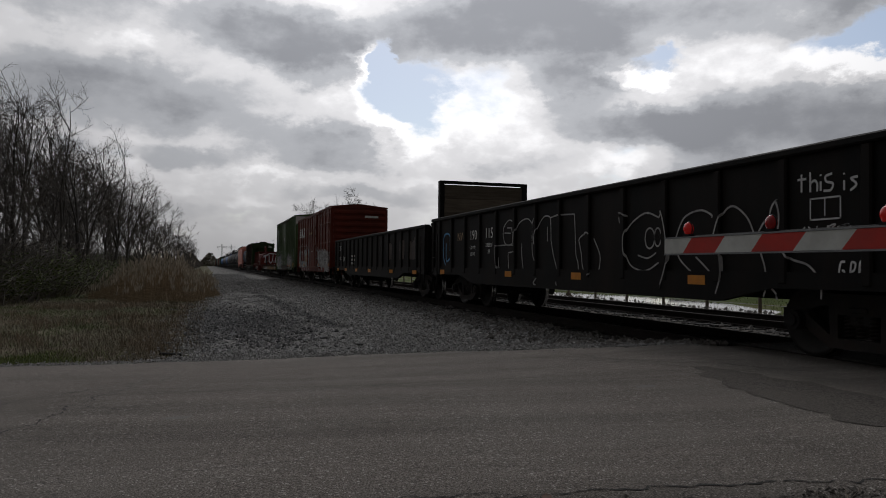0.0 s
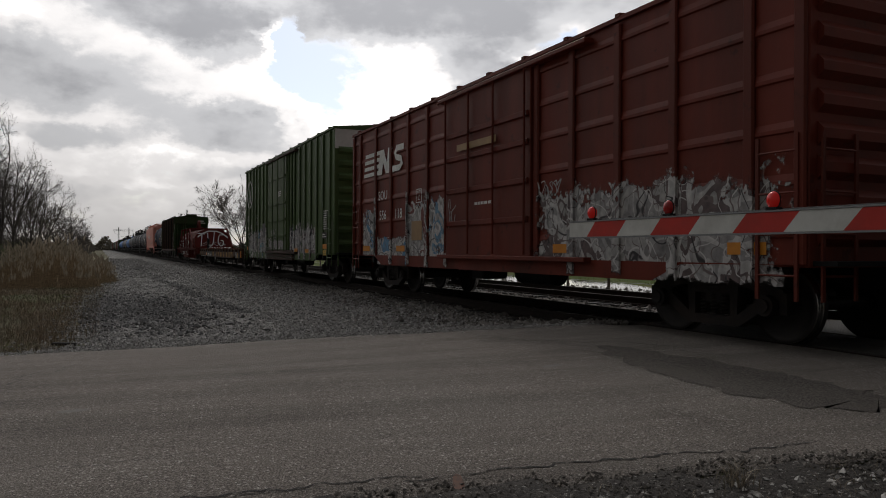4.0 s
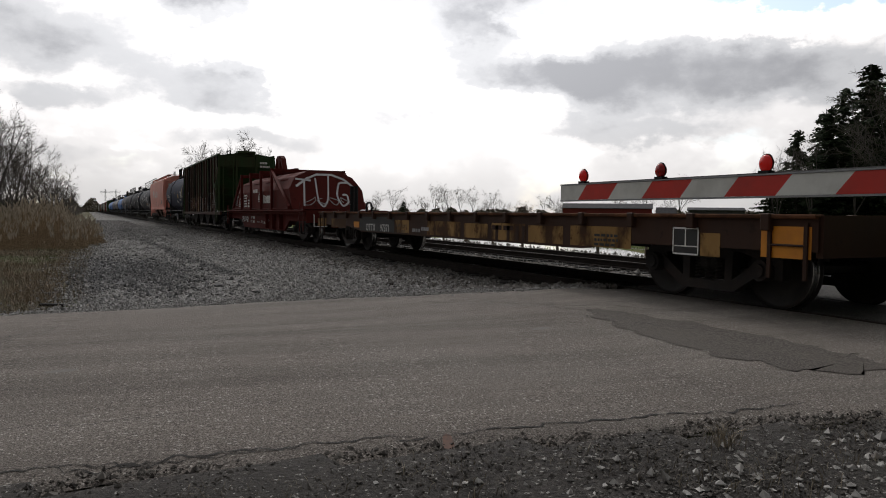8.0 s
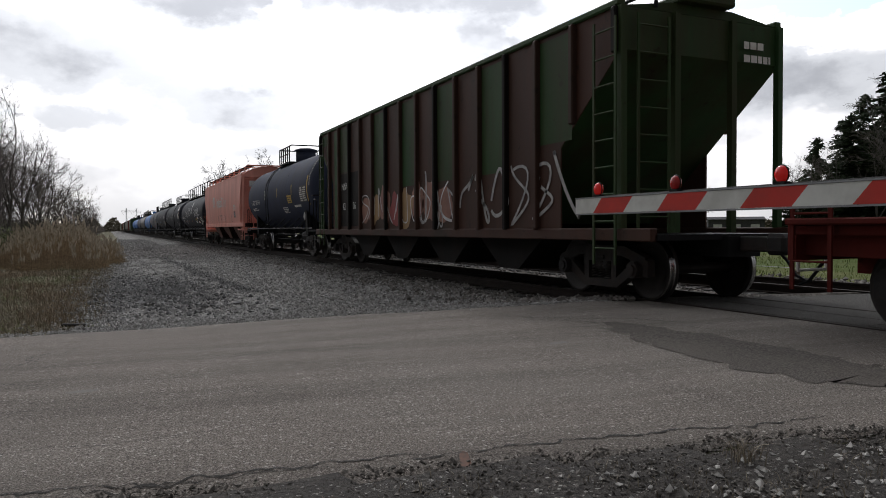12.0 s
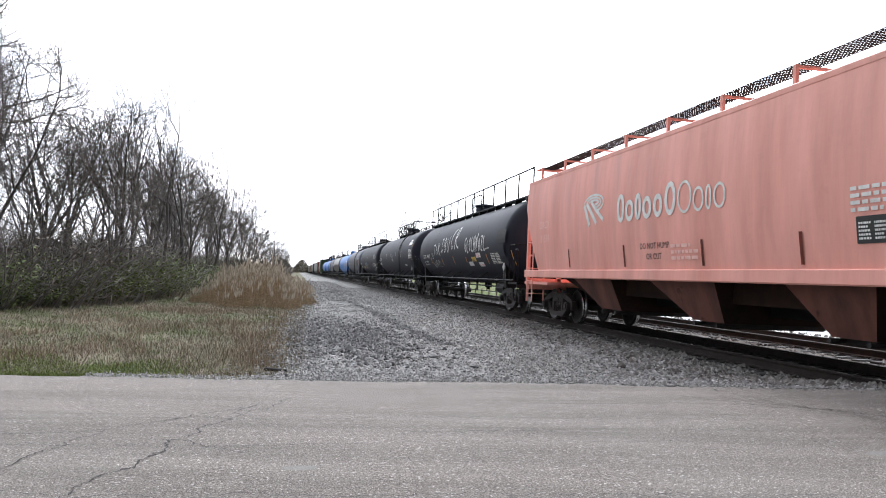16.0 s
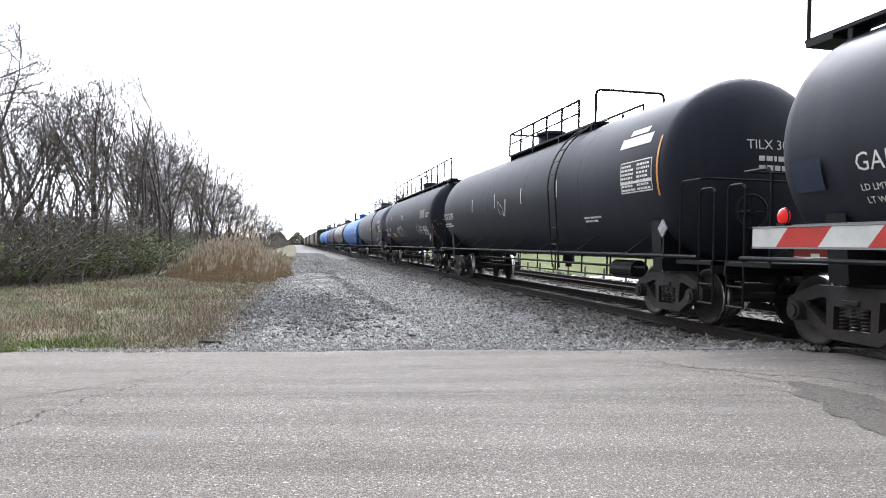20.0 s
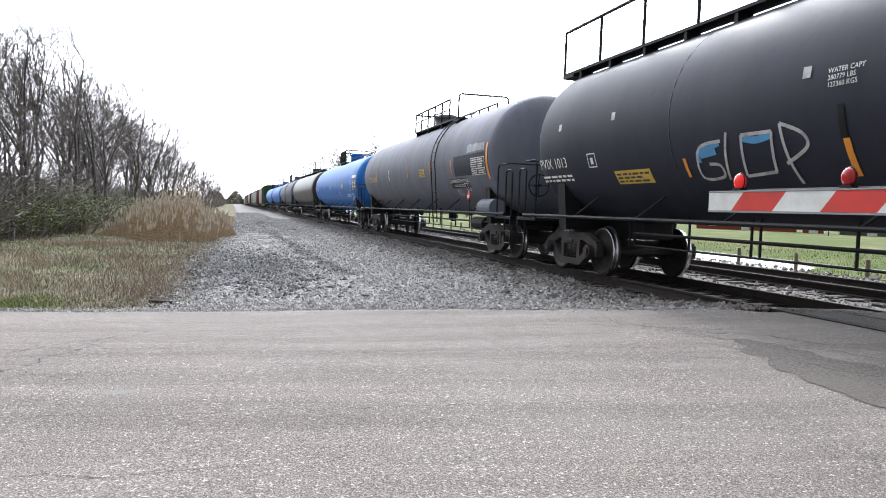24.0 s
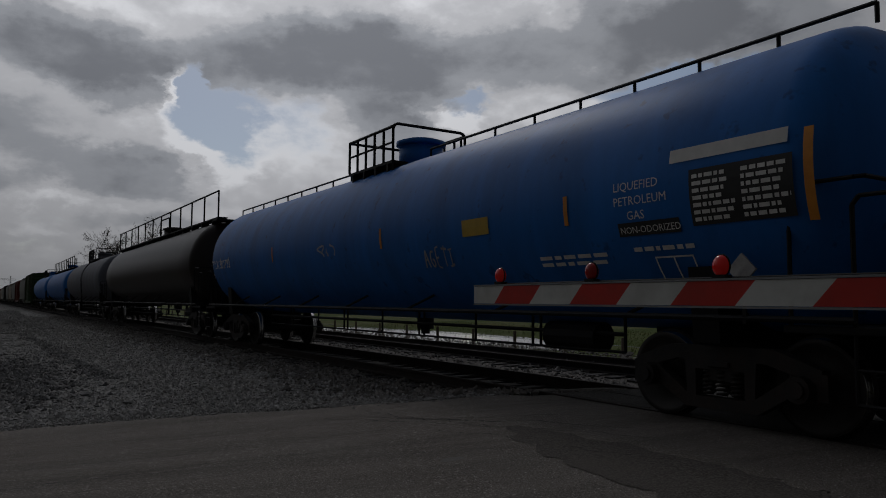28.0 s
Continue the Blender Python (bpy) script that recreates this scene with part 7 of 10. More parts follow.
def covered_hopper(label, s0, s1, mat, logo=True, turn=True):
    car, half = new_car("covered_hopper", label, "hopper car", s0, s1, turn=turn)
    zt, zs = 4.0, 1.42
    B = half - 0.6
    # curved side: a shallow bulge from sill to eave
    side = [(-1.61 + 0.052 * (zs + (zt - zs) * i / 14 - 2.95) ** 2, zs + (zt - zs) * i / 14) for i in range(15)]
    sec = side + [(-0.95, zt + 0.36), (-0.5, zt + 0.48), (0, zt + 0.5), (0.5, zt + 0.48), (0.95, zt + 0.36)] + [(-x, z) for x, z in side[::-1]]
    bm = bmesh.new()
    rows = []
    for y, lo in ((-B, 1), (-B + 0.001, 1), (B - 0.001, 1), (B, 1)):
        rows.append([bm.verts.new((x, y, z)) for x, z in sec])
    for a, b in zip(rows, rows[1:]):
        for i in range(len(sec)):
            j = (i + 1) % len(sec)
            bm.faces.new((a[i], a[j], b[j], b[i]))
    bm.faces.new(rows[0])
    bm.faces.new(rows[-1][::-1])
    # the ends slope in below
    for v in bm.verts:
        if v.co.z < 3.3:
            k = (3.3 - v.co.z) / (3.3 - zs)
            v.co.y -= math.copysign(0.95 * k, v.co.y)
    bmesh.ops.recalc_face_normals(bm, faces=bm.faces[:])
    part("body", bm, mat, car, "curved salmon-orange side sheets" if logo else "")
    for s in (-1, 1):
        bm = bmesh.new()
        box(bm, s * 1.5 - 0.06, s * 1.5 + 0.06, -B - 0.03, B + 0.03, zt - 0.02, zt + 0.1, 0.02)
        part("eave_rail", bm, mat, car)
        bm = bmesh.new()
        box(bm, s * 1.48 - 0.06, s * 1.48 + 0.06, -half + 0.35, half - 0.35, zs - 0.2, zs + 0.02, 0.02)
        part("side_sill", bm, mat, car)
        # ends
        ye = s * (half - 0.55)
        bm = bmesh.new()
        for x in (-1.48, 1.48):
            box(bm, x - 0.05, x + 0.05, ye - 0.05, ye + 0.05, 1.0, zt)
        for x in (-0.5, 0.5):
            box(bm, x - 0.06, x + 0.06, ye - 0.05, ye + 0.05, 1.0, zt - 0.2)
        box(bm, -1.5, 1.5, ye - 0.06, ye + 0.06, zt - 0.08, zt + 0.02)
        prism_x(bm, [(ye, zt), (ye, zt - 0.55), (s * B, zt - 0.1), (s * B, zt)], -1.5, -1.44)
        part("end_frame", bm, mat, car)
        ladder(car, mat, -1.52, ye - s * 0.3, 0.5, zt - 0.55, 0.5)
        ladder(car, mat, -1.2, ye + s * 0.06, 0.5, zt - 0.55, 0.5, False)
        bm = bmesh.new()
        box(bm, -1.5, 1.5, min(s * (half - 2.4), s * (half - 0.3)), max(s * (half - 2.4), s * (half - 0.3)), 1.02, 1.1)
        box(bm, -1.45, 1.45, ye - 0.05, ye + 0.05, 0.86, 1.2)
        part("end_platform", bm, mat, car)
    # running board of open grating with its stanchions
    for x in (-0.95, 0.95):
        z = zt + 0.51
        bm = bmesh.new()
        xb = math.copysign(1.06, x)
        for i in range(9):
            box(bm, xb - 0.2 + 0.05 * i - 0.004, xb - 0.2 + 0.05 * i + 0.004, -B + 0.1, B - 0.1, z - 0.016, z)
        n = 190 if logo else 60
        for i in range(n):
            y = -B + 0.12 + (2 * B - 0.24) * i / (n - 1)
            box(bm, xb - 0.21, xb + 0.21, y - 0.006, y + 0.006, z - 0.014, z - 0.002)
        part("running_board", bm, M_GRATE, car, "dark grating walkway on the roof")
        s = math.copysign(1, x)
        bm = bmesh.new()
        box(bm, -1.25, 1.25, s * (B - 0.02) - 0.28, s * (B - 0.02) + 0.28, z + 0.012, z + 0.05, 0.01)
        part("end_board", bm, mat, car, "cross walkway over the end")
        def bracket():
            b = bmesh.new()
            box(b, -0.03, 0.03, -0.035, 0.035, -0.49, -0.02)
            box(b, -0.03, 0.63, -0.03, 0.03, -0.07, -0.03)
            return finish("walkway_bracket", b, mat)
        for i in range(9):
            y = -B + 0.4 + (2 * B - 0.8) * i / 8
            part("walkway_bracket", shared(("hopper_bracket", mat.name), bracket), None, car, m=pose(x * 1.35, y, z, 0, 0, 0 if x < 0 else 180))
    for i in range(5):
        y = -B + 1.6 + (2 * B - 3.2) * i / 4
        part("hatch", shared(("hatch", mat.name), lambda: finish("hatch", tube(bmesh.new(), (0, 0, 0.3), (0, 0, 0.5), 0.35, 18), mat)), None, car, m=pose(0, y, zt))
    for t0, t1, l0, l1 in ((4.71, 2.29, 3.3, 2.2), (0.57, -1.97, -0.9, -1.9), (-3.73, -5.6, -4.5, -5.3)):
        # a bay leans in from the sill to a narrow outlet, steeper on one side
        yc = (l0 + l1) / 2
        bm = bmesh.new()
        top = [bm.verts.new((x, y, zs - 0.1)) for x, y in ((-1.42, t1), (1.42, t1), (1.42, t0), (-1.42, t0))]
        low = [bm.verts.new((x, y, 0.52)) for x, y in ((-1.12, l1), (1.12, l1), (1.12, l0), (-1.12, l0))]
        bm.faces.new(low[::-1])
        for i in (1, 3):
            j = (i + 1) % 4
            bm.faces.new((top[i], top[j], low[j], low[i]))
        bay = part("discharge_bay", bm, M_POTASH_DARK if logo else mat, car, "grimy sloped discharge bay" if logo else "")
        # on the salmon car the under-slopes have their shade painted on as black
        for a, b in ((t0, l0), (t1, l1)):
            bm = bmesh.new()
            bm.faces.new([bm.verts.new(q) for q in ((-1.42, a, zs - 0.1), (1.42, a, zs - 0.1), (1.12, b, 0.52), (-1.12, b, 0.52))])
            bmesh.ops.recalc_face_normals(bm, faces=bm.faces[:])
            part("slope_sheet", bm, M_SHADE_BLACK if logo else mat, bay, "sloping sheet with its shade painted black" if logo else "")
        bm = bmesh.new()
        box(bm, -0.95, 0.95, yc - 0.4, yc + 0.4, 0.42, 0.53, 0.02)
        for y in (yc - 0.36, yc + 0.36):
            tube(bm, (-1.2, y, 0.47), (-0.8, y, 0.47), 0.04, 8)
        part("gate", bm, M_STEEL_DARK, car, "steel discharge gate")
    bm = bmesh.new()
    box(bm, -0.25, 0.25, -half + 0.2, half - 0.2, 0.66, 0.95)
    part("centre_sill", bm, M_BLACK, car)
    # added sheet that darkens the shaded space between the bays by its colour
    bm = bmesh.new()
    prism_x(bm, [(-B + 0.95, zs), (-5.2, 0.86), (4.6, 0.86), (B - 0.95, zs)], -1.0, 1.0)
    part("underframe_sheet", bm, M_SHADE_BLACK if logo else mat, car)
    if logo:
        sx = lambda v: -1.61 - 0.012 + 0.052 * (v - 2.95) ** 2
        to = lambda y0, z0: (lambda u, v: (sx(z0 + v), y0 - u, z0 + v))
        # emblem of curved bands with three spreading legs
        for line, wd in (([(0.0, 0.5), (0.05, 0.45), (0.33, 0.0)], 0.12), ([(0.14, 0.54), (0.4, 0.34), (0.74, 0.03)], 0.11), ([(0.44, 0.55), (0.75, 0.33), (1.13, 0.09)], 0.1)):
            stroke(car, line, wd, to(3.42, 2.49), M_LETTER, "emblem")
        for rx, ry, cy in ((0.56, 0.2, 0.51), (0.42, 0.125, 0.52), (0.28, 0.055, 0.525)):
            stroke(car, [(0.57 + rx * math.cos(a), cy + ry * math.sin(a)) for a in [-1.3 + 4.3 * i / 24 for i in range(25)]], 0.05, to(3.42, 2.49), M_LETTER, "emblem")
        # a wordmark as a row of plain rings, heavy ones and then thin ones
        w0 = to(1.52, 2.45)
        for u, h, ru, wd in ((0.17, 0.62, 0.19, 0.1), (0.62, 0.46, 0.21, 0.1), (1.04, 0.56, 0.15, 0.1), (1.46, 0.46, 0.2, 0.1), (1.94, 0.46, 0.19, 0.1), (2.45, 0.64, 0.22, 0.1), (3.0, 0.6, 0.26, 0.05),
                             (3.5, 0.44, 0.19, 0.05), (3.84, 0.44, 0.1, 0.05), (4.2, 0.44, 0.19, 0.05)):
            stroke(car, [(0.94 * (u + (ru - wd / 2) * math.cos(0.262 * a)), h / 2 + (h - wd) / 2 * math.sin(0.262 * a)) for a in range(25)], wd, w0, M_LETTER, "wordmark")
        letter(car, "GACX", 0.3, to(6.76, 2.6), M_LETTER_FADED, "reporting_mark")
        letter(car, "31564", 0.3, to(6.69, 2.22), M_LETTER_FADED, "reporting_mark")
        lines_block(car, to(-0.75, 1.62), 0.95, 0.34, 3, M_LETTER_FADED, 19)
        letter(car, "DO NOT HUMP", 0.17, to(0.5, 1.85), M_LETTER_K)
        letter(car, "OR CUT", 0.17, to(0.25, 1.64), M_LETTER_K)
        for y in (4.55, 1.3, -1.8, -4.35):
            rects(car, "rib_mark", [(0, 0, 0.07, 0.46)], to(y, 1.5), M_BOXRED, "short rib")
        rects(car, "data_panel", [(0, 0, 0.52, 0.34)], to(-B + 2.62, 1.75), M_LETTER_K, "small dark panel")
        for k in range(2):
            lines_block(car, nearer(to(-B + 2.58 - 0.26 * k, 1.8), 0.004), 0.2, 0.24, 5, M_LETTER, 3 + k, "panel_print")
        lines_block(car, to(-B + 2.7, 2.15), 0.9, 0.36, 4, M_LETTER, 9)
    rects(car, "white_panel", [(0, 0, 0.4, 0.32)], on_end(-half + 0.44, -1.15, zt - 0.62), M_WHITE, "small white panel")
    return car, half, B


# ---------------------------------------------------------------- train: the consist, in order
def panel_on(c, mid, r, zc, s0, s1, z0, z1, seed, pale=False):
    """A data panel of small print in columns, between s0 and s1 along the train."""
    h0 = r * math.asin(max(-0.98, min(0.98, (z0 - zc) / r)))
    h = r * math.asin(max(-0.98, min(0.98, (z1 - zc) / r))) - h0
    rects(c, "data_panel", [(0, 0, s0 - s1, h)], on_tank(r, zc, s0 - mid, h0), M_GRAF_GREY if pale else M_LETTER_K, "data panel of small print")
    for k in range(2):
        lines_block(c, on_tank(r + 0.005, zc, s0 - mid - 0.04 - 0.5 * k * (s0 - s1), h0 + 0.04), (s0 - s1) * 0.44, h - 0.06, 7, M_LETTER_K if pale else M_LETTER, seed + k, "panel_print")


def tab_on(c, mid, r, zc, s, z0, z1, mat, w=0.07, name="safety_tab", label="yellow-orange stripe"):
    h0 = r * math.asin(max(-0.98, min(0.98, (z0 - zc) / r)))
    rects(c, name, [(0, 0, w, r * math.asin(max(-0.98, min(0.98, (z1 - zc) / r))) - h0)], on_tank(r + 0.002, zc, s - mid, h0), mat, label)


def consist():
    # black gondola with sprayed lettering
    ys = [-8.23, -7.1, -5.92, -4.73, -3.53, -2.37, -1.2] + [-0.06 + 1.1 * k for k in range(8)] + [8.23]
    c, half, H = gondola("black steel gondola with white sprayed lettering", 3.3, 20.6, 2.42, M_GOND, post_ys=ys)
    X = -1.535

    def wall(u, v):
        """On the side sheet, and over the posts where a line crosses one."""
        return (-1.582 if min(abs(-u - y) for y in ys) < 0.09 else X, -u, v)
    letter(c, "NW", 0.31, on_side(X, 6.06, 1.79), M_GRAF_TAN, "reporting_mark")
    letter(c, "190", 0.36, on_side(X, 5.08, 1.78), M_LETTER, "reporting_mark")
    letter(c, "115", 0.36, on_side(X, 3.97, 1.79), M_LETTER, "reporting_mark")
    letter(c, "LD LMT", 0.12, on_side(X, 5.05, 1.54), M_LETTER)
    letter(c, "LT WT", 0.12, on_side(X, 5.03, 1.37), M_LETTER)
    letter(c, "208300", 0.15, on_side(X, 3.93, 1.57), M_LETTER)
    letter(c, "77", 0.15, on_side(X, 3.78, 1.4), M_LETTER)
    # large sprayed loops in thin white line
    def ring(y, z, ry, rz, a0, a1):
        return [(y + ry * math.cos(a0 + (a1 - a0) * i / 8), z + rz * math.sin(a0 + (a1 - a0) * i / 8)) for i in range(9)]
    bubble = ([(2.19, 2.11), (2.48, 2.15), (2.75, 2.01), (2.8, 1.83), (2.71, 1.65), (2.51, 1.58), (2.27, 1.61)], [(2.72, 1.87), (2.37, 1.85)],
              [(2.57, 1.98), (2.28, 1.96), (2.16, 1.86), (2.14, 1.61)], [(2.11, 1.57), (2.61, 1.59), (3.22, 1.58)], [(3.23, 1.56), (3.23, 1.42), (3.16, 1.09), (3.05, 0.91)],
              [(3.09, 1.3), (3.05, 1.06), (2.84, 0.95), (2.48, 0.93)], [(2.5, 1.39), (2.47, 1.07), (2.38, 0.81)], [(2.48, 1.41), (2.1, 1.43)])
    arches = ([(2.13, 1.61), (2.09, 1.86), (1.87, 2.06), (1.49, 2.13), (1.24, 2.02), (1.12, 1.78), (1.11, 1.63)], [(1.16, 1.91), (1.05, 2.11)],
              [(1.03, 1.57), (1.0, 1.83), (0.68, 2.1), (0.4, 2.11), (0.33, 1.98), (0.31, 1.61)], [(0.48, 1.9), (0.47, 1.61)], [(0.34, 2.08), (0.01, 2.11), (-0.67, 2.09)], [(-0.67, 2.09), (-0.71, 1.59)],
              [(1.74, 1.6), (1.74, 1.35), (1.68, 1.11), (1.6, 0.76)], [(1.11, 1.6), (1.09, 1.37), (1.0, 1.22)], [(0.3, 1.6), (0.21, 1.34), (0.07, 1.04), (0.19, 0.76)], [(0.13, 0.92), (-0.03, 0.73)], [(0.91, 0.87), (1.04, 0.74), (0.81, 0.71)],
              [(-0.71, 1.58), (-0.73, 1.33), (-0.82, 1.14), (-0.8, 0.89), (-0.64, 0.73)])
    face = ([(-0.83, 1.58), (-0.93, 1.66), (-1.18, 1.72), (-1.27, 1.69)], [(-0.85, 1.57), (-0.94, 1.33), (-0.97, 1.15), (-1.04, 1.0)], [(-1.4, 1.6), (-1.6, 1.33), (-1.61, 1.15), (-1.56, 1.01)], [(-1.22, 0.95), (-1.36, 1.0)],
            [(-2.33, 1.83), (-2.29, 2.0), (-2.5, 1.93)], [(-3.37, 1.86), (-2.99, 1.95), (-2.5, 1.73), (-2.42, 1.41), (-2.59, 1.13), (-3.0, 1.04), (-3.37, 1.17)], ring(-3.13, 1.55, 0.13, 0.16, 0.0, 6.28),
            ring(-3.34, 1.56, 0.09, 0.14, 0.0, 6.28), [(-2.8, 1.29), (-3.07, 1.24), (-3.3, 1.32)], [(-3.37, 1.86), (-3.47, 1.94), (-3.59, 1.59), (-3.62, 1.21), (-3.42, 0.75)])
    waves = ([(-3.8, 1.54), (-4.0, 1.82), (-4.38, 1.9), (-4.68, 1.78)], [(-4.68, 1.51), (-4.8, 1.78), (-5.02, 1.91), (-5.29, 1.75), (-5.44, 1.49)], [(-5.49, 1.54), (-5.59, 1.66), (-5.7, 1.72)],
             [(-5.68, 1.58), (-5.71, 1.82), (-5.82, 1.92), (-5.89, 1.74), (-5.87, 1.53)], [(-3.8, 1.5), (-3.87, 1.25), (-4.07, 1.09), (-4.26, 0.97), (-4.38, 0.81)], [(-4.26, 1.25), (-4.44, 1.13), (-4.6, 1.01)],
             [(-4.68, 1.5), (-4.8, 1.28), (-4.82, 0.98), (-4.74, 0.75)], [(-5.44, 1.48), (-5.59, 1.16), (-5.66, 0.92), (-5.87, 0.72)], [(-5.66, 0.92), (-5.58, 0.74)], [(-5.87, 1.5), (-6.0, 1.23), (-6.3, 1.13), (-6.47, 0.94), (-6.48, 0.75)])
    for pts in bubble + arches + face + waves:
        stroke(c, [(-y, z) for y, z in flow(pts, 8)], 0.027, wall, M_GRAF_GREY)
    tag(c, "GRE", on_side(X, -6.72, 0.97), 0.4, 0.21, 0.026, M_GRAF_BRIGHT, 12)
    scribble(c, on_side(X, -6.2, 1.5), 0.75, 0.09, 6, M_GRAF_BRIGHT, 28, 0.02)
    for pts in ([(7.1, 1.12), (7.3, 1.4), (7.27, 1.92), (6.9, 2.02), (6.64, 1.85), (6.66, 1.5)], [(7.05, 1.75), (7.02, 1.25), (6.72, 1.3)]):
        stroke(c, [(-y, z) for y, z in flow(pts, 8)], 0.055, wall, M_GRAF_BLUE)
    # two sprayed words, each letter a few hand-drawn strokes
    for pts in ([(-6.2, 2.19), (-6.2, 1.98)], [(-6.14, 2.13), (-6.27, 2.13)], [(-6.33, 2.2), (-6.33, 1.97)], [(-6.33, 2.07), (-6.39, 2.1), (-6.43, 2.06), (-6.43, 1.97)], [(-6.48, 2.08), (-6.48, 1.97)], [(-6.48, 2.14), (-6.48, 2.16)],
                [(-6.64, 2.15), (-6.55, 2.13), (-6.56, 2.07), (-6.65, 2.04), (-6.62, 1.97), (-6.52, 1.97)], [(-6.8, 2.06), (-6.8, 1.95)], [(-6.8, 2.12), (-6.8, 2.14)], [(-6.98, 2.08), (-6.89, 2.07), (-6.96, 2.0), (-6.88, 1.94)]):
        stroke(c, [(-y, z) for y, z in flow(pts, 4)], 0.028, wall, M_GRAF_BRIGHT, "sprayed_letter_stroke")
    for q in ((0, 0, 0.44, 0.02), (0, 0.24, 0.44, 0.26), (0, 0, 0.02, 0.26), (0.42, 0, 0.44, 0.26), (0.21, 0.05, 0.225, 0.26)):
        rects(c, "sprayed_frame", [q], on_side(X, -6.32, 1.64), M_GRAF_BRIGHT)
    for y in (7.5, 2.62, -0.6, -4.12):
        rects(c, "reflector", [(0, 0, 0.38, 0.13)], on_side(-1.566, y, 0.86), M_ORANGE, "orange reflector")
    # timber bulkhead standing in the gondola's far end
    for z in range(6):
        bm = bmesh.new()
        box(bm, -1.36, 1.36, H - 0.28, H - 0.2, 1.05 + 0.42 * z, 1.05 + 0.42 * z + 0.418, 0.01)
        part("bulkhead_plank", bm, M_WOOD, c, "grey weathered timber bulkhead plank")
    for x in (-1.36, 1.36):
        bm = bmesh.new()
        box(bm, x - 0.07, x + 0.07, H - 0.36, H - 0.14, 1.0, 3.62, 0.01)
        part("bulkhead_post", bm, M_GOND, c)
    bm = bmesh.new()
    box(bm, -1.43, 1.43, H - 0.36, H - 0.14, 3.6, 3.68, 0.01)
    part("bulkhead_cap", bm, M_GOND, c)
    # second gondola
    c, half, H = gondola("rusty black steel gondola, empty", 20.7, 38.1, 2.3, M_GOND, 17)
    letter(c, "NS", 0.34, on_side(X, H - 1.2, 1.85), M_LETTER, "reporting_mark")
    letter(c, "194", 0.34, on_side(X, H - 1.15, 1.3), M_LETTER, "reporting_mark")
    letter(c, "504", 0.34, on_side(X, H - 2.2, 1.3), M_LETTER, "reporting_mark")
    lines_block(c, on_side(X, H - 4.4, 1.15), 0.9, 0.5, 3, M_LETTER, 9)
    for y in (H - 0.4, H - 2.6, H - 5.2, 0.4, -3.4, -6.6):
        rects(c, "reflector", [(0, 0, 0.5, 0.13)], on_side(-1.582, y - 0.35, 0.82), M_ORANGE, "orange reflector")
    for y in (-6.4, -5.0, -3.2):
        worn_patch(c, on_side(X, y, 1.3), 0.75, 0.8, (0.06, 0.035, 0.025), 71 + int(10 * y), "rust_patch", "rusty worn patch on the side sheet")
    # red boxcar
    RED_POSTS = (7.37, 6.8, 5.55, 4.45, 3.33, 2.22, 1.2, -2.3, -3.3, -4.4, -5.5, -6.7, -7.37)
    c, half, H = box_car("oxide-red boxcar with grey graffiti along its lower side", 38.9, 54.4, M_BOXRED, 4.3, M_BOXRED, posts=15, door=(-0.55, 3.3), ribs=6, post_ys=RED_POSTS)
    X = -1.585
    to = on_side(X - 0.006, H - 0.95, 3.02)
    for i in range(4):
        k = 0.04 * i
        part("emblem", mesh_np("emblem", [to(u, v) for u, v in ((0.12 - k, 0.53 - 0.17 * i), (1.28 - k, 0.53 - 0.17 * i), (1.3 - k, 0.63 - 0.17 * i), (0.14 - k, 0.63 - 0.17 * i))], [(0, 1, 2, 3)], M_LETTER), None, c, "white bars")
    for k, quad in enumerate((((1.12, 0), (1.42, 0), (1.58, 0.63), (1.28, 0.63)), ((1.3, 0.63), (1.7, 0), (1.94, 0), (1.56, 0.63)), ((1.72, 0), (2.0, 0), (2.16, 0.63), (1.88, 0.63)))):
        part("emblem", mesh_np("emblem", [nearer(to, 0.002 + 0.002 * k)(u, v) for u, v in quad], [(0, 1, 2, 3)], M_LETTER), None, c, "white slanted shape")
    stroke(c, [(2.9, 0.55), (2.45, 0.56), (2.34, 0.44), (2.42, 0.34), (2.72, 0.28), (2.78, 0.16), (2.64, 0.07), (2.15, 0.07)], 0.15, to, M_LETTER, "emblem")
    letter(c, "SOU", 0.33, on_side(X, 5.36, 2.37), M_LETTER, "reporting_mark")
    letter(c, "556", 0.34, on_side(X, 5.28, 1.86), M_LETTER, "reporting_mark")
    letter(c, "118", 0.34, on_side(X, 4.2, 1.86), M_LETTER, "reporting_mark")
    letter(c, "PLATE", 0.085, on_side(X - 0.008, 2.79, 2.38), M_LETTER)
    letter(c, "C", 0.16, on_side(X - 0.008, 2.72, 2.22), M_LETTER)
    for q in ((0, 0, 0.32, 0.02), (0, 0.3, 0.32, 0.32), (0, 0, 0.02, 0.32), (0.3, 0, 0.32, 0.32)):
        rects(c, "frame_line", [q], on_side(X - 0.008, 2.82, 2.16), M_LETTER)
    letter(c, "LT WT 72500", 0.14, on_side(X, H - 2.3, 1.3), M_LETTER)
    for k, (y0, y1, z0, z1) in enumerate(((6.6, 5.46, 0.92, 2.32), (5.5, 3.25, 0.71, 1.5), (3.42, 2.1, 0.71, 2.42), (2.15, 1.1, 0.71, 2.34), (-2.25, -7.3, 0.71, 2.2))):
        mural(c, y0, y1, z0, z1, 3 + 2 * k, 1.56, RED_POSTS, ((0.09, 0.26, 0.45), (0.12, 0.3, 0.5), (0.2, 0.05, 0.045), (0.14, 0.3, 0.45), None)[k])
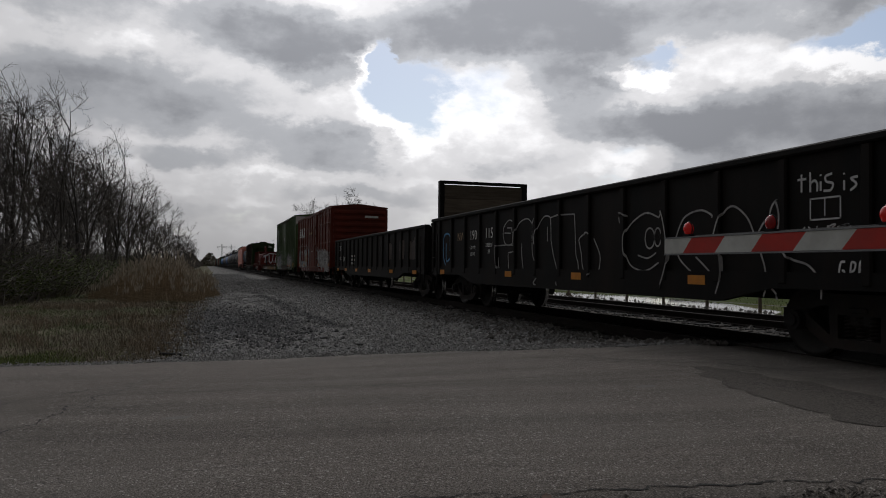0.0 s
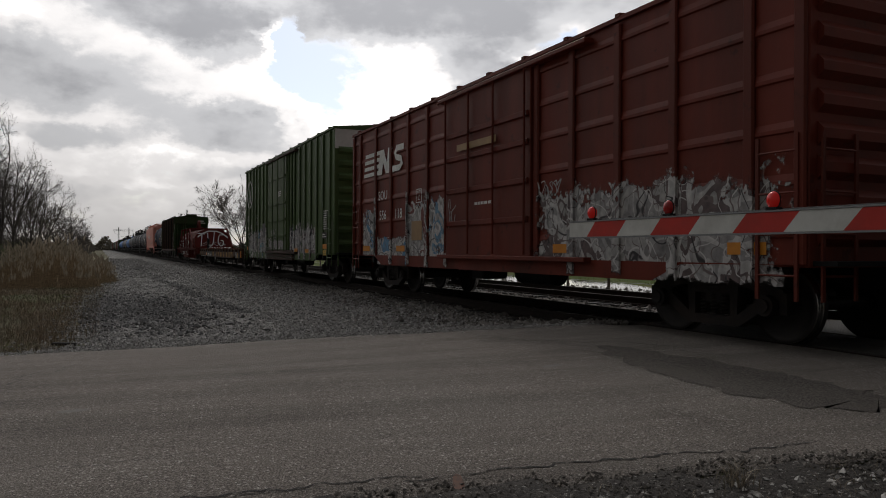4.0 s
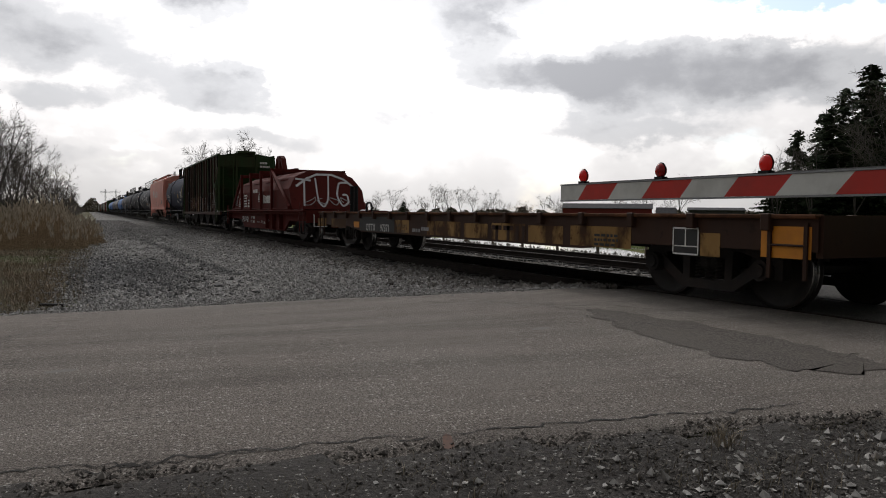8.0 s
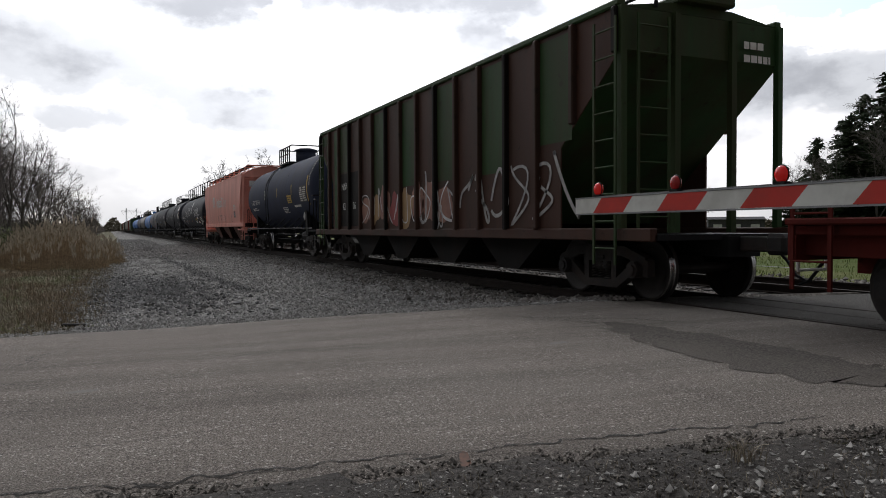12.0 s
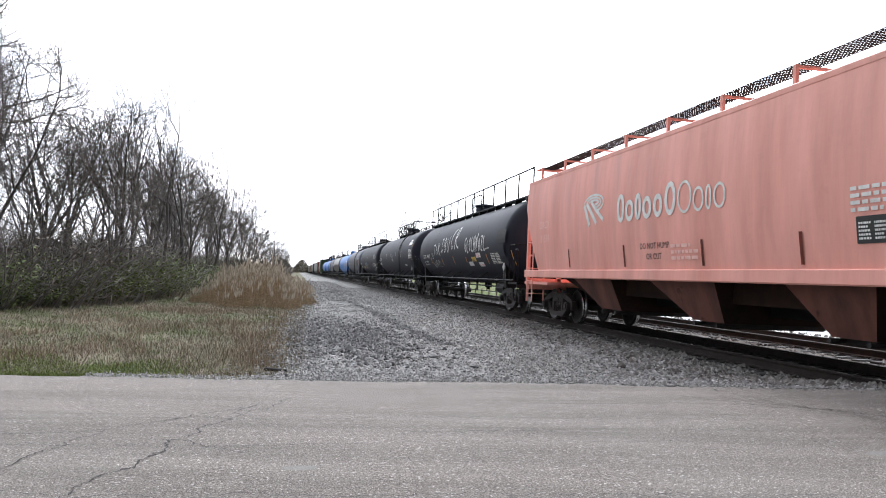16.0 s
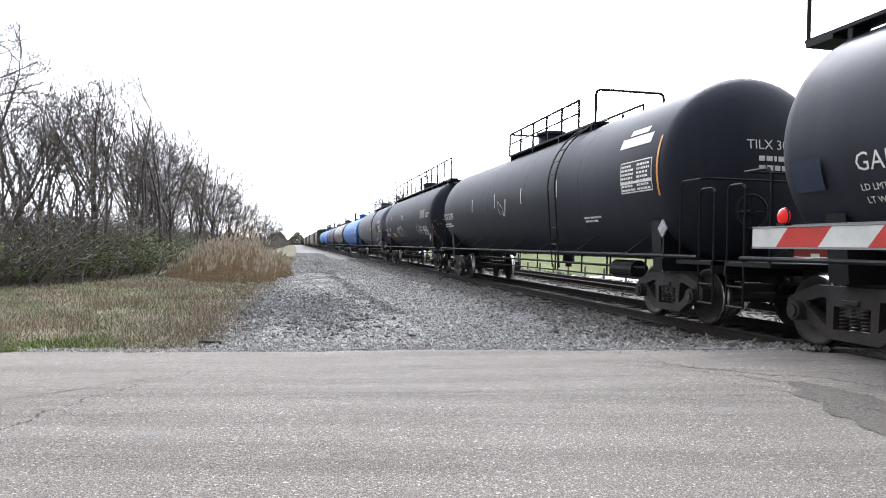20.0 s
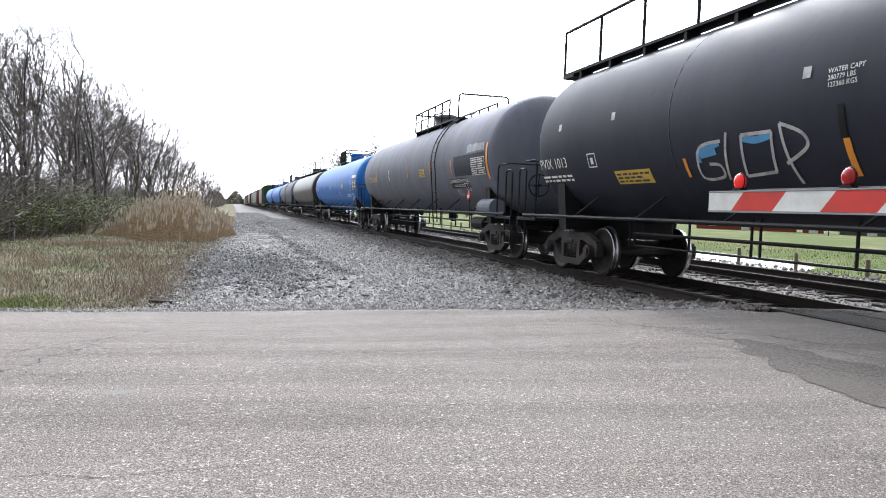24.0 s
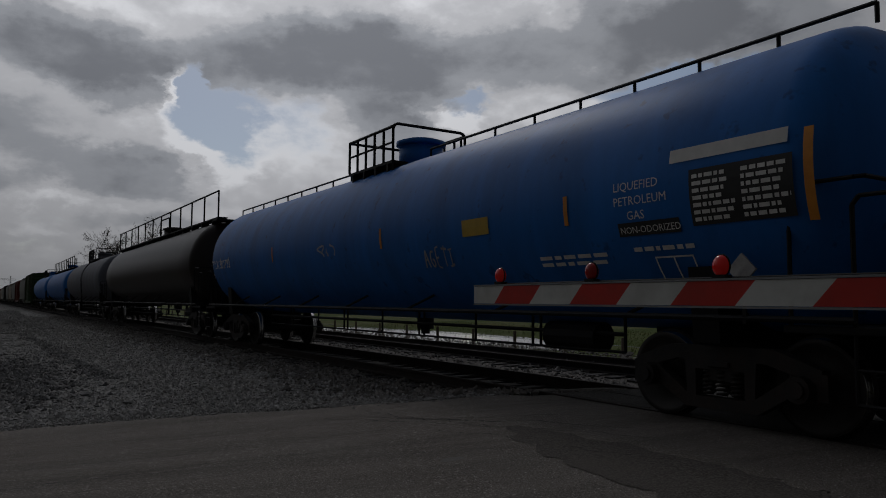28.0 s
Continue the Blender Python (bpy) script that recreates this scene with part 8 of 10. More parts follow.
    for p in (5.55, 3.33):
        mural(c, p + 0.078, p - 0.078, 0.95, 2.6, 31 + int(p), 1.595, (), None, ((3.0, 0.5, PALE_LINE, 0.06),))
    scribble(c, on_side(-1.66, 1.0, 1.55), 0.4, 0.55, 2, M_GRAF_GREY, 41, 0.03)
    scribble(c, on_side(-1.65, -2.42, 1.95), 0.7, 0.28, 6, M_GRAF_GREY, 45, 0.022)
    lines_block(c, on_side(-1.655, -0.2, 1.95), 0.75, 0.1, 1, M_LETTER, 12)
    rects(c, "sign_panel", [(0, 0, 1.6, 0.13)], on_side(-1.695, 0.5, 3.05), M_GRAF_TAN, "faded tan strip across the door")
    rects(c, "spray_fill", [(0, 0, 0.6, 0.44)], on_side(X - 0.014, 3.07, 1.31), M_GRAF_TAN, "tan sprayed field")
    letter(c, "SOK", 0.13, on_side(X - 0.014, H - 6.0, 1.25), M_LETTER)
    for y in (H - 0.9, H - 3.4, -2.8, -6.4):
        rects(c, "reflector", [(0, 0, 0.55, 0.14)], on_side(X - 0.01, y, 1.05), M_ORANGE, "orange reflector")
    rects(c, "small_print", [(0.0, 0, 0.75, 0.12)], on_end(-H - 0.085, 0.3, 3.75), M_LETTER, "small white print")
    # green boxcar
    GREEN_POSTS = (7.24, 6.42, 5.55, 4.86, 4.1, 3.26, 2.56, 1.95, -1.62, -2.13, -2.6, -3.37, -4.12, -4.9, -5.69, -6.45, -7.24)
    c, half, H = box_car("dark green high-cube boxcar with grey graffiti", 55.75, 71.7, M_GREEN, 4.86, M_GREEN, posts=17, door=(0.17, 3.35), end_top=M_WHITE, post_ys=GREEN_POSTS, track_mat=M_FLAT)
    for z in (0.72, 0.84, 1.02):
        bm = bmesh.new()
        box(bm, -1.67, -1.55, -2.6, 2.0, z - 0.045, z + 0.045, 0.01)
        part("door_sill_rail", bm, M_FLAT, c, "rusty dark rail below the door")
    ring = [(0.62 * math.cos(6.2832 * i / 40), 0.62 * math.sin(6.2832 * i / 40)) for i in range(41)]
    stroke(c, ring, 0.1, on_side(X - 0.004, H - 1.25, 3.7), M_LETTER, "emblem")
    for v, wd in ((0.3, 0.22), (0.05, 0.32), (-0.2, 0.42)):
        part("emblem", mesh_np("emblem", [on_side(X - 0.004, H - 1.25, 3.7)(u, q) for u, q in ((-wd, v - 0.22), (0, v + 0.12), (wd, v - 0.22), (wd * 0.8, v - 0.27), (0, v - 0.1), (-wd * 0.8, v - 0.27))], [(0, 5, 4, 1), (1, 4, 3, 2)], M_LETTER), None, c, "white tree-like emblem")
    rects(c, "emblem", [(-0.06, -0.5, 0.06, 0.52)], on_side(X - 0.005, H - 1.25, 3.7), M_LETTER)
    letter(c, "IBT", 0.34, on_side(X, H - 0.6, 2.45), M_LETTER, "reporting_mark")
    letter(c, "189", 0.3, on_side(X, H - 0.6, 1.98), M_LETTER, "reporting_mark")
    letter(c, "10", 0.3, on_side(X, H - 1.45, 2.05), M_LETTER, "reporting_mark")
    letter(c, "LD LMT", 0.1, on_side(X, H - 0.62, 1.78), M_LETTER)
    letter(c, "LT WT", 0.1, on_side(X, H - 0.62, 1.62), M_LETTER)
    letter(c, "213600", 0.13, on_side(X, H - 1.35, 1.8), M_LETTER)
    letter(c, "72400", 0.13, on_side(X, H - 1.4, 1.62), M_LETTER)
    letter(c, "PLATE", 0.09, on_side(X, H - 3.0, 2.5), M_LETTER)
    letter(c, "F", 0.2, on_side(X, H - 3.05, 2.3), M_LETTER)
    for q in ((0, 0, 0.34, 0.02), (0, 0.38, 0.34, 0.4), (0, 0, 0.02, 0.4), (0.32, 0, 0.34, 0.4)):
        rects(c, "frame_line", [q], on_side(X, H - 2.95, 2.24), M_LETTER)
    lines_block(c, on_side(X, 57.2 - 63.725, 1.74), 0.55, 0.64, 9, M_LETTER, 6)
    letter(c, "EXCESS HEIGHT CAR", 0.12, on_end(-H - 0.03, -0.1, 4.35), M_LETTER_K)
    for k, (y0, y1, z0, z1) in enumerate(((6.5, 4.5, 0.67, 2.1), (4.55, 2.25, 0.67, 2.2), (-1.8, -3.7, 0.7, 2.1), (-3.6, -5.7, 0.7, 2.1))):
        mural(c, y0, y1, z0, z1, 14 + 3 * k, 1.56, GREEN_POSTS, ((0.06, 0.16, 0.07), (0.12, 0.3, 0.4), (0.1, 0.12, 0.13), None)[k])
    mural(c, 1.7, -1.3, 1.08, 1.5, 28, 1.64, (), (0.07, 0.1, 0.045))
    rects(c, "dark_patch", [(0, 0, 0.55, 0.62)], on_side(-1.624, 3.15, 1.6), M_GRAF_DARK, "dark repainted patch")
    for a, b, z0, z1, mt, lb in ((57.11, 56.65, 1.11, 1.26, M_ORANGE, "orange reflector panel"), (57.09, 56.7, 0.9, 1.08, M_LETTER_Y, "small yellow sign"), (57.17, 56.66, 1.44, 1.64, M_LETTER_K, "black data panel"), (60.95, 60.45, 1.0, 1.12, M_ORANGE, "orange reflector"), (59.4, 58.88, 0.97, 1.1, M_ORANGE, "orange reflector")):
        rects(c, "sign_panel", [(0, 0, a - b, z1 - z0)], on_side(X - 0.05, a - 63.725, z0), mt, lb)
    letter(c, "THIS CAR", 0.055, on_side(X - 0.053, 57.06 - 63.725, 1.01), M_LETTER_K)
    letter(c, "EXCESS HEIGHT", 0.045, on_side(X - 0.053, 57.07 - 63.725, 0.93), M_LETTER_K)
    lines_block(c, on_side(X - 0.053, 57.12 - 63.725, 1.48), 0.42, 0.14, 2, M_LETTER, 7)
    lines_block(c, on_side(X - 0.095, 63.45 - 63.725, 3.2), 0.5, 0.24, 3, M_LETTER, 9)
    scribble(c, on_side(X - 0.1, 1.1, 1.5), 0.95, 0.42, 6, M_GRAF_GREY, 57, 0.03)
    scribble(c, on_side(X - 0.1, 2.9, 1.0), 2.6, 0.6, 4, M_GRAF_GREY, 58, 0.05)
    for y in (H - 0.4,):
        rects(c, "reflector", [(0, 0, 0.45, 0.16)], on_side(X - 0.012, y, 1.05), M_ORANGE, "orange reflector")
    flat_car("empty brown flatcar with worn yellow paint on its sill", 72.8, 91.1)
    coil_car("dark red coil car with a ribbed steel cover", 92.2, 107.9)
    open_hopper("rust-brown and green hopper car with sprayed lettering", 109.4, 127.3)
    # first black tank
    r, zc, mid = 1.5, 2.6, (127.4 + 141.7) / 2
    c, half, L = tank_car("short dark blue-black tank car with yellow stripes", 127.4, 141.7, M_TANK_NAVY, r, zc, "short", bands=(-2.3, 1.9), dome_h=0.5, platform=(-0.3, 1.7), dome_y=0.1, gap=0.0, ladder_y=0.9, inset=0.15)
    tank_marks(c, half, r, zc, "GATX 219154", 5, code_at=139.9 - mid, panel=False, bars=False)
    tab_on(c, mid, r, zc, 128.6, 1.98, 3.05, M_LETTER_Y, 0.11)
    panel_on(c, mid, r, zc, 129.75, 128.75, 2.1, 2.7, 5)
    rects(c, "notice", [(0, 0, 0.75, 0.32)], on_tank(r, zc, 131.95 - mid, -0.48), M_LETTER_Y, "small yellow notice")
    lines_block(c, on_tank(r + 0.004, zc, 131.9 - mid, -0.44), 0.65, 0.25, 3, M_LETTER_K, 3)
    for s in (131.1, 133.85, 136.6):
        tab_on(c, mid, r, zc, s, 2.42, 2.85, M_LETTER_Y if s < 136 else M_LETTER, 0.06)
    lines_block(c, on_tank(r, zc, 131.0 - mid, -0.68), 1.2, 0.16, 1, M_LETTER, 8)
    lines_block(c, on_tank(r, zc, 133.2 - mid, -0.9), 1.0, 0.3, 4, M_LETTER, 9)
    V = text_uv("GATX 219154", 0.2)
    part("reporting_mark", mesh_np("reporting_mark", [on_tank(r, zc, 128.15 - mid + v, 0.05)(0, u) for u, v in V[0]], V[1], M_LETTER), None, c, "painted lettering")
    letter(c, "GATX 219154", 0.2, on_head(L, r, zc, -0.4, 2.86), M_LETTER, "reporting_mark")
    lines_block(c, on_head(L, r, zc, -0.1, 2.56), 0.8, 0.24, 2, M_LETTER, 4)
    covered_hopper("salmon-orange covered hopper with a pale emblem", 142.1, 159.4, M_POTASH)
    # long black tank with white tags
    c, half, L = tank_car("long black tank car with white sprayed tags", 160.0, 180.4, M_TANK, 1.54, 2.5, "long", bands=(-4.4, 4.4))
    r, zc, mid = 1.54, 2.5, 170.2
    tank_marks(c, half, r, zc, "GAMX", 6, code_at=177.8 - mid, panel=False, bars=False, code_h=-0.42, size=0.29, small=False)
    letter(c, "90015", 0.29, on_tank(r, zc, 176.64 - mid, -0.42), M_LETTER, "reporting_mark", 1.1)
    letter(c, "LD LMT 160200 LB 72650 KG", 0.11, on_tank(r, zc, 177.79 - mid, -0.64), M_LETTER)
    letter(c, "LT WT 102800 LB 46650 KG", 0.11, on_tank(r, zc, 177.76 - mid, -0.79), M_LETTER)
    for q in ((0, 0, 0.25, 0.018), (0, 0.25, 0.25, 0.268), (0, 0, 0.018, 0.268), (0.232, 0, 0.25, 0.268)):
        rects(c, "frame_line", [q], on_tank(r, zc, 175.13 - mid, -0.46), M_LETTER)
    letter(c, "C", 0.13, on_tank(r, zc, 175.05 - mid, -0.42), M_LETTER)
    letter(c, "PLATE", 0.05, on_tank(r, zc, 175.09 - mid, -0.28), M_LETTER)
    tab_on(c, mid, r, zc, 175.6, 2.13, 2.47, M_BLACK, 0.08, "dark_tab", "dark patch")
    tab_on(c, mid, r, zc, 175.58, 1.79, 2.13, M_ORANGE, 0.08)
    rects(c, "patch_panel", [(0, 0, 0.5, 0.38)], on_tank(r + 0.03, zc, 178.78 - mid, -0.6), M_TANK_NAVY, "bare placard board")
    tag(c, "TAK", on_tank(r, zc, 174.6 - mid, -0.28), 1.75, 0.5, 0.055, M_GRAF_BRIGHT, 3)
    tag(c, "IBU", on_tank(r, zc, 172.6 - mid, -0.2), 2.1, 0.72, 0.06, M_GRAF_BRIGHT, 4)
    tag(c, "CR", on_tank(r, zc, 170.3 - mid, -0.15), 1.5, 0.8, 0.065, M_GRAF_BRIGHT, 5)
    tag(c, "GLOLHNAZL", on_tank(r, zc, 167.45 - mid, -0.33), 3.5, 0.55, 0.07, M_GRAF_BRIGHT, 6)
    stroke(c, [(0, 0), (0.8, 0.05)], 0.05, on_tank(r, zc, 164.3 - mid, -0.28), M_GRAF_GREY)
    scribble(c, on_tank(r, zc, 175.4 - mid, -1.0), 2.2, 0.5, 5, M_GRAF_GREY, 62, 0.03)
    for s, z, mt in ((167.3, 1.66, M_GRAF_BRIGHT), (165.72, 1.98, M_WHITE), (165.62, 1.62, M_WHITE), (166.6, 1.84, M_LETTER_Y)):
        rects(c, "notice", [(0, 0, 0.74, 0.19)], on_tank(r, zc, s - mid, (z - 0.01 - zc) * 1.08), mt, "small notice")
    letter(c, "LIQUEFIED", 0.085, on_tank(r + 0.004, zc, 165.66 - mid, (2.07 - zc) * 1.08), M_GATE_RED)
    letter(c, "PETROLEUM GAS", 0.085, on_tank(r + 0.004, zc, 165.66 - mid, (1.99 - zc) * 1.08), M_GATE_RED)
    letter(c, "NON-ODORIZED", 0.1, on_tank(r + 0.004, zc, 165.56 - mid, (1.64 - zc) * 1.08), M_GATE_RED)
    lines_block(c, on_tank(r + 0.004, zc, 166.58 - mid, (1.85 - zc) * 1.08), 0.6, 0.12, 2, M_LETTER_K, 4)
    panel_on(c, mid, r, zc, 163.5, 162.2, 1.66, 2.1, 6)
    rects(c, "patch_panel", [(0, 0, 0.7, 0.44)], on_tank(r + 0.03, zc, 162.2 - mid, -0.6), M_TANK, "bare placard board")
    rects(c, "patch_panel", [(0, 0, 1.1, 0.45)], on_tank(r + 0.004, zc, 162.4 - mid, -0.12), M_BLACK, "darker repainted patch")
    for s, z0, z1 in ((172.75, 1.7, 2.05), (170.1, 1.7, 2.1), (164.1, 1.68, 2.06), (167.6, 1.78, 2.0), (160.75, 1.62, 2.1)):
        tab_on(c, mid, r, zc, s, z0, z1, M_ORANGE, 0.07)
    for s, z0, z1 in ((172.78, 2.05, 2.45), (170.12, 2.1, 2.5)):
        tab_on(c, mid, r, zc, s, z0, z1, M_BLACK, 0.07, "dark_tab", "dark patch")
    letter(c, "GAMX", 0.22, on_head(L, r, zc, -0.4, 2.85), M_LETTER, "reporting_mark")
    lines_block(c, on_head(L, r, zc, -0.2, 2.5), 0.8, 0.3, 2, M_LETTER, 4)
    # black tank with a data panel
    c, half, L = tank_car("black tank car with a white data panel", 180.5, 201.2, M_TANK, 1.56, 2.56, "short", bands=(-5.2, -1.5, 2.2, 5.6), platform=(-4.4, 2.3), dome_y=0.65)
    tank_marks(c, half, 1.56, 2.56, "TILX 30240", 7, panel=False, bars=False)
    letter(c, "TILX 30240", 0.22, on_head(L, 1.56, 2.56, -0.4, 2.84), M_LETTER, "reporting_mark")
    lines_block(c, on_head(L, 1.56, 2.56, -0.2, 2.5), 0.7, 0.3, 2, M_LETTER, 3)
    mid = 190.85
    panel_on(c, mid, 1.56, 2.56, 183.5, 182.3, 2.2, 2.75, 7)
    rects(c, "panel_line", [(0, 0, 1.2, 0.02), (0, 0.54, 1.2, 0.56), (0, 0, 0.02, 0.56), (1.18, 0, 1.2, 0.56), (0, 0.16, 1.2, 0.2)], on_tank(1.566, 2.56, 183.5 - mid, -0.36), M_LETTER, "white ruled lines")
    lines_block(c, on_tank(1.56, 2.56, 185.6 - mid, -0.85), 0.9, 0.16, 2, M_LETTER, 17)
    rects(c, "torn_label", [(0, 0, 1.2, 0.2), (0.25, 0.24, 0.95, 0.36)], on_tank(1.56, 2.56, 183.7 - mid, 0.48), M_WHITE, "torn white label")
    tab_on(c, mid, 1.56, 2.56, 182.15, 2.1, 3.1, M_ORANGE, 0.06)
    for s in (186.9, 189.6, 192.2, 195.0):
        tab_on(c, mid, 1.56, 2.56, s, 2.35, 2.75, M_LETTER, 0.05, label="pale stripe")
    scribble(c, on_tank(1.56, 2.56, 1.0, -0.5), 0.9, 0.5, 2, M_GRAF_GREY, 61, 0.04)
    # black tank with full-length walkway
    c, half, L = tank_car("long black tank car with a full-length walkway", 201.4, 220.5, M_TANK, 1.56, 2.6, "long", bands=(-3.4, 3.4))
    r, zc, mid = 1.56, 2.6, 210.95
    tank_marks(c, half, r, zc, "PVIX 1013", 8, code_at=219.08 - mid, panel=False, bars=False, code_h=-0.57, size=0.29)
    rects(c, "notice", [(0, 0, 1.1, 0.25)], on_tank(r, zc, 216.15 - mid, -0.97), M_LETTER_Y, "small yellow notice")
    lines_block(c, on_tank(r + 0.004, zc, 216.1 - mid, -0.94), 1.0, 0.2, 3, M_LETTER_K, 3)
    skin = on_tank(r, zc, 0, 0)
    for pts in ([(2.3, -0.45), (2.75, -0.54), (2.8, -0.7)], [(1.84, -0.43), (1.6, -0.47), (1.32, -0.43)], [(2.75, -0.6), (2.4, -0.56)]):
        stroke(c, [(-y, h) for y, h in flow(pts)], 0.09, skin, M_GRAF_BLUE)
    for pts in ([(2.26, -0.43), (2.74, -0.5), (2.84, -0.92), (2.4, -0.93), (2.38, -0.76), (2.6, -0.73)], [(2.12, -0.33), (2.22, -0.65), (2.3, -0.98)], [(1.84, -0.39), (1.3, -0.39)], [(1.3, -0.39), (1.39, -0.9)],
                [(1.39, -0.9), (1.94, -0.94)], [(1.94, -0.94), (1.84, -0.39)], [(1.15, -0.31), (1.12, -0.7), (1.06, -1.08)], [(1.15, -0.31), (0.82, -0.45), (0.79, -0.62), (1.17, -0.8)]):
        stroke(c, [(-y, h) for y, h in flow(pts)], 0.045, nearer(skin), M_GRAF_GREY)
    for i, w in enumerate(("WATER CAPY", "280779 LBS", "127360 KGS")):
        letter(c, w, 0.078, on_tank(r, zc, 211.38 - mid, 0.14 - 0.075 * i), M_LETTER)
    tab_on(c, mid, r, zc, 214.12, 1.74, 2.0, M_ORANGE, 0.07)
    tab_on(c, mid, r, zc, 211.22, 1.66, 2.05, M_ORANGE, 0.09)
    tab_on(c, mid, r, zc, 211.24, 2.05, 2.4, M_BLACK, 0.09, "dark_tab", "dark patch")
    for q in ((0, 0, 0.3, 0.02), (0, 0.24, 0.3, 0.26), (0, 0, 0.02, 0.26), (0.28, 0, 0.3, 0.26), (0.1, 0.06, 0.2, 0.18)):
        rects(c, "frame_line", [q], on_tank(r, zc, 216.97 - mid, -0.62), M_LETTER)
    for s in (218.11, 216.06, 211.75):
        rects(c, "notice", [(0, 0, 0.12, 0.13)], on_tank(r, zc, s - mid, 0.14), M_GRAF_GREY, "small pale square")
    for w, s, z, k in (("NON-ODORIZED", 206.07, 2.05, 0.1), ("LIQUEFIED PETROLEUM", 206.23, 1.9, 0.09), ("GAS", 205.85, 1.78, 0.09)):
        letter(c, w, k, on_tank(r, zc, s - mid, r * math.asin((z - zc) / r)), M_LETTER)
    scribble(c, on_tank(r, zc, 207.1 - mid, -1.0), 1.4, 0.6, 5, M_GRAF_PALE, 14, 0.04)
    panel_on(c, mid, r, zc, 205.2, 204.0, 1.68, 2.13, 12)
    worn_patch(c, on_tank(r, zc, 205.6 - mid, -0.14), 1.33, 0.5, (0.2, 0.2, 0.21), 51)
    worn_patch(c, on_tank(r, zc, 204.15 - mid, 0.0), 1.09, 0.13, (0.2, 0.2, 0.21), 53)
    lines_block(c, on_tank(r, zc, 203.9 - mid, -0.1), 0.5, 0.09, 2, M_LETTER, 6)
    tab_on(c, mid, r, zc, 202.6, 1.55, 2.13, M_ORANGE, 0.08)
    letter(c, "PVIX 1013", 0.2, on_head(L, r, zc, -0.4, 2.92), M_LETTER, "reporting_mark")
    lines_block(c, on_head(L, r, zc, -0.2, 2.55), 0.6, 0.32, 3, M_LETTER, 3)
    # grey tank
    c, half, L = tank_car("weathered grey tank car with rust stains", 220.7, 241.5, M_TANK_GREY, 1.54, 2.6, "short", bands=(-4.9, -2.2, 0.6, 3.4, 5.8), platform=(-3.9, 1.7), dome_y=0.2, ladder_y=-4.2)
    mid = 231.1
    tank_marks(c, half, 1.54, 2.6, "UTLX 950806", 9, M_LETTER_Y, code_at=238.75 - mid, panel=False, bars=False, placard=-7.3, small=False)
    rects(c, "dark_patch", [(0, 0, 2.74, 0.56)], on_tank(1.54, 2.6, 225.22 - mid, -0.5), M_TANK, "dark repainted patch")
    rects(c, "dark_patch", [(0, 0, 1.76, 0.3)], on_tank(1.542, 2.6, 225.88 - mid, -0.86), M_TANK, "dark repainted patch")
    panel_on(c, mid, 1.546, 2.6, 223.62, 222.52, 2.09, 2.54, 9)
    for q in ((0, 0, 1.1, 0.016), (0, 0.44, 1.1, 0.456), (0, 0, 0.016, 0.456), (1.084, 0, 1.1, 0.456), (0.54, 0, 0.552, 0.456)):
        rects(c, "panel_line", [q], on_tank(1.554, 2.6, 223.62 - mid, -0.52), M_LETTER)
    worn_patch(c, on_tank(1.545, 2.6, 224.08 - mid, 0.1), 1.6, 0.27, (0.4, 0.41, 0.42), 57, "torn_label", "torn faded white label")
    letter(c, "LIQUEFIED PETROLEUM GAS", 0.135, on_tank(1.549, 2.6, 225.84 - mid, -0.68), M_LETTER)
    letter(c, "NON-ODORIZED", 0.12, on_tank(1.549, 2.6, 225.5 - mid, -0.82), M_LETTER)
    for q in ((0, 0, 0.38, 0.02), (0, 0.22, 0.38, 0.24), (0, 0, 0.02, 0.24), (0.36, 0, 0.38, 0.24), (0.18, 0.05, 0.2, 0.24)):
        rects(c, "frame_line", [q], on_tank(1.549, 2.6, 224.57 - mid, -0.95), M_LETTER)
    rects(c, "notice", [(0, 0, 0.74, 0.26)], on_tank(1.545, 2.6, 229.3 - mid, -0.39), M_LETTER_Y, "yellow emergency notice")
    lines_block(c, on_tank(1.549, 2.6, 229.25 - mid, -0.36), 0.64, 0.21, 4, M_LETTER_K, 5)
    tab_on(c, mid, 1.545, 2.6, 222.42, 1.97, 2.87, M_ORANGE, 0.13)
    tab_on(c, mid, 1.545, 2.6, 225.52, 2.18, 2.6, M_ORANGE, 0.08)
    tab_on(c, mid, 1.54, 2.6, 236.95, 2.3, 2.66, M_ORANGE, 0.08)
    for s in (228.06, 231.17, 234.41):
        tab_on(c, mid, 1.54, 2.6, s - 0.2, 2.25, 2.66, M_LETTER_K, 0.08, "dark_tab", "black stripe")
        tab_on(c, mid, 1.54, 2.6, s - 0.1, 2.25, 2.66, M_ORANGE if s < 233 else M_LETTER, 0.09)
    scribble(c, on_tank(1.54, 2.6, 225.6 - mid, -1.1), 0.5, 0.2, 3, M_GRAF_GREY, 33, 0.03)
    lines_block(c, on_head(L, 1.54, 2.6, -0.1, 2.6), 0.7, 0.24, 3, M_LETTER_Y, 23)
    letter(c, "UTLX 950806", 0.2, on_head(L, 1.54, 2.6, -0.44, 2.92), M_LETTER_Y, "reporting_mark")
    bm = bmesh.new()
    tube(bm, (-1.25, -8.9, 1.24), (-1.25, -7.9, 1.24), 0.23, 18)
    part("air_reservoir", bm, M_TANK_GREY, c, "grey horizontal cylinder at the end")
    # bright blue tank
    c, half, L = tank_car("bright blue tank car with white stencils", 241.7, 262.3, M_TANK_BLUE, 1.54, 2.45, "short", dome_mat=M_TANK_BLUE, platform=(-0.75, 1.2), dome_y=-0.4, rail_along=True, gap=0.0, side_ladder=False, inset=0.4)
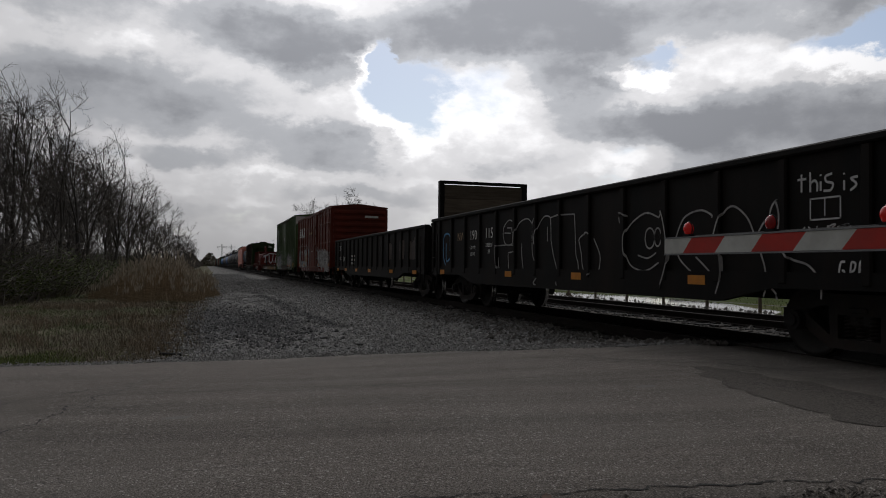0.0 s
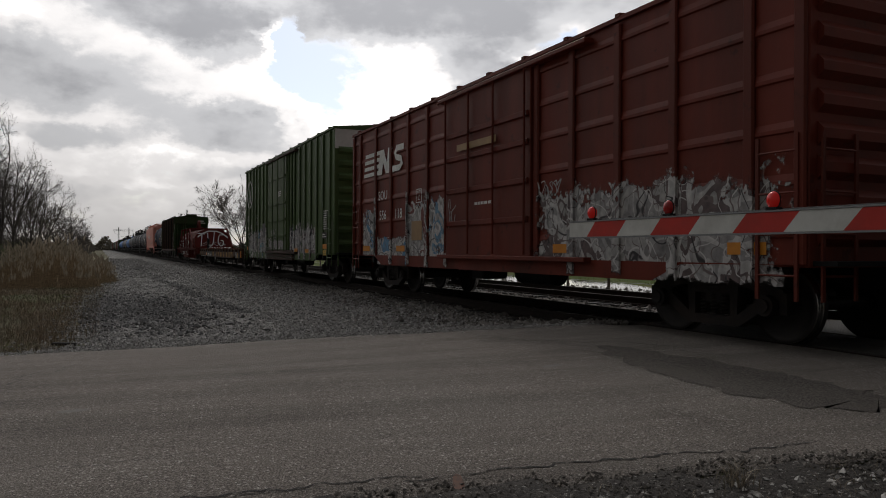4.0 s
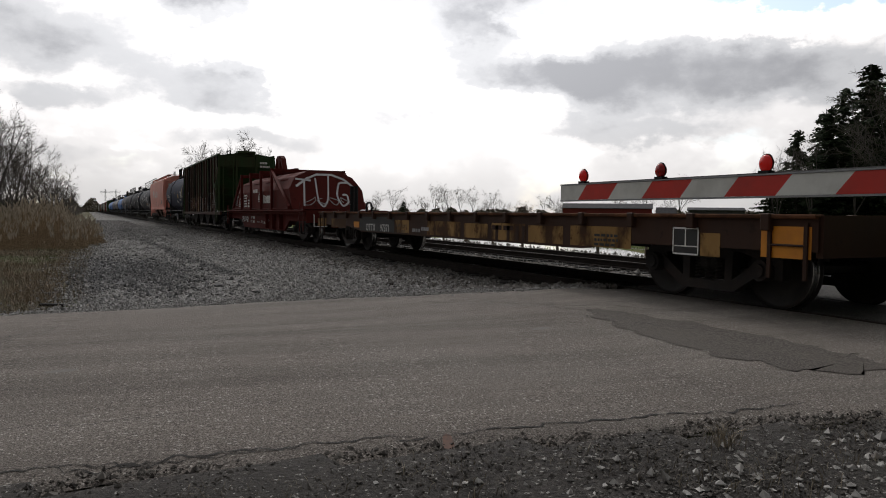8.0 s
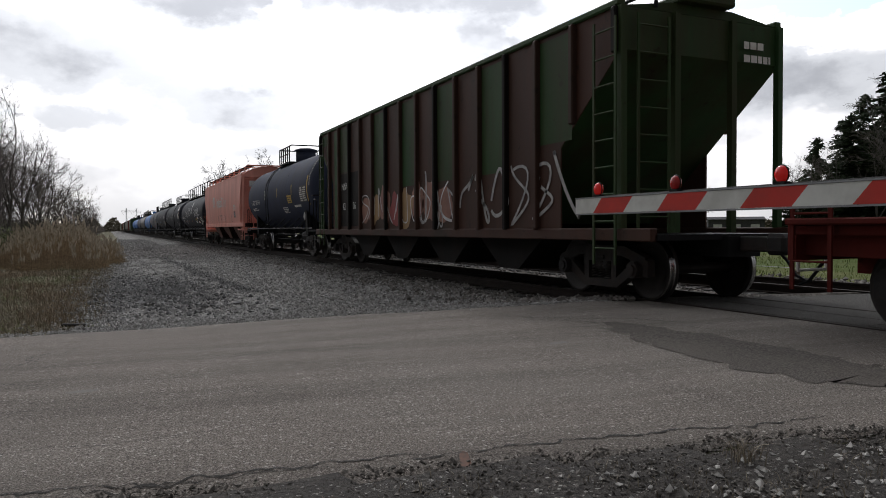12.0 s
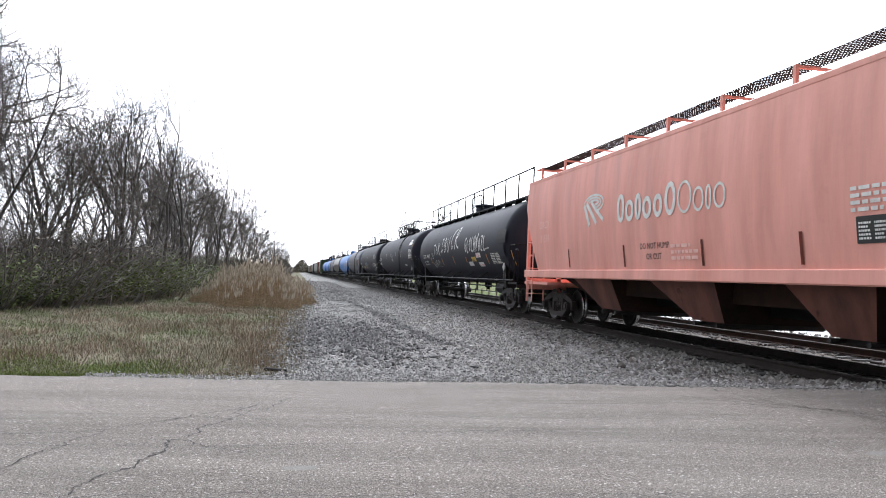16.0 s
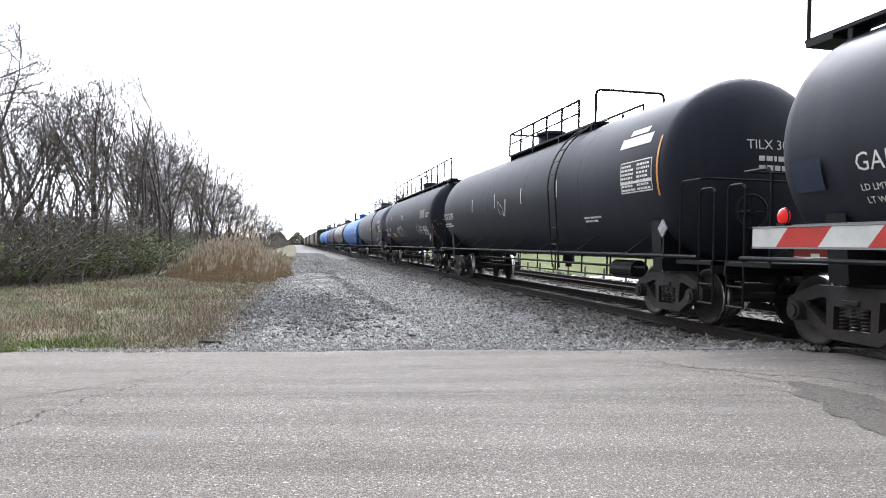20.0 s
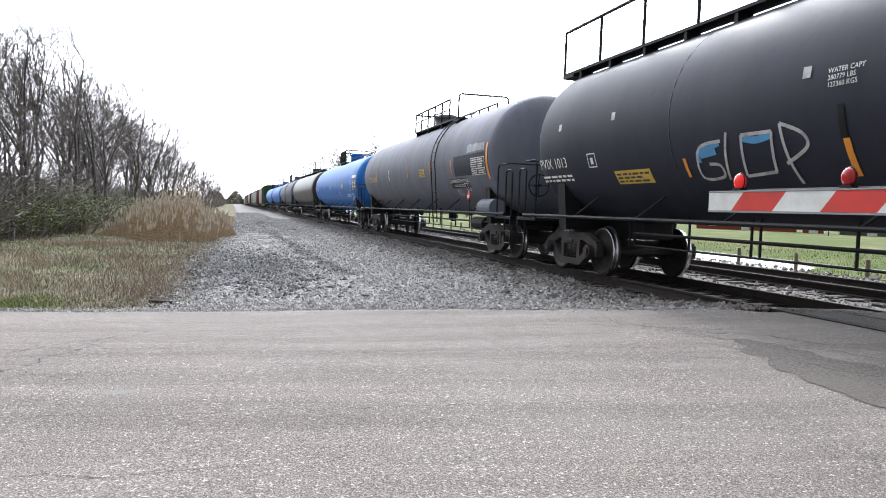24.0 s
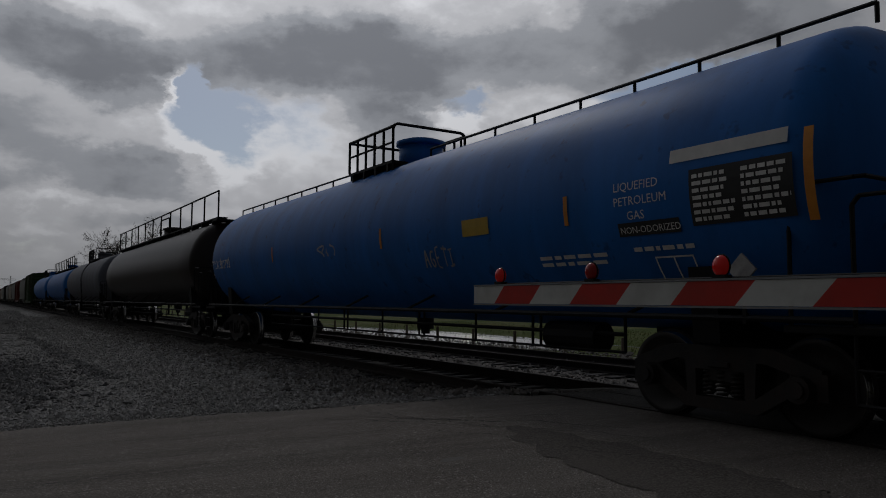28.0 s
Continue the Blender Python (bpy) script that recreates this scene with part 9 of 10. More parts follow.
    tank_marks(c, half, 1.54, 2.5, "TILX 301733", 10, code_at=half - 1.0, panel=False, bars=False)
    r, zc, mid = 1.54, 2.45, 252.0
    panel_on(c, mid, r, zc, 243.75, 242.65, 2.0, 2.55, 10)
    rects(c, "torn_label", [(0, 0, 1.3, 0.14)], on_tank(r, zc, 244.0 - mid, 0.2), M_WHITE, "torn white strip")
    tab_on(c, mid, r, zc, 242.55, 1.95, 2.75, M_ORANGE, 0.09)
    for i, s in enumerate(("LIQUEFIED", "PETROLEUM", "GAS")):
        letter(c, s, 0.135, on_tank(r, zc, 244.78 - mid - (0.18 if i == 2 else 0), 0.0 - 0.16 * i), M_LETTER)
    rects(c, "dark_patch", [(0, 0, 0.84, 0.15)], on_tank(r, zc, 244.75 - mid, -0.5), M_LETTER_K, "black patch")
    letter(c, "NON-ODORIZED", 0.105, on_tank(r + 0.004, zc, 244.72 - mid, -0.47), M_LETTER)
    lines_block(c, on_tank(r, zc, 244.6 - mid, -0.68), 0.8, 0.09, 1, M_LETTER, 3)
    for q in ((0, 0, 0.5, 0.02), (0, 0.28, 0.5, 0.3), (0, 0, 0.02, 0.3), (0.48, 0, 0.5, 0.3), (0.24, 0, 0.26, 0.3)):
        rects(c, "frame_line", [q], on_tank(r, zc, 244.35 - mid, -1.05), M_LETTER)
    rects(c, "notice", [(0, 0, 0.65, 0.24)], on_tank(r, zc, 247.8 - mid, -0.28), M_LETTER_Y, "small yellow notice")
    for s in (245.6, 250.4, 256.0):
        tab_on(c, mid, r, zc, s, 2.15, 2.5, M_ORANGE, 0.07)
    lines_block(c, on_tank(r, zc, 246.2 - mid, -0.8), 1.2, 0.18, 2, M_LETTER, 6)
    tag(c, "AGETI", on_tank(r, zc, 249.0 - mid, -0.7), 0.9, 0.3, 0.03, M_GRAF_GREY, 11)
    scribble(c, on_tank(1.54, 2.5, half - 1.8, -0.75), 1.2, 0.7, 3, M_GRAF_GREY, 66, 0.05)
    scribble(c, on_tank(1.54, 2.5, 1.2, -0.5), 0.9, 0.4, 3, M_GRAF_GREY, 67, 0.04)
    letter(c, "TILX 301732", 0.2, on_head(L, r, zc, -0.4, 2.8), M_LETTER, "reporting_mark")
    # the rest of the train, farther back
    tank_car("dark brown tank car with a walkway", 262.8, 284.6, M_TANK_BROWN, 1.52, 2.5, "long", turn=False)
    tank_car("weathered grey-black tank car", 285.0, 305.8, M_TANK_GREY, 1.52, 2.5, "short", turn=False)
    tank_car("blue tank car with a long walkway", 306.2, 326.3, M_TANK_BLUE, 1.5, 2.45, "long", turn=False, detail=False)
    tank_car("blue tank car with a short platform", 326.7, 347.2, M_TANK_BLUE, 1.5, 2.45, "short", turn=False, detail=False)
    s = 347.8
    far = [("dark green boxcar", M_HOP_GREEN, 4.5, 'b'), ("pale grey covered hopper", M_GREY, 4.3, 'h'), ("oxide-red boxcar", M_BOXRED, 4.3, 'b'), ("grey covered hopper", M_GREY, 4.2, 'h'),
           ("tan covered hopper", M_TAN, 4.2, 'h'), ("grey covered hopper", M_GREY, 4.2, 'h'), ("black boxcar", M_GOND, 4.4, 'b'), ("grey covered hopper", M_GREY, 4.2, 'h'),
           ("white covered hopper", M_TAN, 4.2, 'h'), ("oxide-red boxcar", M_BOXRED, 4.3, 'b'), ("tan boxcar", M_TAN, 4.3, 'b'), ("grey boxcar", M_GREY, 4.3, 'b'), ("green boxcar", M_GREEN, 4.3, 'b'),
           ("white boxcar", M_WHITE, 4.3, 'b')]
    for label, mat, z, k in far:
        if k == 'b':
            box_car(label + " far back in the train", s, s + 16.5, mat, z, mat, turn=False, detail=False)
        else:
            covered_hopper(label + " far back in the train", s, s + 17.5, mat, logo=False, turn=False)
        s += 17.2 if k == 'b' else 18.2


consist()


# ---------------------------------------------------------------- plants
def tube_np(V, F, pts, radii, n):
    """Adds a tapered tube through pts to the lists V and F."""
    b = len(V)
    for i, p in enumerate(pts):
        a = pts[max(i - 1, 0)]
        c = pts[min(i + 1, len(pts) - 1)]
        d = (c - a).normalized()
        u = d.orthogonal().normalized()
        w = d.cross(u)
        for k in range(n):
            t = 2 * math.pi * k / n
            q = p + (u * math.cos(t) + w * math.sin(t)) * radii[i]
            V.append((q.x, q.y, q.z))
    for i in range(len(pts) - 1):
        for k in range(n):
            j = (k + 1) % n
            F.append((b + i * n + k, b + i * n + j, b + (i + 1) * n + j, b + (i + 1) * n + k))


def limb(rng, start, way, length, r0, r1, segs, wander, lift):
    pts, rad, p, d = [start], [r0], start.copy(), way.normalized()
    for i in range(segs):
        d = (d + Vector((rng.gauss(0, wander), rng.gauss(0, wander), rng.gauss(0, wander) + lift))).normalized()
        p = p + d * (length / segs)
        pts.append(p)
        rad.append(r0 + (r1 - r0) * (i + 1) / segs)
    return pts, rad


def bare_tree(seed, h, spread_, n1, n2, n3, label, buds=0, forks=1, clear=0.22, coarse=1.0):
    """Leafless spring tree: one or more trunks with rising limbs, and a crown of branches and fine twigs."""
    rng = random.Random(seed)
    t = thing("tree", label, "tree", "trees of the wood")
    TV, TF, CV, CF, BV, BF = [], [], [], [], [], []
    def bough(start, way, length, r0, level):
        """A limb with side branches, these with twigs."""
        q, rr = limb(rng, start, way, length, r0, coarse * (0.012 if level < 2 else 0.007), 6 if level < 2 else 3, 0.13, 0.05)
        if level < 2:
            tube_np(TV, TF, q, rr, 6 if level == 0 else 5)
        else:
            tube_np(CV, CF, q, rr, 3)
        k = len(q) - 1
        count = (n1, n2, n3)[level]
        for i in range(count):
            s = (0.22, 0.15, 0.1)[level] + (0.78, 0.85, 0.9)[level] * (i + rng.random()) / count
            m = min(int(s * k), k - 1)
            p = q[m].lerp(q[m + 1], s * k - m)
            d = (q[m + 1] - q[m]).normalized()
            side = d.cross(Vector((rng.gauss(0, 1), rng.gauss(0, 1), rng.gauss(0, 1)))).normalized()
            if level < 2:
                w = d * rng.uniform(0.45, 0.85) + side * rng.uniform(0.6, 1.05) + Vector((0, 0, 0.18))
                bough(p, w, length * (1.05 - 0.6 * s) * rng.uniform(0.35, 0.62) + 0.1, max(rr[m] * 0.5, 0.014) if level == 0 else 0.009, level + 1)
            else:
                e, r3 = limb(rng, p, d * 0.8 + side * 0.7, length * rng.uniform(0.3, 0.6) + 0.08, 0.0068 * coarse, 0.0045 * coarse, 2, 0.16, 0.03)
                tube_np(CV, CF, e, r3, 3)
                if buds and rng.random() < buds:
                    b = len(BV)
                    for _ in range(4):
                        BV.append((e[-1].x + rng.gauss(0, 0.02), e[-1].y + rng.gauss(0, 0.02), e[-1].z + rng.gauss(0, 0.02)))
                    BF.append((b, b + 1, b + 2, b + 3))
    low = h * rng.uniform(clear - 0.06, clear + 0.08)
    trunk, tr = limb(rng, Vector((0, 0, -0.15)), Vector((rng.gauss(0, 0.06), rng.gauss(0, 0.06), 1)), low + 0.15, 0.0125 * h + 0.02, 0.0105 * h, 3, 0.04, 0.0)
    tube_np(TV, TF, trunk, tr, 8)
    turn = rng.uniform(0, 6.283)
    for f in range(forks):
        a = turn + 6.283 * f / forks + rng.uniform(-0.4, 0.4)
        out = spread_ * (0.25 if f == 0 else rng.uniform(0.55, 1.2))
        bough(trunk[-1], Vector((math.cos(a) * out, math.sin(a) * out, 1.0)), (h - low) * (1.0 if f == 0 else rng.uniform(0.72, 0.98)), 0.0088 * h * (1 if f == 0 else 0.8), 0)
    part("trunk", mesh_np("trunk", TV, TF, M_BARK, True), None, t)
    crown = part("crown", mesh_np("crown", CV, CF, M_TWIG), None, t, "bare twigs")
    if BV:
        tagged(part("foliage", mesh_np("foliage", BV, BF, M_BUD), None, crown, "first small spring leaves"), kind="stuff")
    return t


def bush(seed, h, w, stems, leaves, label, leaf=M_BUSH):
    rng = random.Random(seed)
    t = thing("shrub", label, "shrub", "undergrowth of the wood")
    V, F, LV, LF = [], [], [], []
    for i in range(stems):
        a = rng.uniform(0, 6.28)
        q0 = rng.random() ** 0.5 * w * 0.5
        p = Vector((math.cos(a) * q0, math.sin(a) * q0, -0.1))
        d = Vector((math.cos(a) * rng.uniform(0, 0.6), math.sin(a) * rng.uniform(0, 0.6), 1))
        pts, rad = limb(rng, p, d, h * rng.uniform(0.45, 1.1), 0.014, 0.004, 4, 0.16, 0.0)
        tube_np(V, F, pts, rad, 3)
        for j in range(3):
            k = rng.randint(1, 3)
            pp, rr = limb(rng, pts[k], Vector((rng.gauss(0, 0.7), rng.gauss(0, 0.7), 0.7)), h * rng.uniform(0.15, 0.4), 0.006, 0.003, 2, 0.2, 0.0)
            tube_np(V, F, pp, rr, 3)
            for _ in range(leaves):
                e = pp[rng.randint(0, 2)]
                b = len(LV)
                s = rng.uniform(0.018, 0.042)
                c = Vector((e.x + rng.gauss(0, 0.1), e.y + rng.gauss(0, 0.1), e.z + rng.gauss(0, 0.1)))
                u = Vector((rng.gauss(0, 1), rng.gauss(0, 1), rng.gauss(0, 1))).normalized() * s
                v = u.orthogonal().normalized() * s * 0.6
                for q in (c - u, c + v, c + u, c - v):
                    LV.append((q.x, q.y, q.z))
                LF.append((b, b + 1, b + 2, b + 3))
    part("stem", mesh_np("stem", V, F, M_TWIG), None, t)
    if LV:
        tagged(part("foliage", mesh_np("foliage", LV, LF, leaf), None, t), kind="stuff")
    return t


def conifer(seed, h, label):
    rng = random.Random(seed)
    t = thing("conifer", label, "conifer", "conifers by the farm")
    V, F, NV, NF = [], [], [], []
    tp, tr = limb(rng, Vector((0, 0, -0.2)), Vector((0, 0, 1)), h, 0.2, 0.02, 8, 0.015, 0.0)
    tube_np(V, F, tp, tr, 7)
    n = int(h * 15)
    for i in range(n):
        s = 0.08 + 0.9 * i / n
        p = Vector((0, 0, h * s))
        a = rng.uniform(0, 6.28)
        l = h * 0.3 * (1.02 - s) ** 0.9 * rng.uniform(0.55, 1.25) + 0.12
        pts, rad = limb(rng, p, Vector((math.cos(a), math.sin(a), 0.15)), l, 0.03, 0.006, 4, 0.06, -0.06)
        tube_np(V, F, pts, rad, 3)
        for k in range(int(l * 34) + 8):
            q = rng.random()
            j = min(int(q * 4), 3)
            c = pts[j].lerp(pts[j + 1], q * 4 - j)
            c = c + Vector((rng.gauss(0, 0.1), rng.gauss(0, 0.1), rng.gauss(-0.08, 0.08)))
            u = Vector((math.cos(a) + rng.gauss(0, 0.5), math.sin(a) + rng.gauss(0, 0.5), -0.4)).normalized() * rng.uniform(0.08, 0.2)
            v = u.orthogonal().normalized() * 0.065
            b = len(NV)
            for w in (c - u, c + v, c + u, c - v):
                NV.append((w.x, w.y, w.z))
            NF.append((b, b + 1, b + 2, b + 3))
    part("trunk", mesh_np("trunk", V, F, M_BARK), None, t)
    tagged(part("foliage", mesh_np("foliage", NV, NF, M_NEEDLE), None, t, "dark green needle sprays"), kind="stuff")
    return t


def scaled(x, y, z, s, turn, sx=1.0):
    return pose(x, y, z, 0, 0, turn) @ Matrix.Diagonal((s * sx, s * sx, s, 1))


def plant_wood():
    rng = random.Random(12)
    kinds = [bare_tree(1, 9.0, 0.32, 9, 6, 4, "tall leafless tree with grey-brown bark", 0.1, 3, 0.27), bare_tree(2, 8.6, 0.4, 8, 6, 4, "leafless tree forking into several slender limbs", 0.15, 4, 0.24),
             bare_tree(3, 9.2, 0.3, 8, 6, 4, "leafless tree with crooked rising limbs", 0.1, 3, 0.28), bare_tree(4, 7.2, 0.45, 8, 5, 4, "young leafless tree with first pale buds", 0.3, 4),
             bare_tree(5, 6.0, 0.65, 8, 6, 5, "low leafless tree with arching branches", 0.25, 5), bare_tree(6, 10.0, 0.16, 7, 3, 2, "thin dead tree with a bare broken top", 0, 2, 0.3),
             bare_tree(7, 8.8, 0.85, 11, 7, 5, "broad leafless tree with wide spreading limbs", 0.05, 5, 0.28)]
    spots = [(-12.6, 25.5, 6), (-10.0, 27.5, 0), (-11.6, 29.5, 2), (-9.6, 30.5, 3), (-7.4, 32, 4), (-7.6, 35, 1), (-9.0, 37, 0), (-7.0, 40, 2), (-9.5, 41, 2), (-6.4, 44, 5), (-8.2, 46, 1), (-6.9, 51, 4), (-9.1, 56, 0),
             (-6.3, 58, 2), (-7.2, 66, 3), (-9.1, 61, 1), (-6.0, 72, 4), (-7.4, 77, 0), (-5.6, 84, 3), (-6.6, 90, 2), (-8.6, 94, 1), (-5.6, 99, 4), (-6.2, 106, 3), (-6.7, 112, 0), (-5.2, 120, 4),
             (-13, 26, 0), (-15, 29, 1), (-12, 32, 2), (-16, 36, 5), (-13, 40, 0), (-17, 45, 3), (-12.5, 48, 1), (-15, 54, 2), (-11.5, 60, 0), (-14, 67, 4), (-11, 74, 1), (-13, 82, 0), (-10, 88, 2),
             (-11, 100, 0), (-13, 112, 2), (-10, 126, 1), (-5.5, 132, 3), (-7, 142, 0), (-5, 152, 4),
             (-8, 160, 1), (-5.5, 172, 2), (-4.8, 186, 4), (-6, 200, 0), (-5, 220, 3), (-6, 245, 1), (-5, 270, 4), (-6, 300, 0), (-5, 335, 2), (-6, 370, 1), (-14, 22, 4), (-17, 24, 3),
             (-6.6, 48, 1), (-7.8, 54, 3), (-10, 33, 3), (-11, 36, 1), (-9.8, 51, 2), (-7.4, 62, 1), (-6.6, 80, 4), (-6.4, 69, 1), ]
    for i in range(18):
        y = 31 + 80 * rng.random() ** 1.3
        spots.append((lerp_pts([(24, -10.4), (30, -9.2), (40, -7.6), (60, -6.9), (110, -5.6)], y) - 7 * rng.random() ** 1.5, y, rng.choice((0, 1, 2, 2, 3))))
    first = set()
    for x, y, k in spots:
        s = rng.uniform(0.9, 1.06) * (1.2 if k == 6 else 1.1 if y < 30 else 0.95 if y < 50 else 1.04 if y < 100 else 1.1)
        m = scaled(x, y, ground_z(x, y), s, rng.uniform(0, 360))
        if k in first:
            copy_thing(kinds[k], m)
        else:
            first.add(k)
            kinds[k].matrix_basis = m
    # trees behind the tracks and along the horizon
    lone = bare_tree(31, 14.0, 0.9, 13, 9, 6, "rounded leafless tree standing alone in the field", 0, 7, 0.2, 2.8)
    lone.matrix_basis = pose(22.4, 130, -0.8)
    for i in range(40):
        a = radians(12 + 0.8 * i + rng.uniform(-0.5, 0.5))
        d = rng.uniform(190, 300)
        copy_thing(kinds[rng.choice((0, 1, 3, 4))], scaled(d * math.sin(a), d * math.cos(a), -0.8, rng.uniform(0.85, 1.35), rng.uniform(0, 360)))
    for x, y, s in ((53, 41, 0.75), (50.5, 42, 0.65), (57, 39.5, 0.85), (56.5, 36, 1.45), (62, 36, 1.0), (74, 40, 1.25), (64, 34, 1.2), (82, 86, 0.9)):
        copy_thing(kinds[rng.choice((0, 1, 2))], scaled(x, y, -0.8, s, rng.uniform(0, 360)))
    firs = [conifer(51, 12.0, "dark green conifer with drooping branches"), conifer(52, 9.5, "dense dark green conifer")]
    firs[0].matrix_basis = scaled(59.5, 43, -0.8, 1.12, 0)
    firs[1].matrix_basis = scaled(54.6, 43.5, -0.8, 1.0, 40)
    for x, y, s, k in ((57.2, 42.5, 0.85, 0), (61.8, 42, 1.05, 0), (64.5, 43.5, 1.2, 0), (63, 41, 1.1, 1), (67.5, 42, 1.15, 0), (52.8, 44.5, 0.6, 1), (70, 40, 1.2, 0), (60.3, 40.5, 0.8, 1), (73, 38, 1.2, 0), (66, 38, 1.0, 1), (88, 210, 0.6, 1), (70, 215, 0.5, 1), (56.0, 43.2, 0.7, 1), (58.4, 43.4, 0.88, 1), (60.9, 43.6, 0.95, 1), (63.4, 44, 1.1, 1)):
        copy_thing(firs[k], scaled(x, y, -0.8, s, rng.uniform(0, 360), 1.4))
    # undergrowth
    shrubs = [bush(61, 2.0, 2.2, 70, 14, "olive-green shrub in first leaf"), bush(62, 2.8, 2.2, 90, 3, "tangled grey-brown brush of bare stems", M_BRUSH), bush(63, 1.6, 2.4, 70, 15, "low green shrub in first leaf"),
              bush(64, 3.2, 2.4, 80, 3, "tall thicket of bare stems and small leaves", M_BRUSH)]
    first = set()
    for i in range(150):
        y = 24.5 + 105 * rng.random() ** 1.8
        edge = lerp_pts([(24, -9.6), (27, -8.9), (30, -8.0), (34, -7.3), (40, -6.9), (50, -7.2), (60, -6.4), (80, -5.6), (130, -4.9)], y)
        x = edge - abs(rng.gauss(0, 1.3 if i % 3 else 3.5)) - 0.4
        k = rng.choice((0, 0, 2, 0, 2, 3)) if y < 44 else rng.choice((1, 3, 0, 0))
        m = scaled(x, y, ground_z(x, y), rng.uniform(0.5, 1.15), rng.uniform(0, 360), 1.35)
        if k in first:
            copy_thing(shrubs[k], m)
        else:
            first.add(k)
            shrubs[k].matrix_basis = m
    for i in range(44):
        y = 120 + 9 * i
        copy_thing(shrubs[rng.choice((1, 3))], scaled(-5.2 - rng.uniform(0, 2.5), y, -0.5, rng.uniform(1.0, 1.6), rng.uniform(0, 360), 1.6))
    for i in range(100):
        y = 26 + 75 * rng.random() ** 1.3
        x = -8.6 - 14 * rng.random() ** 1.4
        copy_thing(shrubs[rng.choice((1, 3))], scaled(x, y, ground_z(x, y), rng.uniform(1.0, 1.7), rng.uniform(0, 360), 1.2))
    # woods at the end of the line and far hedges, out of clumps
    V, F = [], []
    for i in range(30000):
        if i % 3:
            a = radians(rng.uniform(9, 62))
            d = rng.uniform(330, 420)
            h = 5.5
        else:
            a = radians(rng.uniform(-9, 4))
            d = rng.uniform(620, 700)
            h = 12 + 9 * math.exp(-((math.degrees(a) - 2.6) / 0.8) ** 2)
        c = Vector((d * math.sin(a), d * math.cos(a), -0.8 + h * rng.random() ** 1.2 * (0.6 + 0.4 * noise.noise((math.degrees(a) * 1.3, 0.2, 0)) * 2)))
        b = len(V)
        for _ in range(4):
            q = c + Vector((rng.gauss(0, 0.9), rng.gauss(0, 0.9), rng.gauss(0, 0.6)))
            V.append((q.x, q.y, q.z))
        F += [(b, b + 1, b + 2), (b + 1, b + 2, b + 3)]
    tagged(new("far_woods", mesh_np("far_woods", V, F, M_BRUSH)), "hazy leafless woods and hedges on the horizon", "woods", kind="stuff")


def plant_grass():
    def edge_x(y):
        return lerp_pts(GRAVEL_EDGE, max(y, 11.5))

    def verge(r):
        while True:
            y = 12.2 + 30 * r.random() ** 1.5
            x = r.uniform(-13, 1.2)
            spill = 0.3 * r.gauss(0, 1) + 0.9 * noise.noise((x * 0.6, y * 0.4, 8))
            if y > lerp_pts(FAR_EDGE, x) + 0.25 and x < edge_x(y) + spill and noise.noise((x * 0.45, y * 0.22, 15)) + 0.5 * noise.noise((x * 1.7, y * 0.8, 3)) < r.uniform(-0.1, 0.15):
                return x, y, ground_z(x, y) + 0.02
    blades("dry_grass", 34000, verge, 0.075, 0.006, M_STRAW, 5, 1.2, "matted dry straw-coloured grass of the verge")

    def dull(r):
        while True:
            y = 12.6 + 30 * r.random() ** 1.4
            x = r.uniform(-13, 0.8)
            if y > lerp_pts(FAR_EDGE, x) + 0.4 and x < edge_x(y) + 0.3 * r.gauss(0, 1) and noise.noise((x * 0.45, y * 0.22, 15)) + 0.5 * noise.noise((x * 1.7, y * 0.8, 3)) > r.uniform(-0.15, 0.12):
                return x, y, ground_z(x, y)
    blades("grass", 50000, dull, 0.055, 0.006, M_OLIVE, 16, 0.8, "dull olive grass between the straw of the verge")

    def green(r):
        while True:
            x = r.uniform(-13, -1.2)
            e = lerp_pts(FAR_EDGE, x)
            y = e + 0.12 + 1.7 * r.random() ** 1.6 * (1.1 + noise.noise((x * 0.7, 2.2, 0)))
            if x < -3.5 + 1.5 * r.gauss(0, 1) and noise.noise((x * 0.5, y * 0.8, 9)) > r.uniform(-0.6, 0.15):
                return x, y, ground_z(x, y)
    blades("grass", 40000, green, 0.08, 0.005, M_BLADE, 6, 0.6, "short green spring grass beside the road")

    def weeds(r):
        y = 13.0 + 16 * r.random() ** 1.3
        x = edge_x(y) - abs(r.gauss(0, 1.8)) + 0.3
        return x, y, ground_z(x, y)
    blades("dry_weeds", 2200, weeds, 0.34, 0.003, M_STRAW_GREY, 7, 0.22, "thin upright grey-brown dry weeds at the edge of the gravel")

    def rusty(r):
        while True:
            x, y = r.uniform(-6.5, 0.3), 13.2 + 17 * r.random() ** 1.2
            if x < edge_x(y) - 0.1 and noise.noise((x * 0.7, y * 0.3, 31)) + 0.5 * noise.noise((x * 2.1, y * 0.9, 6)) > r.uniform(0.0, 0.3):
                return x, y, ground_z(x, y)
    blades("dry_weeds", 7000, rusty, 0.2, 0.005, M_WEED, 27, 0.55, "rusty brown dry weeds in clumps on the verge")

    def wood_edge(r):
        y = 24 + 45 * r.random()
        x = lerp_pts([(24, -9.2), (30, -7.4), (40, -6.2), (70, -5.4)], y) - abs(r.gauss(0, 1.2)) + 0.4
        return x, y, ground_z(x, y)
    blades("dry_weeds", 5000, wood_edge, 0.45, 0.005, M_STRAW_GREY, 8, 0.5, "dry weeds along the edge of the wood")

    def red_grass(r):
        while True:
            y = 31 + 40 * r.random()
            x = edge_x(y) - 0.2 - abs(r.gauss(0, 1.0))
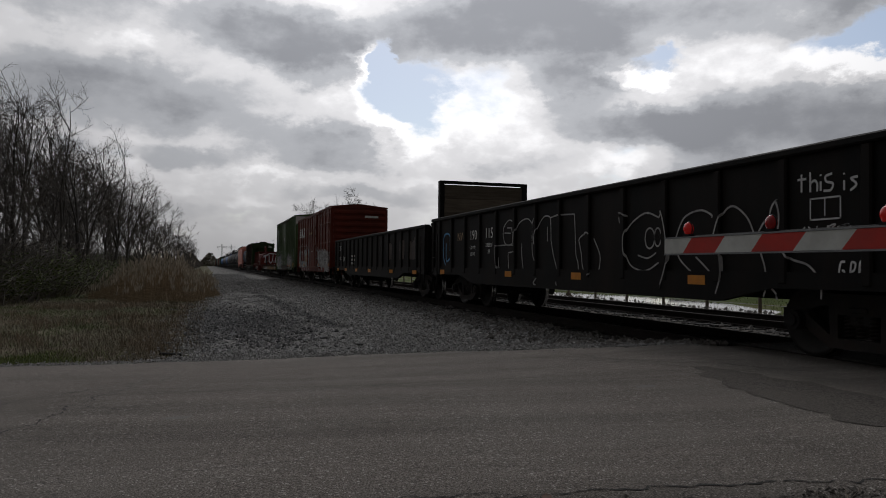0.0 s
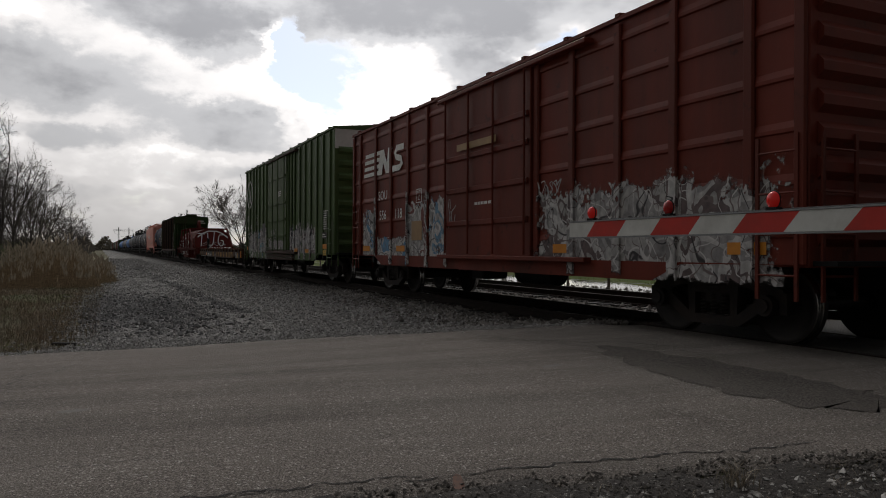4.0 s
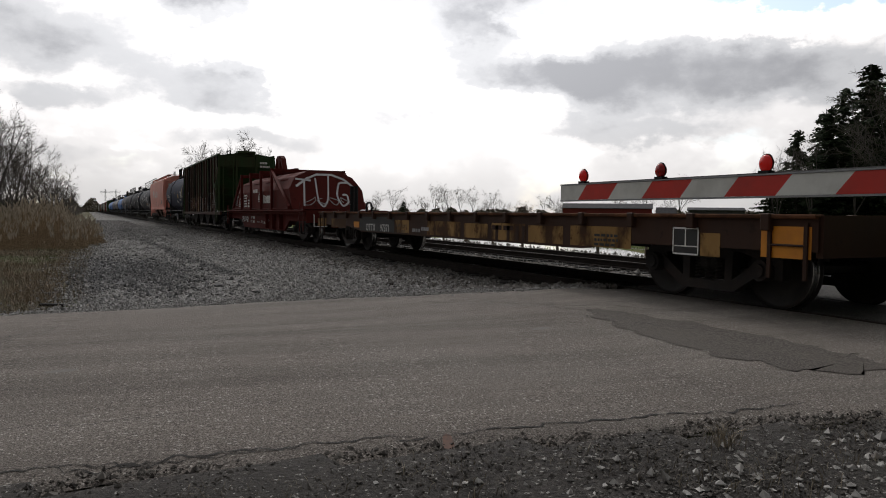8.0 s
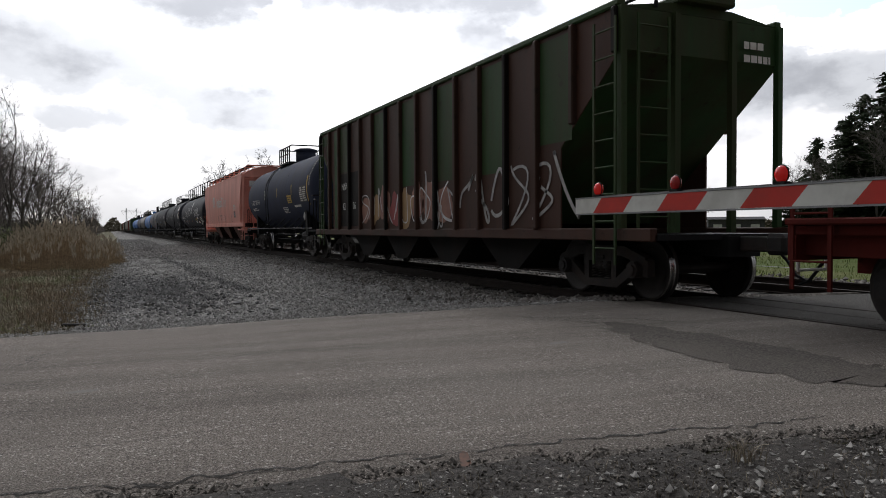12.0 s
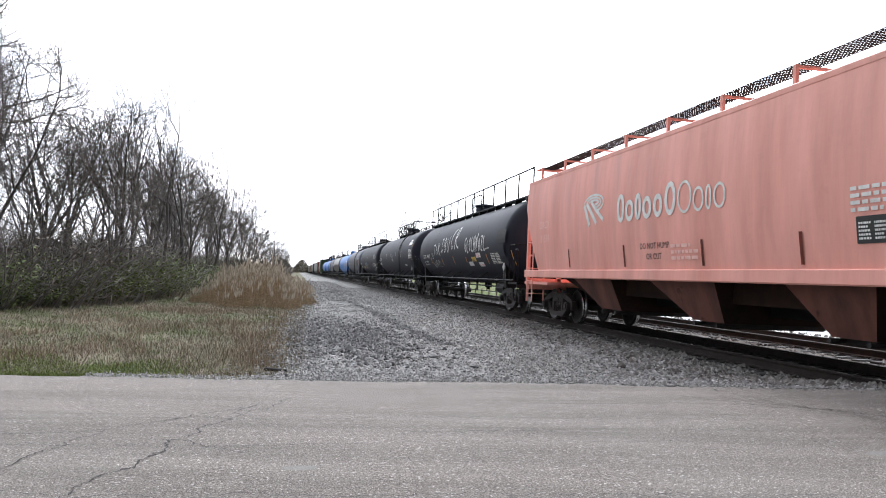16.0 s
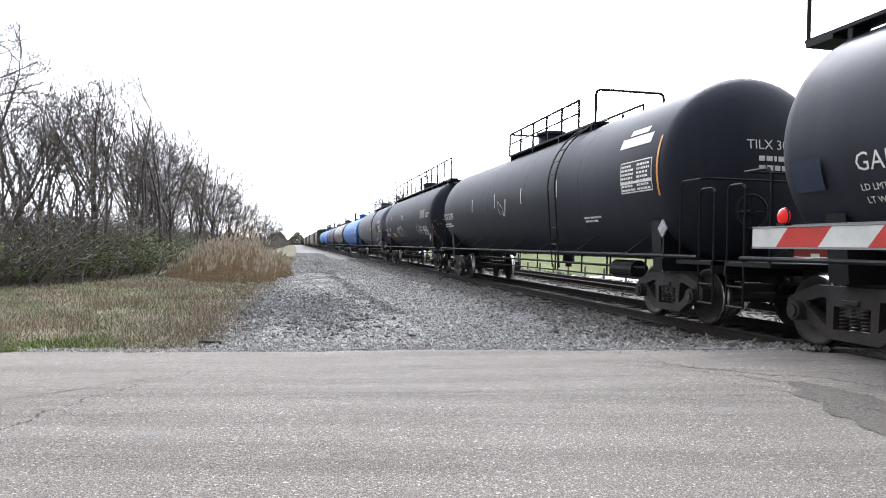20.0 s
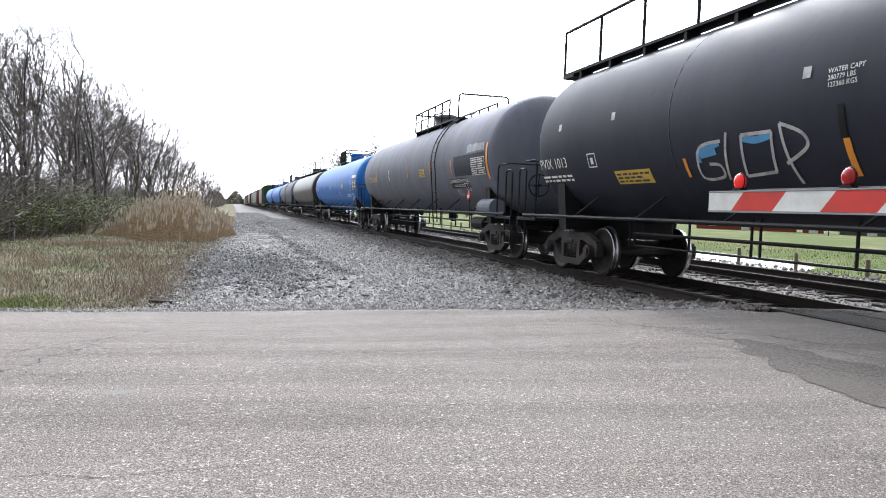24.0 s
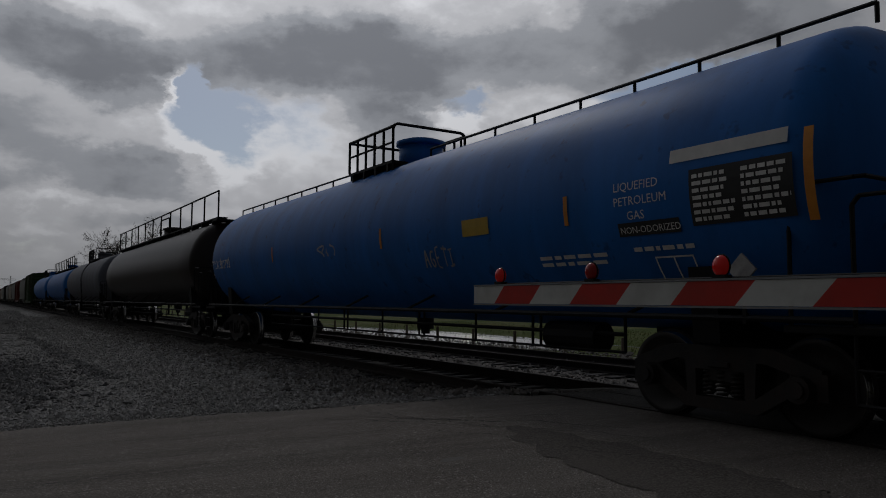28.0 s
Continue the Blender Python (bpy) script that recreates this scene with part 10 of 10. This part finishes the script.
            if noise.noise((x * 0.6, y * 0.4, 21)) > r.uniform(-0.6, 0.2):
                return x, y, ground_z(x, y)
    blades("dry_weeds", 9000, red_grass, 0.5, 0.007, M_REED, 18, 0.4, "low rust-tan dry grass along the gravel")

    def reeds(r):
        while True:
            x, y = r.uniform(-5.2, 0.6), r.uniform(30.5, 47)
            k = ((x + 2.1) / 2.5) ** 2 + ((y - 38.5) / 7.0) ** 2
            if k < (1.0 + 0.8 * noise.noise((x * 0.9, y * 0.5, 2))) * r.uniform(0.35, 1.5):
                return x, y, ground_z(x, y)
    rs = random.Random(17)
    V, F, PV, PF = [], [], [], []
    for i in range(6500):
        x, y, z = reeds(rs)
        k = ((x + 2.1) / 2.5) ** 2 + ((y - 38.5) / 7.0) ** 2
        tall = i % 6 == 0
        h = (1.7 - 1.0 * min(k, 1.3)) * (0.9 + 0.5 * noise.noise((x * 1.1, y * 0.7, 4))) * (rs.uniform(0.8, 1.12) if tall else rs.uniform(0.3, 0.72))
        w, dx, dy = rs.uniform(0.004, 0.009), rs.gauss(0, 0.1) * h, rs.gauss(0, 0.1) * h
        b = len(V)
        V += [(x - w, y, z - 0.03), (x + w, y, z - 0.03), (x + w * 0.6 + dx, y + dy, z + h), (x - w * 0.6 + dx, y + dy, z + h)]
        F.append((b, b + 1, b + 2, b + 3))
        for q in range(2):
            # long leaves hang off the stem
            t, l, a = rs.uniform(0.25, 0.8), rs.uniform(0.15, 0.35), rs.uniform(0, 6.28)
            bx, by, bz = x + dx * t, y + dy * t, z + h * t
            b = len(V)
            V += [(bx, by, bz), (bx + 0.012, by, bz + 0.02), (bx + l * math.cos(a), by + l * math.sin(a), bz + 0.1 - l * 0.4)]
            F.append((b, b + 1, b + 2))
        if tall:
            b = len(PV)
            w, l = rs.uniform(0.025, 0.045), rs.uniform(0.2, 0.36)
            X, Y, Z = x + dx, y + dy, z + h
            PV += [(X, Y, Z - 0.03), (X - w, Y, Z + l * 0.45), (X + dx * 0.4 + rs.gauss(0, 0.04), Y + 0.02, Z + l), (X + w, Y, Z + l * 0.5)]
            PF.append((b, b + 1, b + 2, b + 3))
    tagged(new("reed_bed", mesh_np("reed_bed", V, F, M_REED)), "bed of tan dry reeds beside the gravel", "reeds", kind="stuff")
    tagged(new("reed_plumes", mesh_np("reed_plumes", PV, PF, M_PLUME)), "feathery pale seed heads of the reeds", "reeds", kind="stuff")

    def field(r):
        while True:
            x, y = r.uniform(16.5, 40), r.uniform(14, 60)
            if ground_z(x, y) > -1.02:
                return x, y, ground_z(x, y) + 0.03
    blades("field_grass", 9000, field, 0.16, 0.012, M_BLADE, 10, 0.4, "short bright green grass of the field")

    def bank(r):
        x, y = 16.6 + abs(r.gauss(0, 0.5)), r.uniform(12, 60)
        return x, y, ground_z(x, y)
    blades("dry_weeds", 3500, bank, 0.35, 0.01, M_STRAW, 11, 0.3, "dry grass at the edge of the flood water")

    def pond_weeds(r):
        x, y = r.gauss(21, 1.5), r.gauss(29, 3)
        return x, y, -1.03
    blades("dry_weeds", 1200, pond_weeds, 0.4, 0.012, M_STRAW, 12, 0.2, "dead stalks standing in the shallow water")

    def tuft(r):
        return r.gauss(2.87, 0.05), r.gauss(2.67, 0.04), road_z(2.87, 2.67) - 0.02
    blades("dry_weed_tuft", 60, tuft, 0.13, 0.003, M_STRAW, 13, 0.6, "small dry weed tuft on the road shoulder")

    def shoulder(r):
        while True:
            x, y = r.uniform(-2, 4.5), r.uniform(1.2, 3.4)
            if y < road_edges(x)[0] - 0.1 and noise.noise((x * 1.5, y * 1.5, 3)) > 0.05:
                return x, y, road_z(x, y) - 0.03
    blades("dry_grass", 1800, shoulder, 0.05, 0.0025, M_STRAW, 14, 0.8, "flattened dry grass on the shoulder")


# ---------------------------------------------------------------- small things and the distance
def small_things():
    bm = bmesh.new()
    box(bm, -0.17, 0.17, -0.035, 0.035, 0.0, 0.045, 0.012)
    s = new("timber_scrap", finish("timber_scrap", bm, M_TIE))
    s.matrix_basis = pose(-0.5, 12.5, -0.385, 0, 3, -8)
    tagged(s, "dark scrap of timber lying at the road edge", "wood scrap")
    # wire fence behind the tracks
    f = thing("fence", "low weathered wire fence standing at the flooded field", "fence")
    bm = bmesh.new()
    tube(bm, (0, 0, -0.3), (0, 0, 1.05), 0.065, 8, 0.055)
    post = finish("post", bm, M_WOOD)
    for i in range(26):
        y = 14 + 2.6 * i
        part("post", post, None, f, m=pose(16.9, y, -0.85, 0, 0, 30 * i))
    for z in (-0.05, -0.35):
        bm = bmesh.new()
        tube(bm, (16.9, 14, z), (16.9, 14 + 2.6 * 25, z), 0.006, 4)
        part("wire", bm, M_GALV, f)
    for s_ in (-1, 1):
        bm = bmesh.new()
        tube(bm, (16.9, 14 + 2.6 * 7 + s_ * 1.3, -0.95), (16.9, 14 + 2.6 * 7, -0.1), 0.045, 7)
        part("brace", bm, M_WOOD, f)
    # farm buildings

    def building(name, label, x, y, w, d, h, rise, wall, turn):
        b = thing(name, label, "building", m=pose(x, y, -0.8, 0, 0, turn))
        bm = bmesh.new()
        box(bm, -w / 2, w / 2, -d / 2, d / 2, -0.3, h)
        part("wall", bm, wall, b)
        bm = bmesh.new()
        prism_x(bm, [(-d / 2 - 0.3, h - 0.05), (0, h + rise), (d / 2 + 0.3, h - 0.05), (d / 2 + 0.3, h + 0.05), (0, h + rise + 0.12), (-d / 2 - 0.3, h + 0.05)], -w / 2 - 0.2, w / 2 + 0.2)
        part("roof", bm, M_ROOF, b)
        for i in range(3):
            bm = bmesh.new()
            u = -w / 2 + w * (i + 0.5) / 3
            box(bm, u - 0.7, u + 0.7, -d / 2 - 0.06, -d / 2 - 0.002, 0.6 if i != 1 else 0.0, 2.2)
            part("window" if i != 1 else "door", bm, M_WHITE, b, "white trim")
        return b
    building("barn", "long red barn with a pale roof", 93.6, 118, 17, 8, 3.3, 0.9, M_BARN, -40)
    building("shed", "small red shed with white trim", 96, 104, 3.2, 3, 2.4, 1.0, M_BARN, -40)
    building("shed", "low dark grey shed", 100, 96, 9, 6, 3.0, 0.4, M_ROOF, -42)
    # transmission tower and its wires
    for px, py, s in ((44.8, 400, 1.0), (20, 760, 1.0)):
        t = thing("transmission_tower", "steel lattice transmission tower far along the line", "pylon", "transmission towers", m=pose(px, py, -0.8, 0, 0, 25))
        for x in (-5, 5):
            bm = bmesh.new()
            for dx, dy in ((-0.7, -0.7), (0.7, -0.7), (0.7, 0.7), (-0.7, 0.7)):
                tube(bm, (x + dx, dy, 0), (x + dx * 0.4, dy * 0.4, 22), 0.09, 4)
            for i in range(11):
                z = 2 * i
                k = 0.7 - 0.3 * z / 22
                tube(bm, (x - k, -k, z), (x + k, -k, z + 2), 0.05, 4)
                tube(bm, (x + k, k, z), (x - k, k, z + 2), 0.05, 4)
            part("leg", bm, M_GALV, t)
        bm = bmesh.new()
        for z in (18.5, 19.8):
            tube(bm, (-10, 0, z), (10, 0, z), 0.09, 4)
        for i in range(20):
            tube(bm, (-10 + i, 0, 18.5), (-9.5 + i, 0, 19.8), 0.05, 4)
            tube(bm, (-9.5 + i, 0, 19.8), (-9 + i, 0, 18.5), 0.05, 4)
        part("cross_arm", bm, M_GALV, t)
        for x in (-9, 0, 9):
            bm = bmesh.new()
            tube(bm, (x, 0, 18.5), (x, 0, 16.6), 0.08, 6)
            part("insulator", bm, M_GREY, t)
    w = thing("power_lines", "thin power lines between the far towers", "power line")
    for dx in (-9, 0, 9):
        bm = bmesh.new()
        pts = []
        for i in range(17):
            k = i / 16
            pts.append(Vector((44.8 + dx * 0.9 + (20 - 44.8) * k, 400 + dx * 0.4 + 360 * k, 15.8 - 7 * 4 * k * (1 - k))))
        pipe(bm, pts, 0.05, 4)
        part("wire", bm, M_STEEL_DARK, w)


build_road_marks(ROAD)
scatter_stones()
plant_grass()
plant_wood()
small_things()


# ---------------------------------------------------------------- movement
# how far the train has run at a time (seconds, metres)
RUN = [(0.0, -1.05), (0.5, 4.0), (1.0, 8.4), (1.5, 12.8), (2.0, 17.05), (2.5, 21.25), (28.0, 238.0)]


def run_at(t):
    return lerp_pts(RUN, t)


def motions():
    ts = [0.5 * i for i in range(57)]
    for car, mid in CARS:
        walk(car, [(t, pose(XC, mid - run_at(t), 0)) for t in ts])
    steps = [i / 15 for i in range(421)]
    for w, dy in WHEELSETS:
        walk(w, [(t, pose(0, dy, WHEEL_R, math.degrees(run_at(t) / WHEEL_R), 0, 0)) for t in steps])


motions()
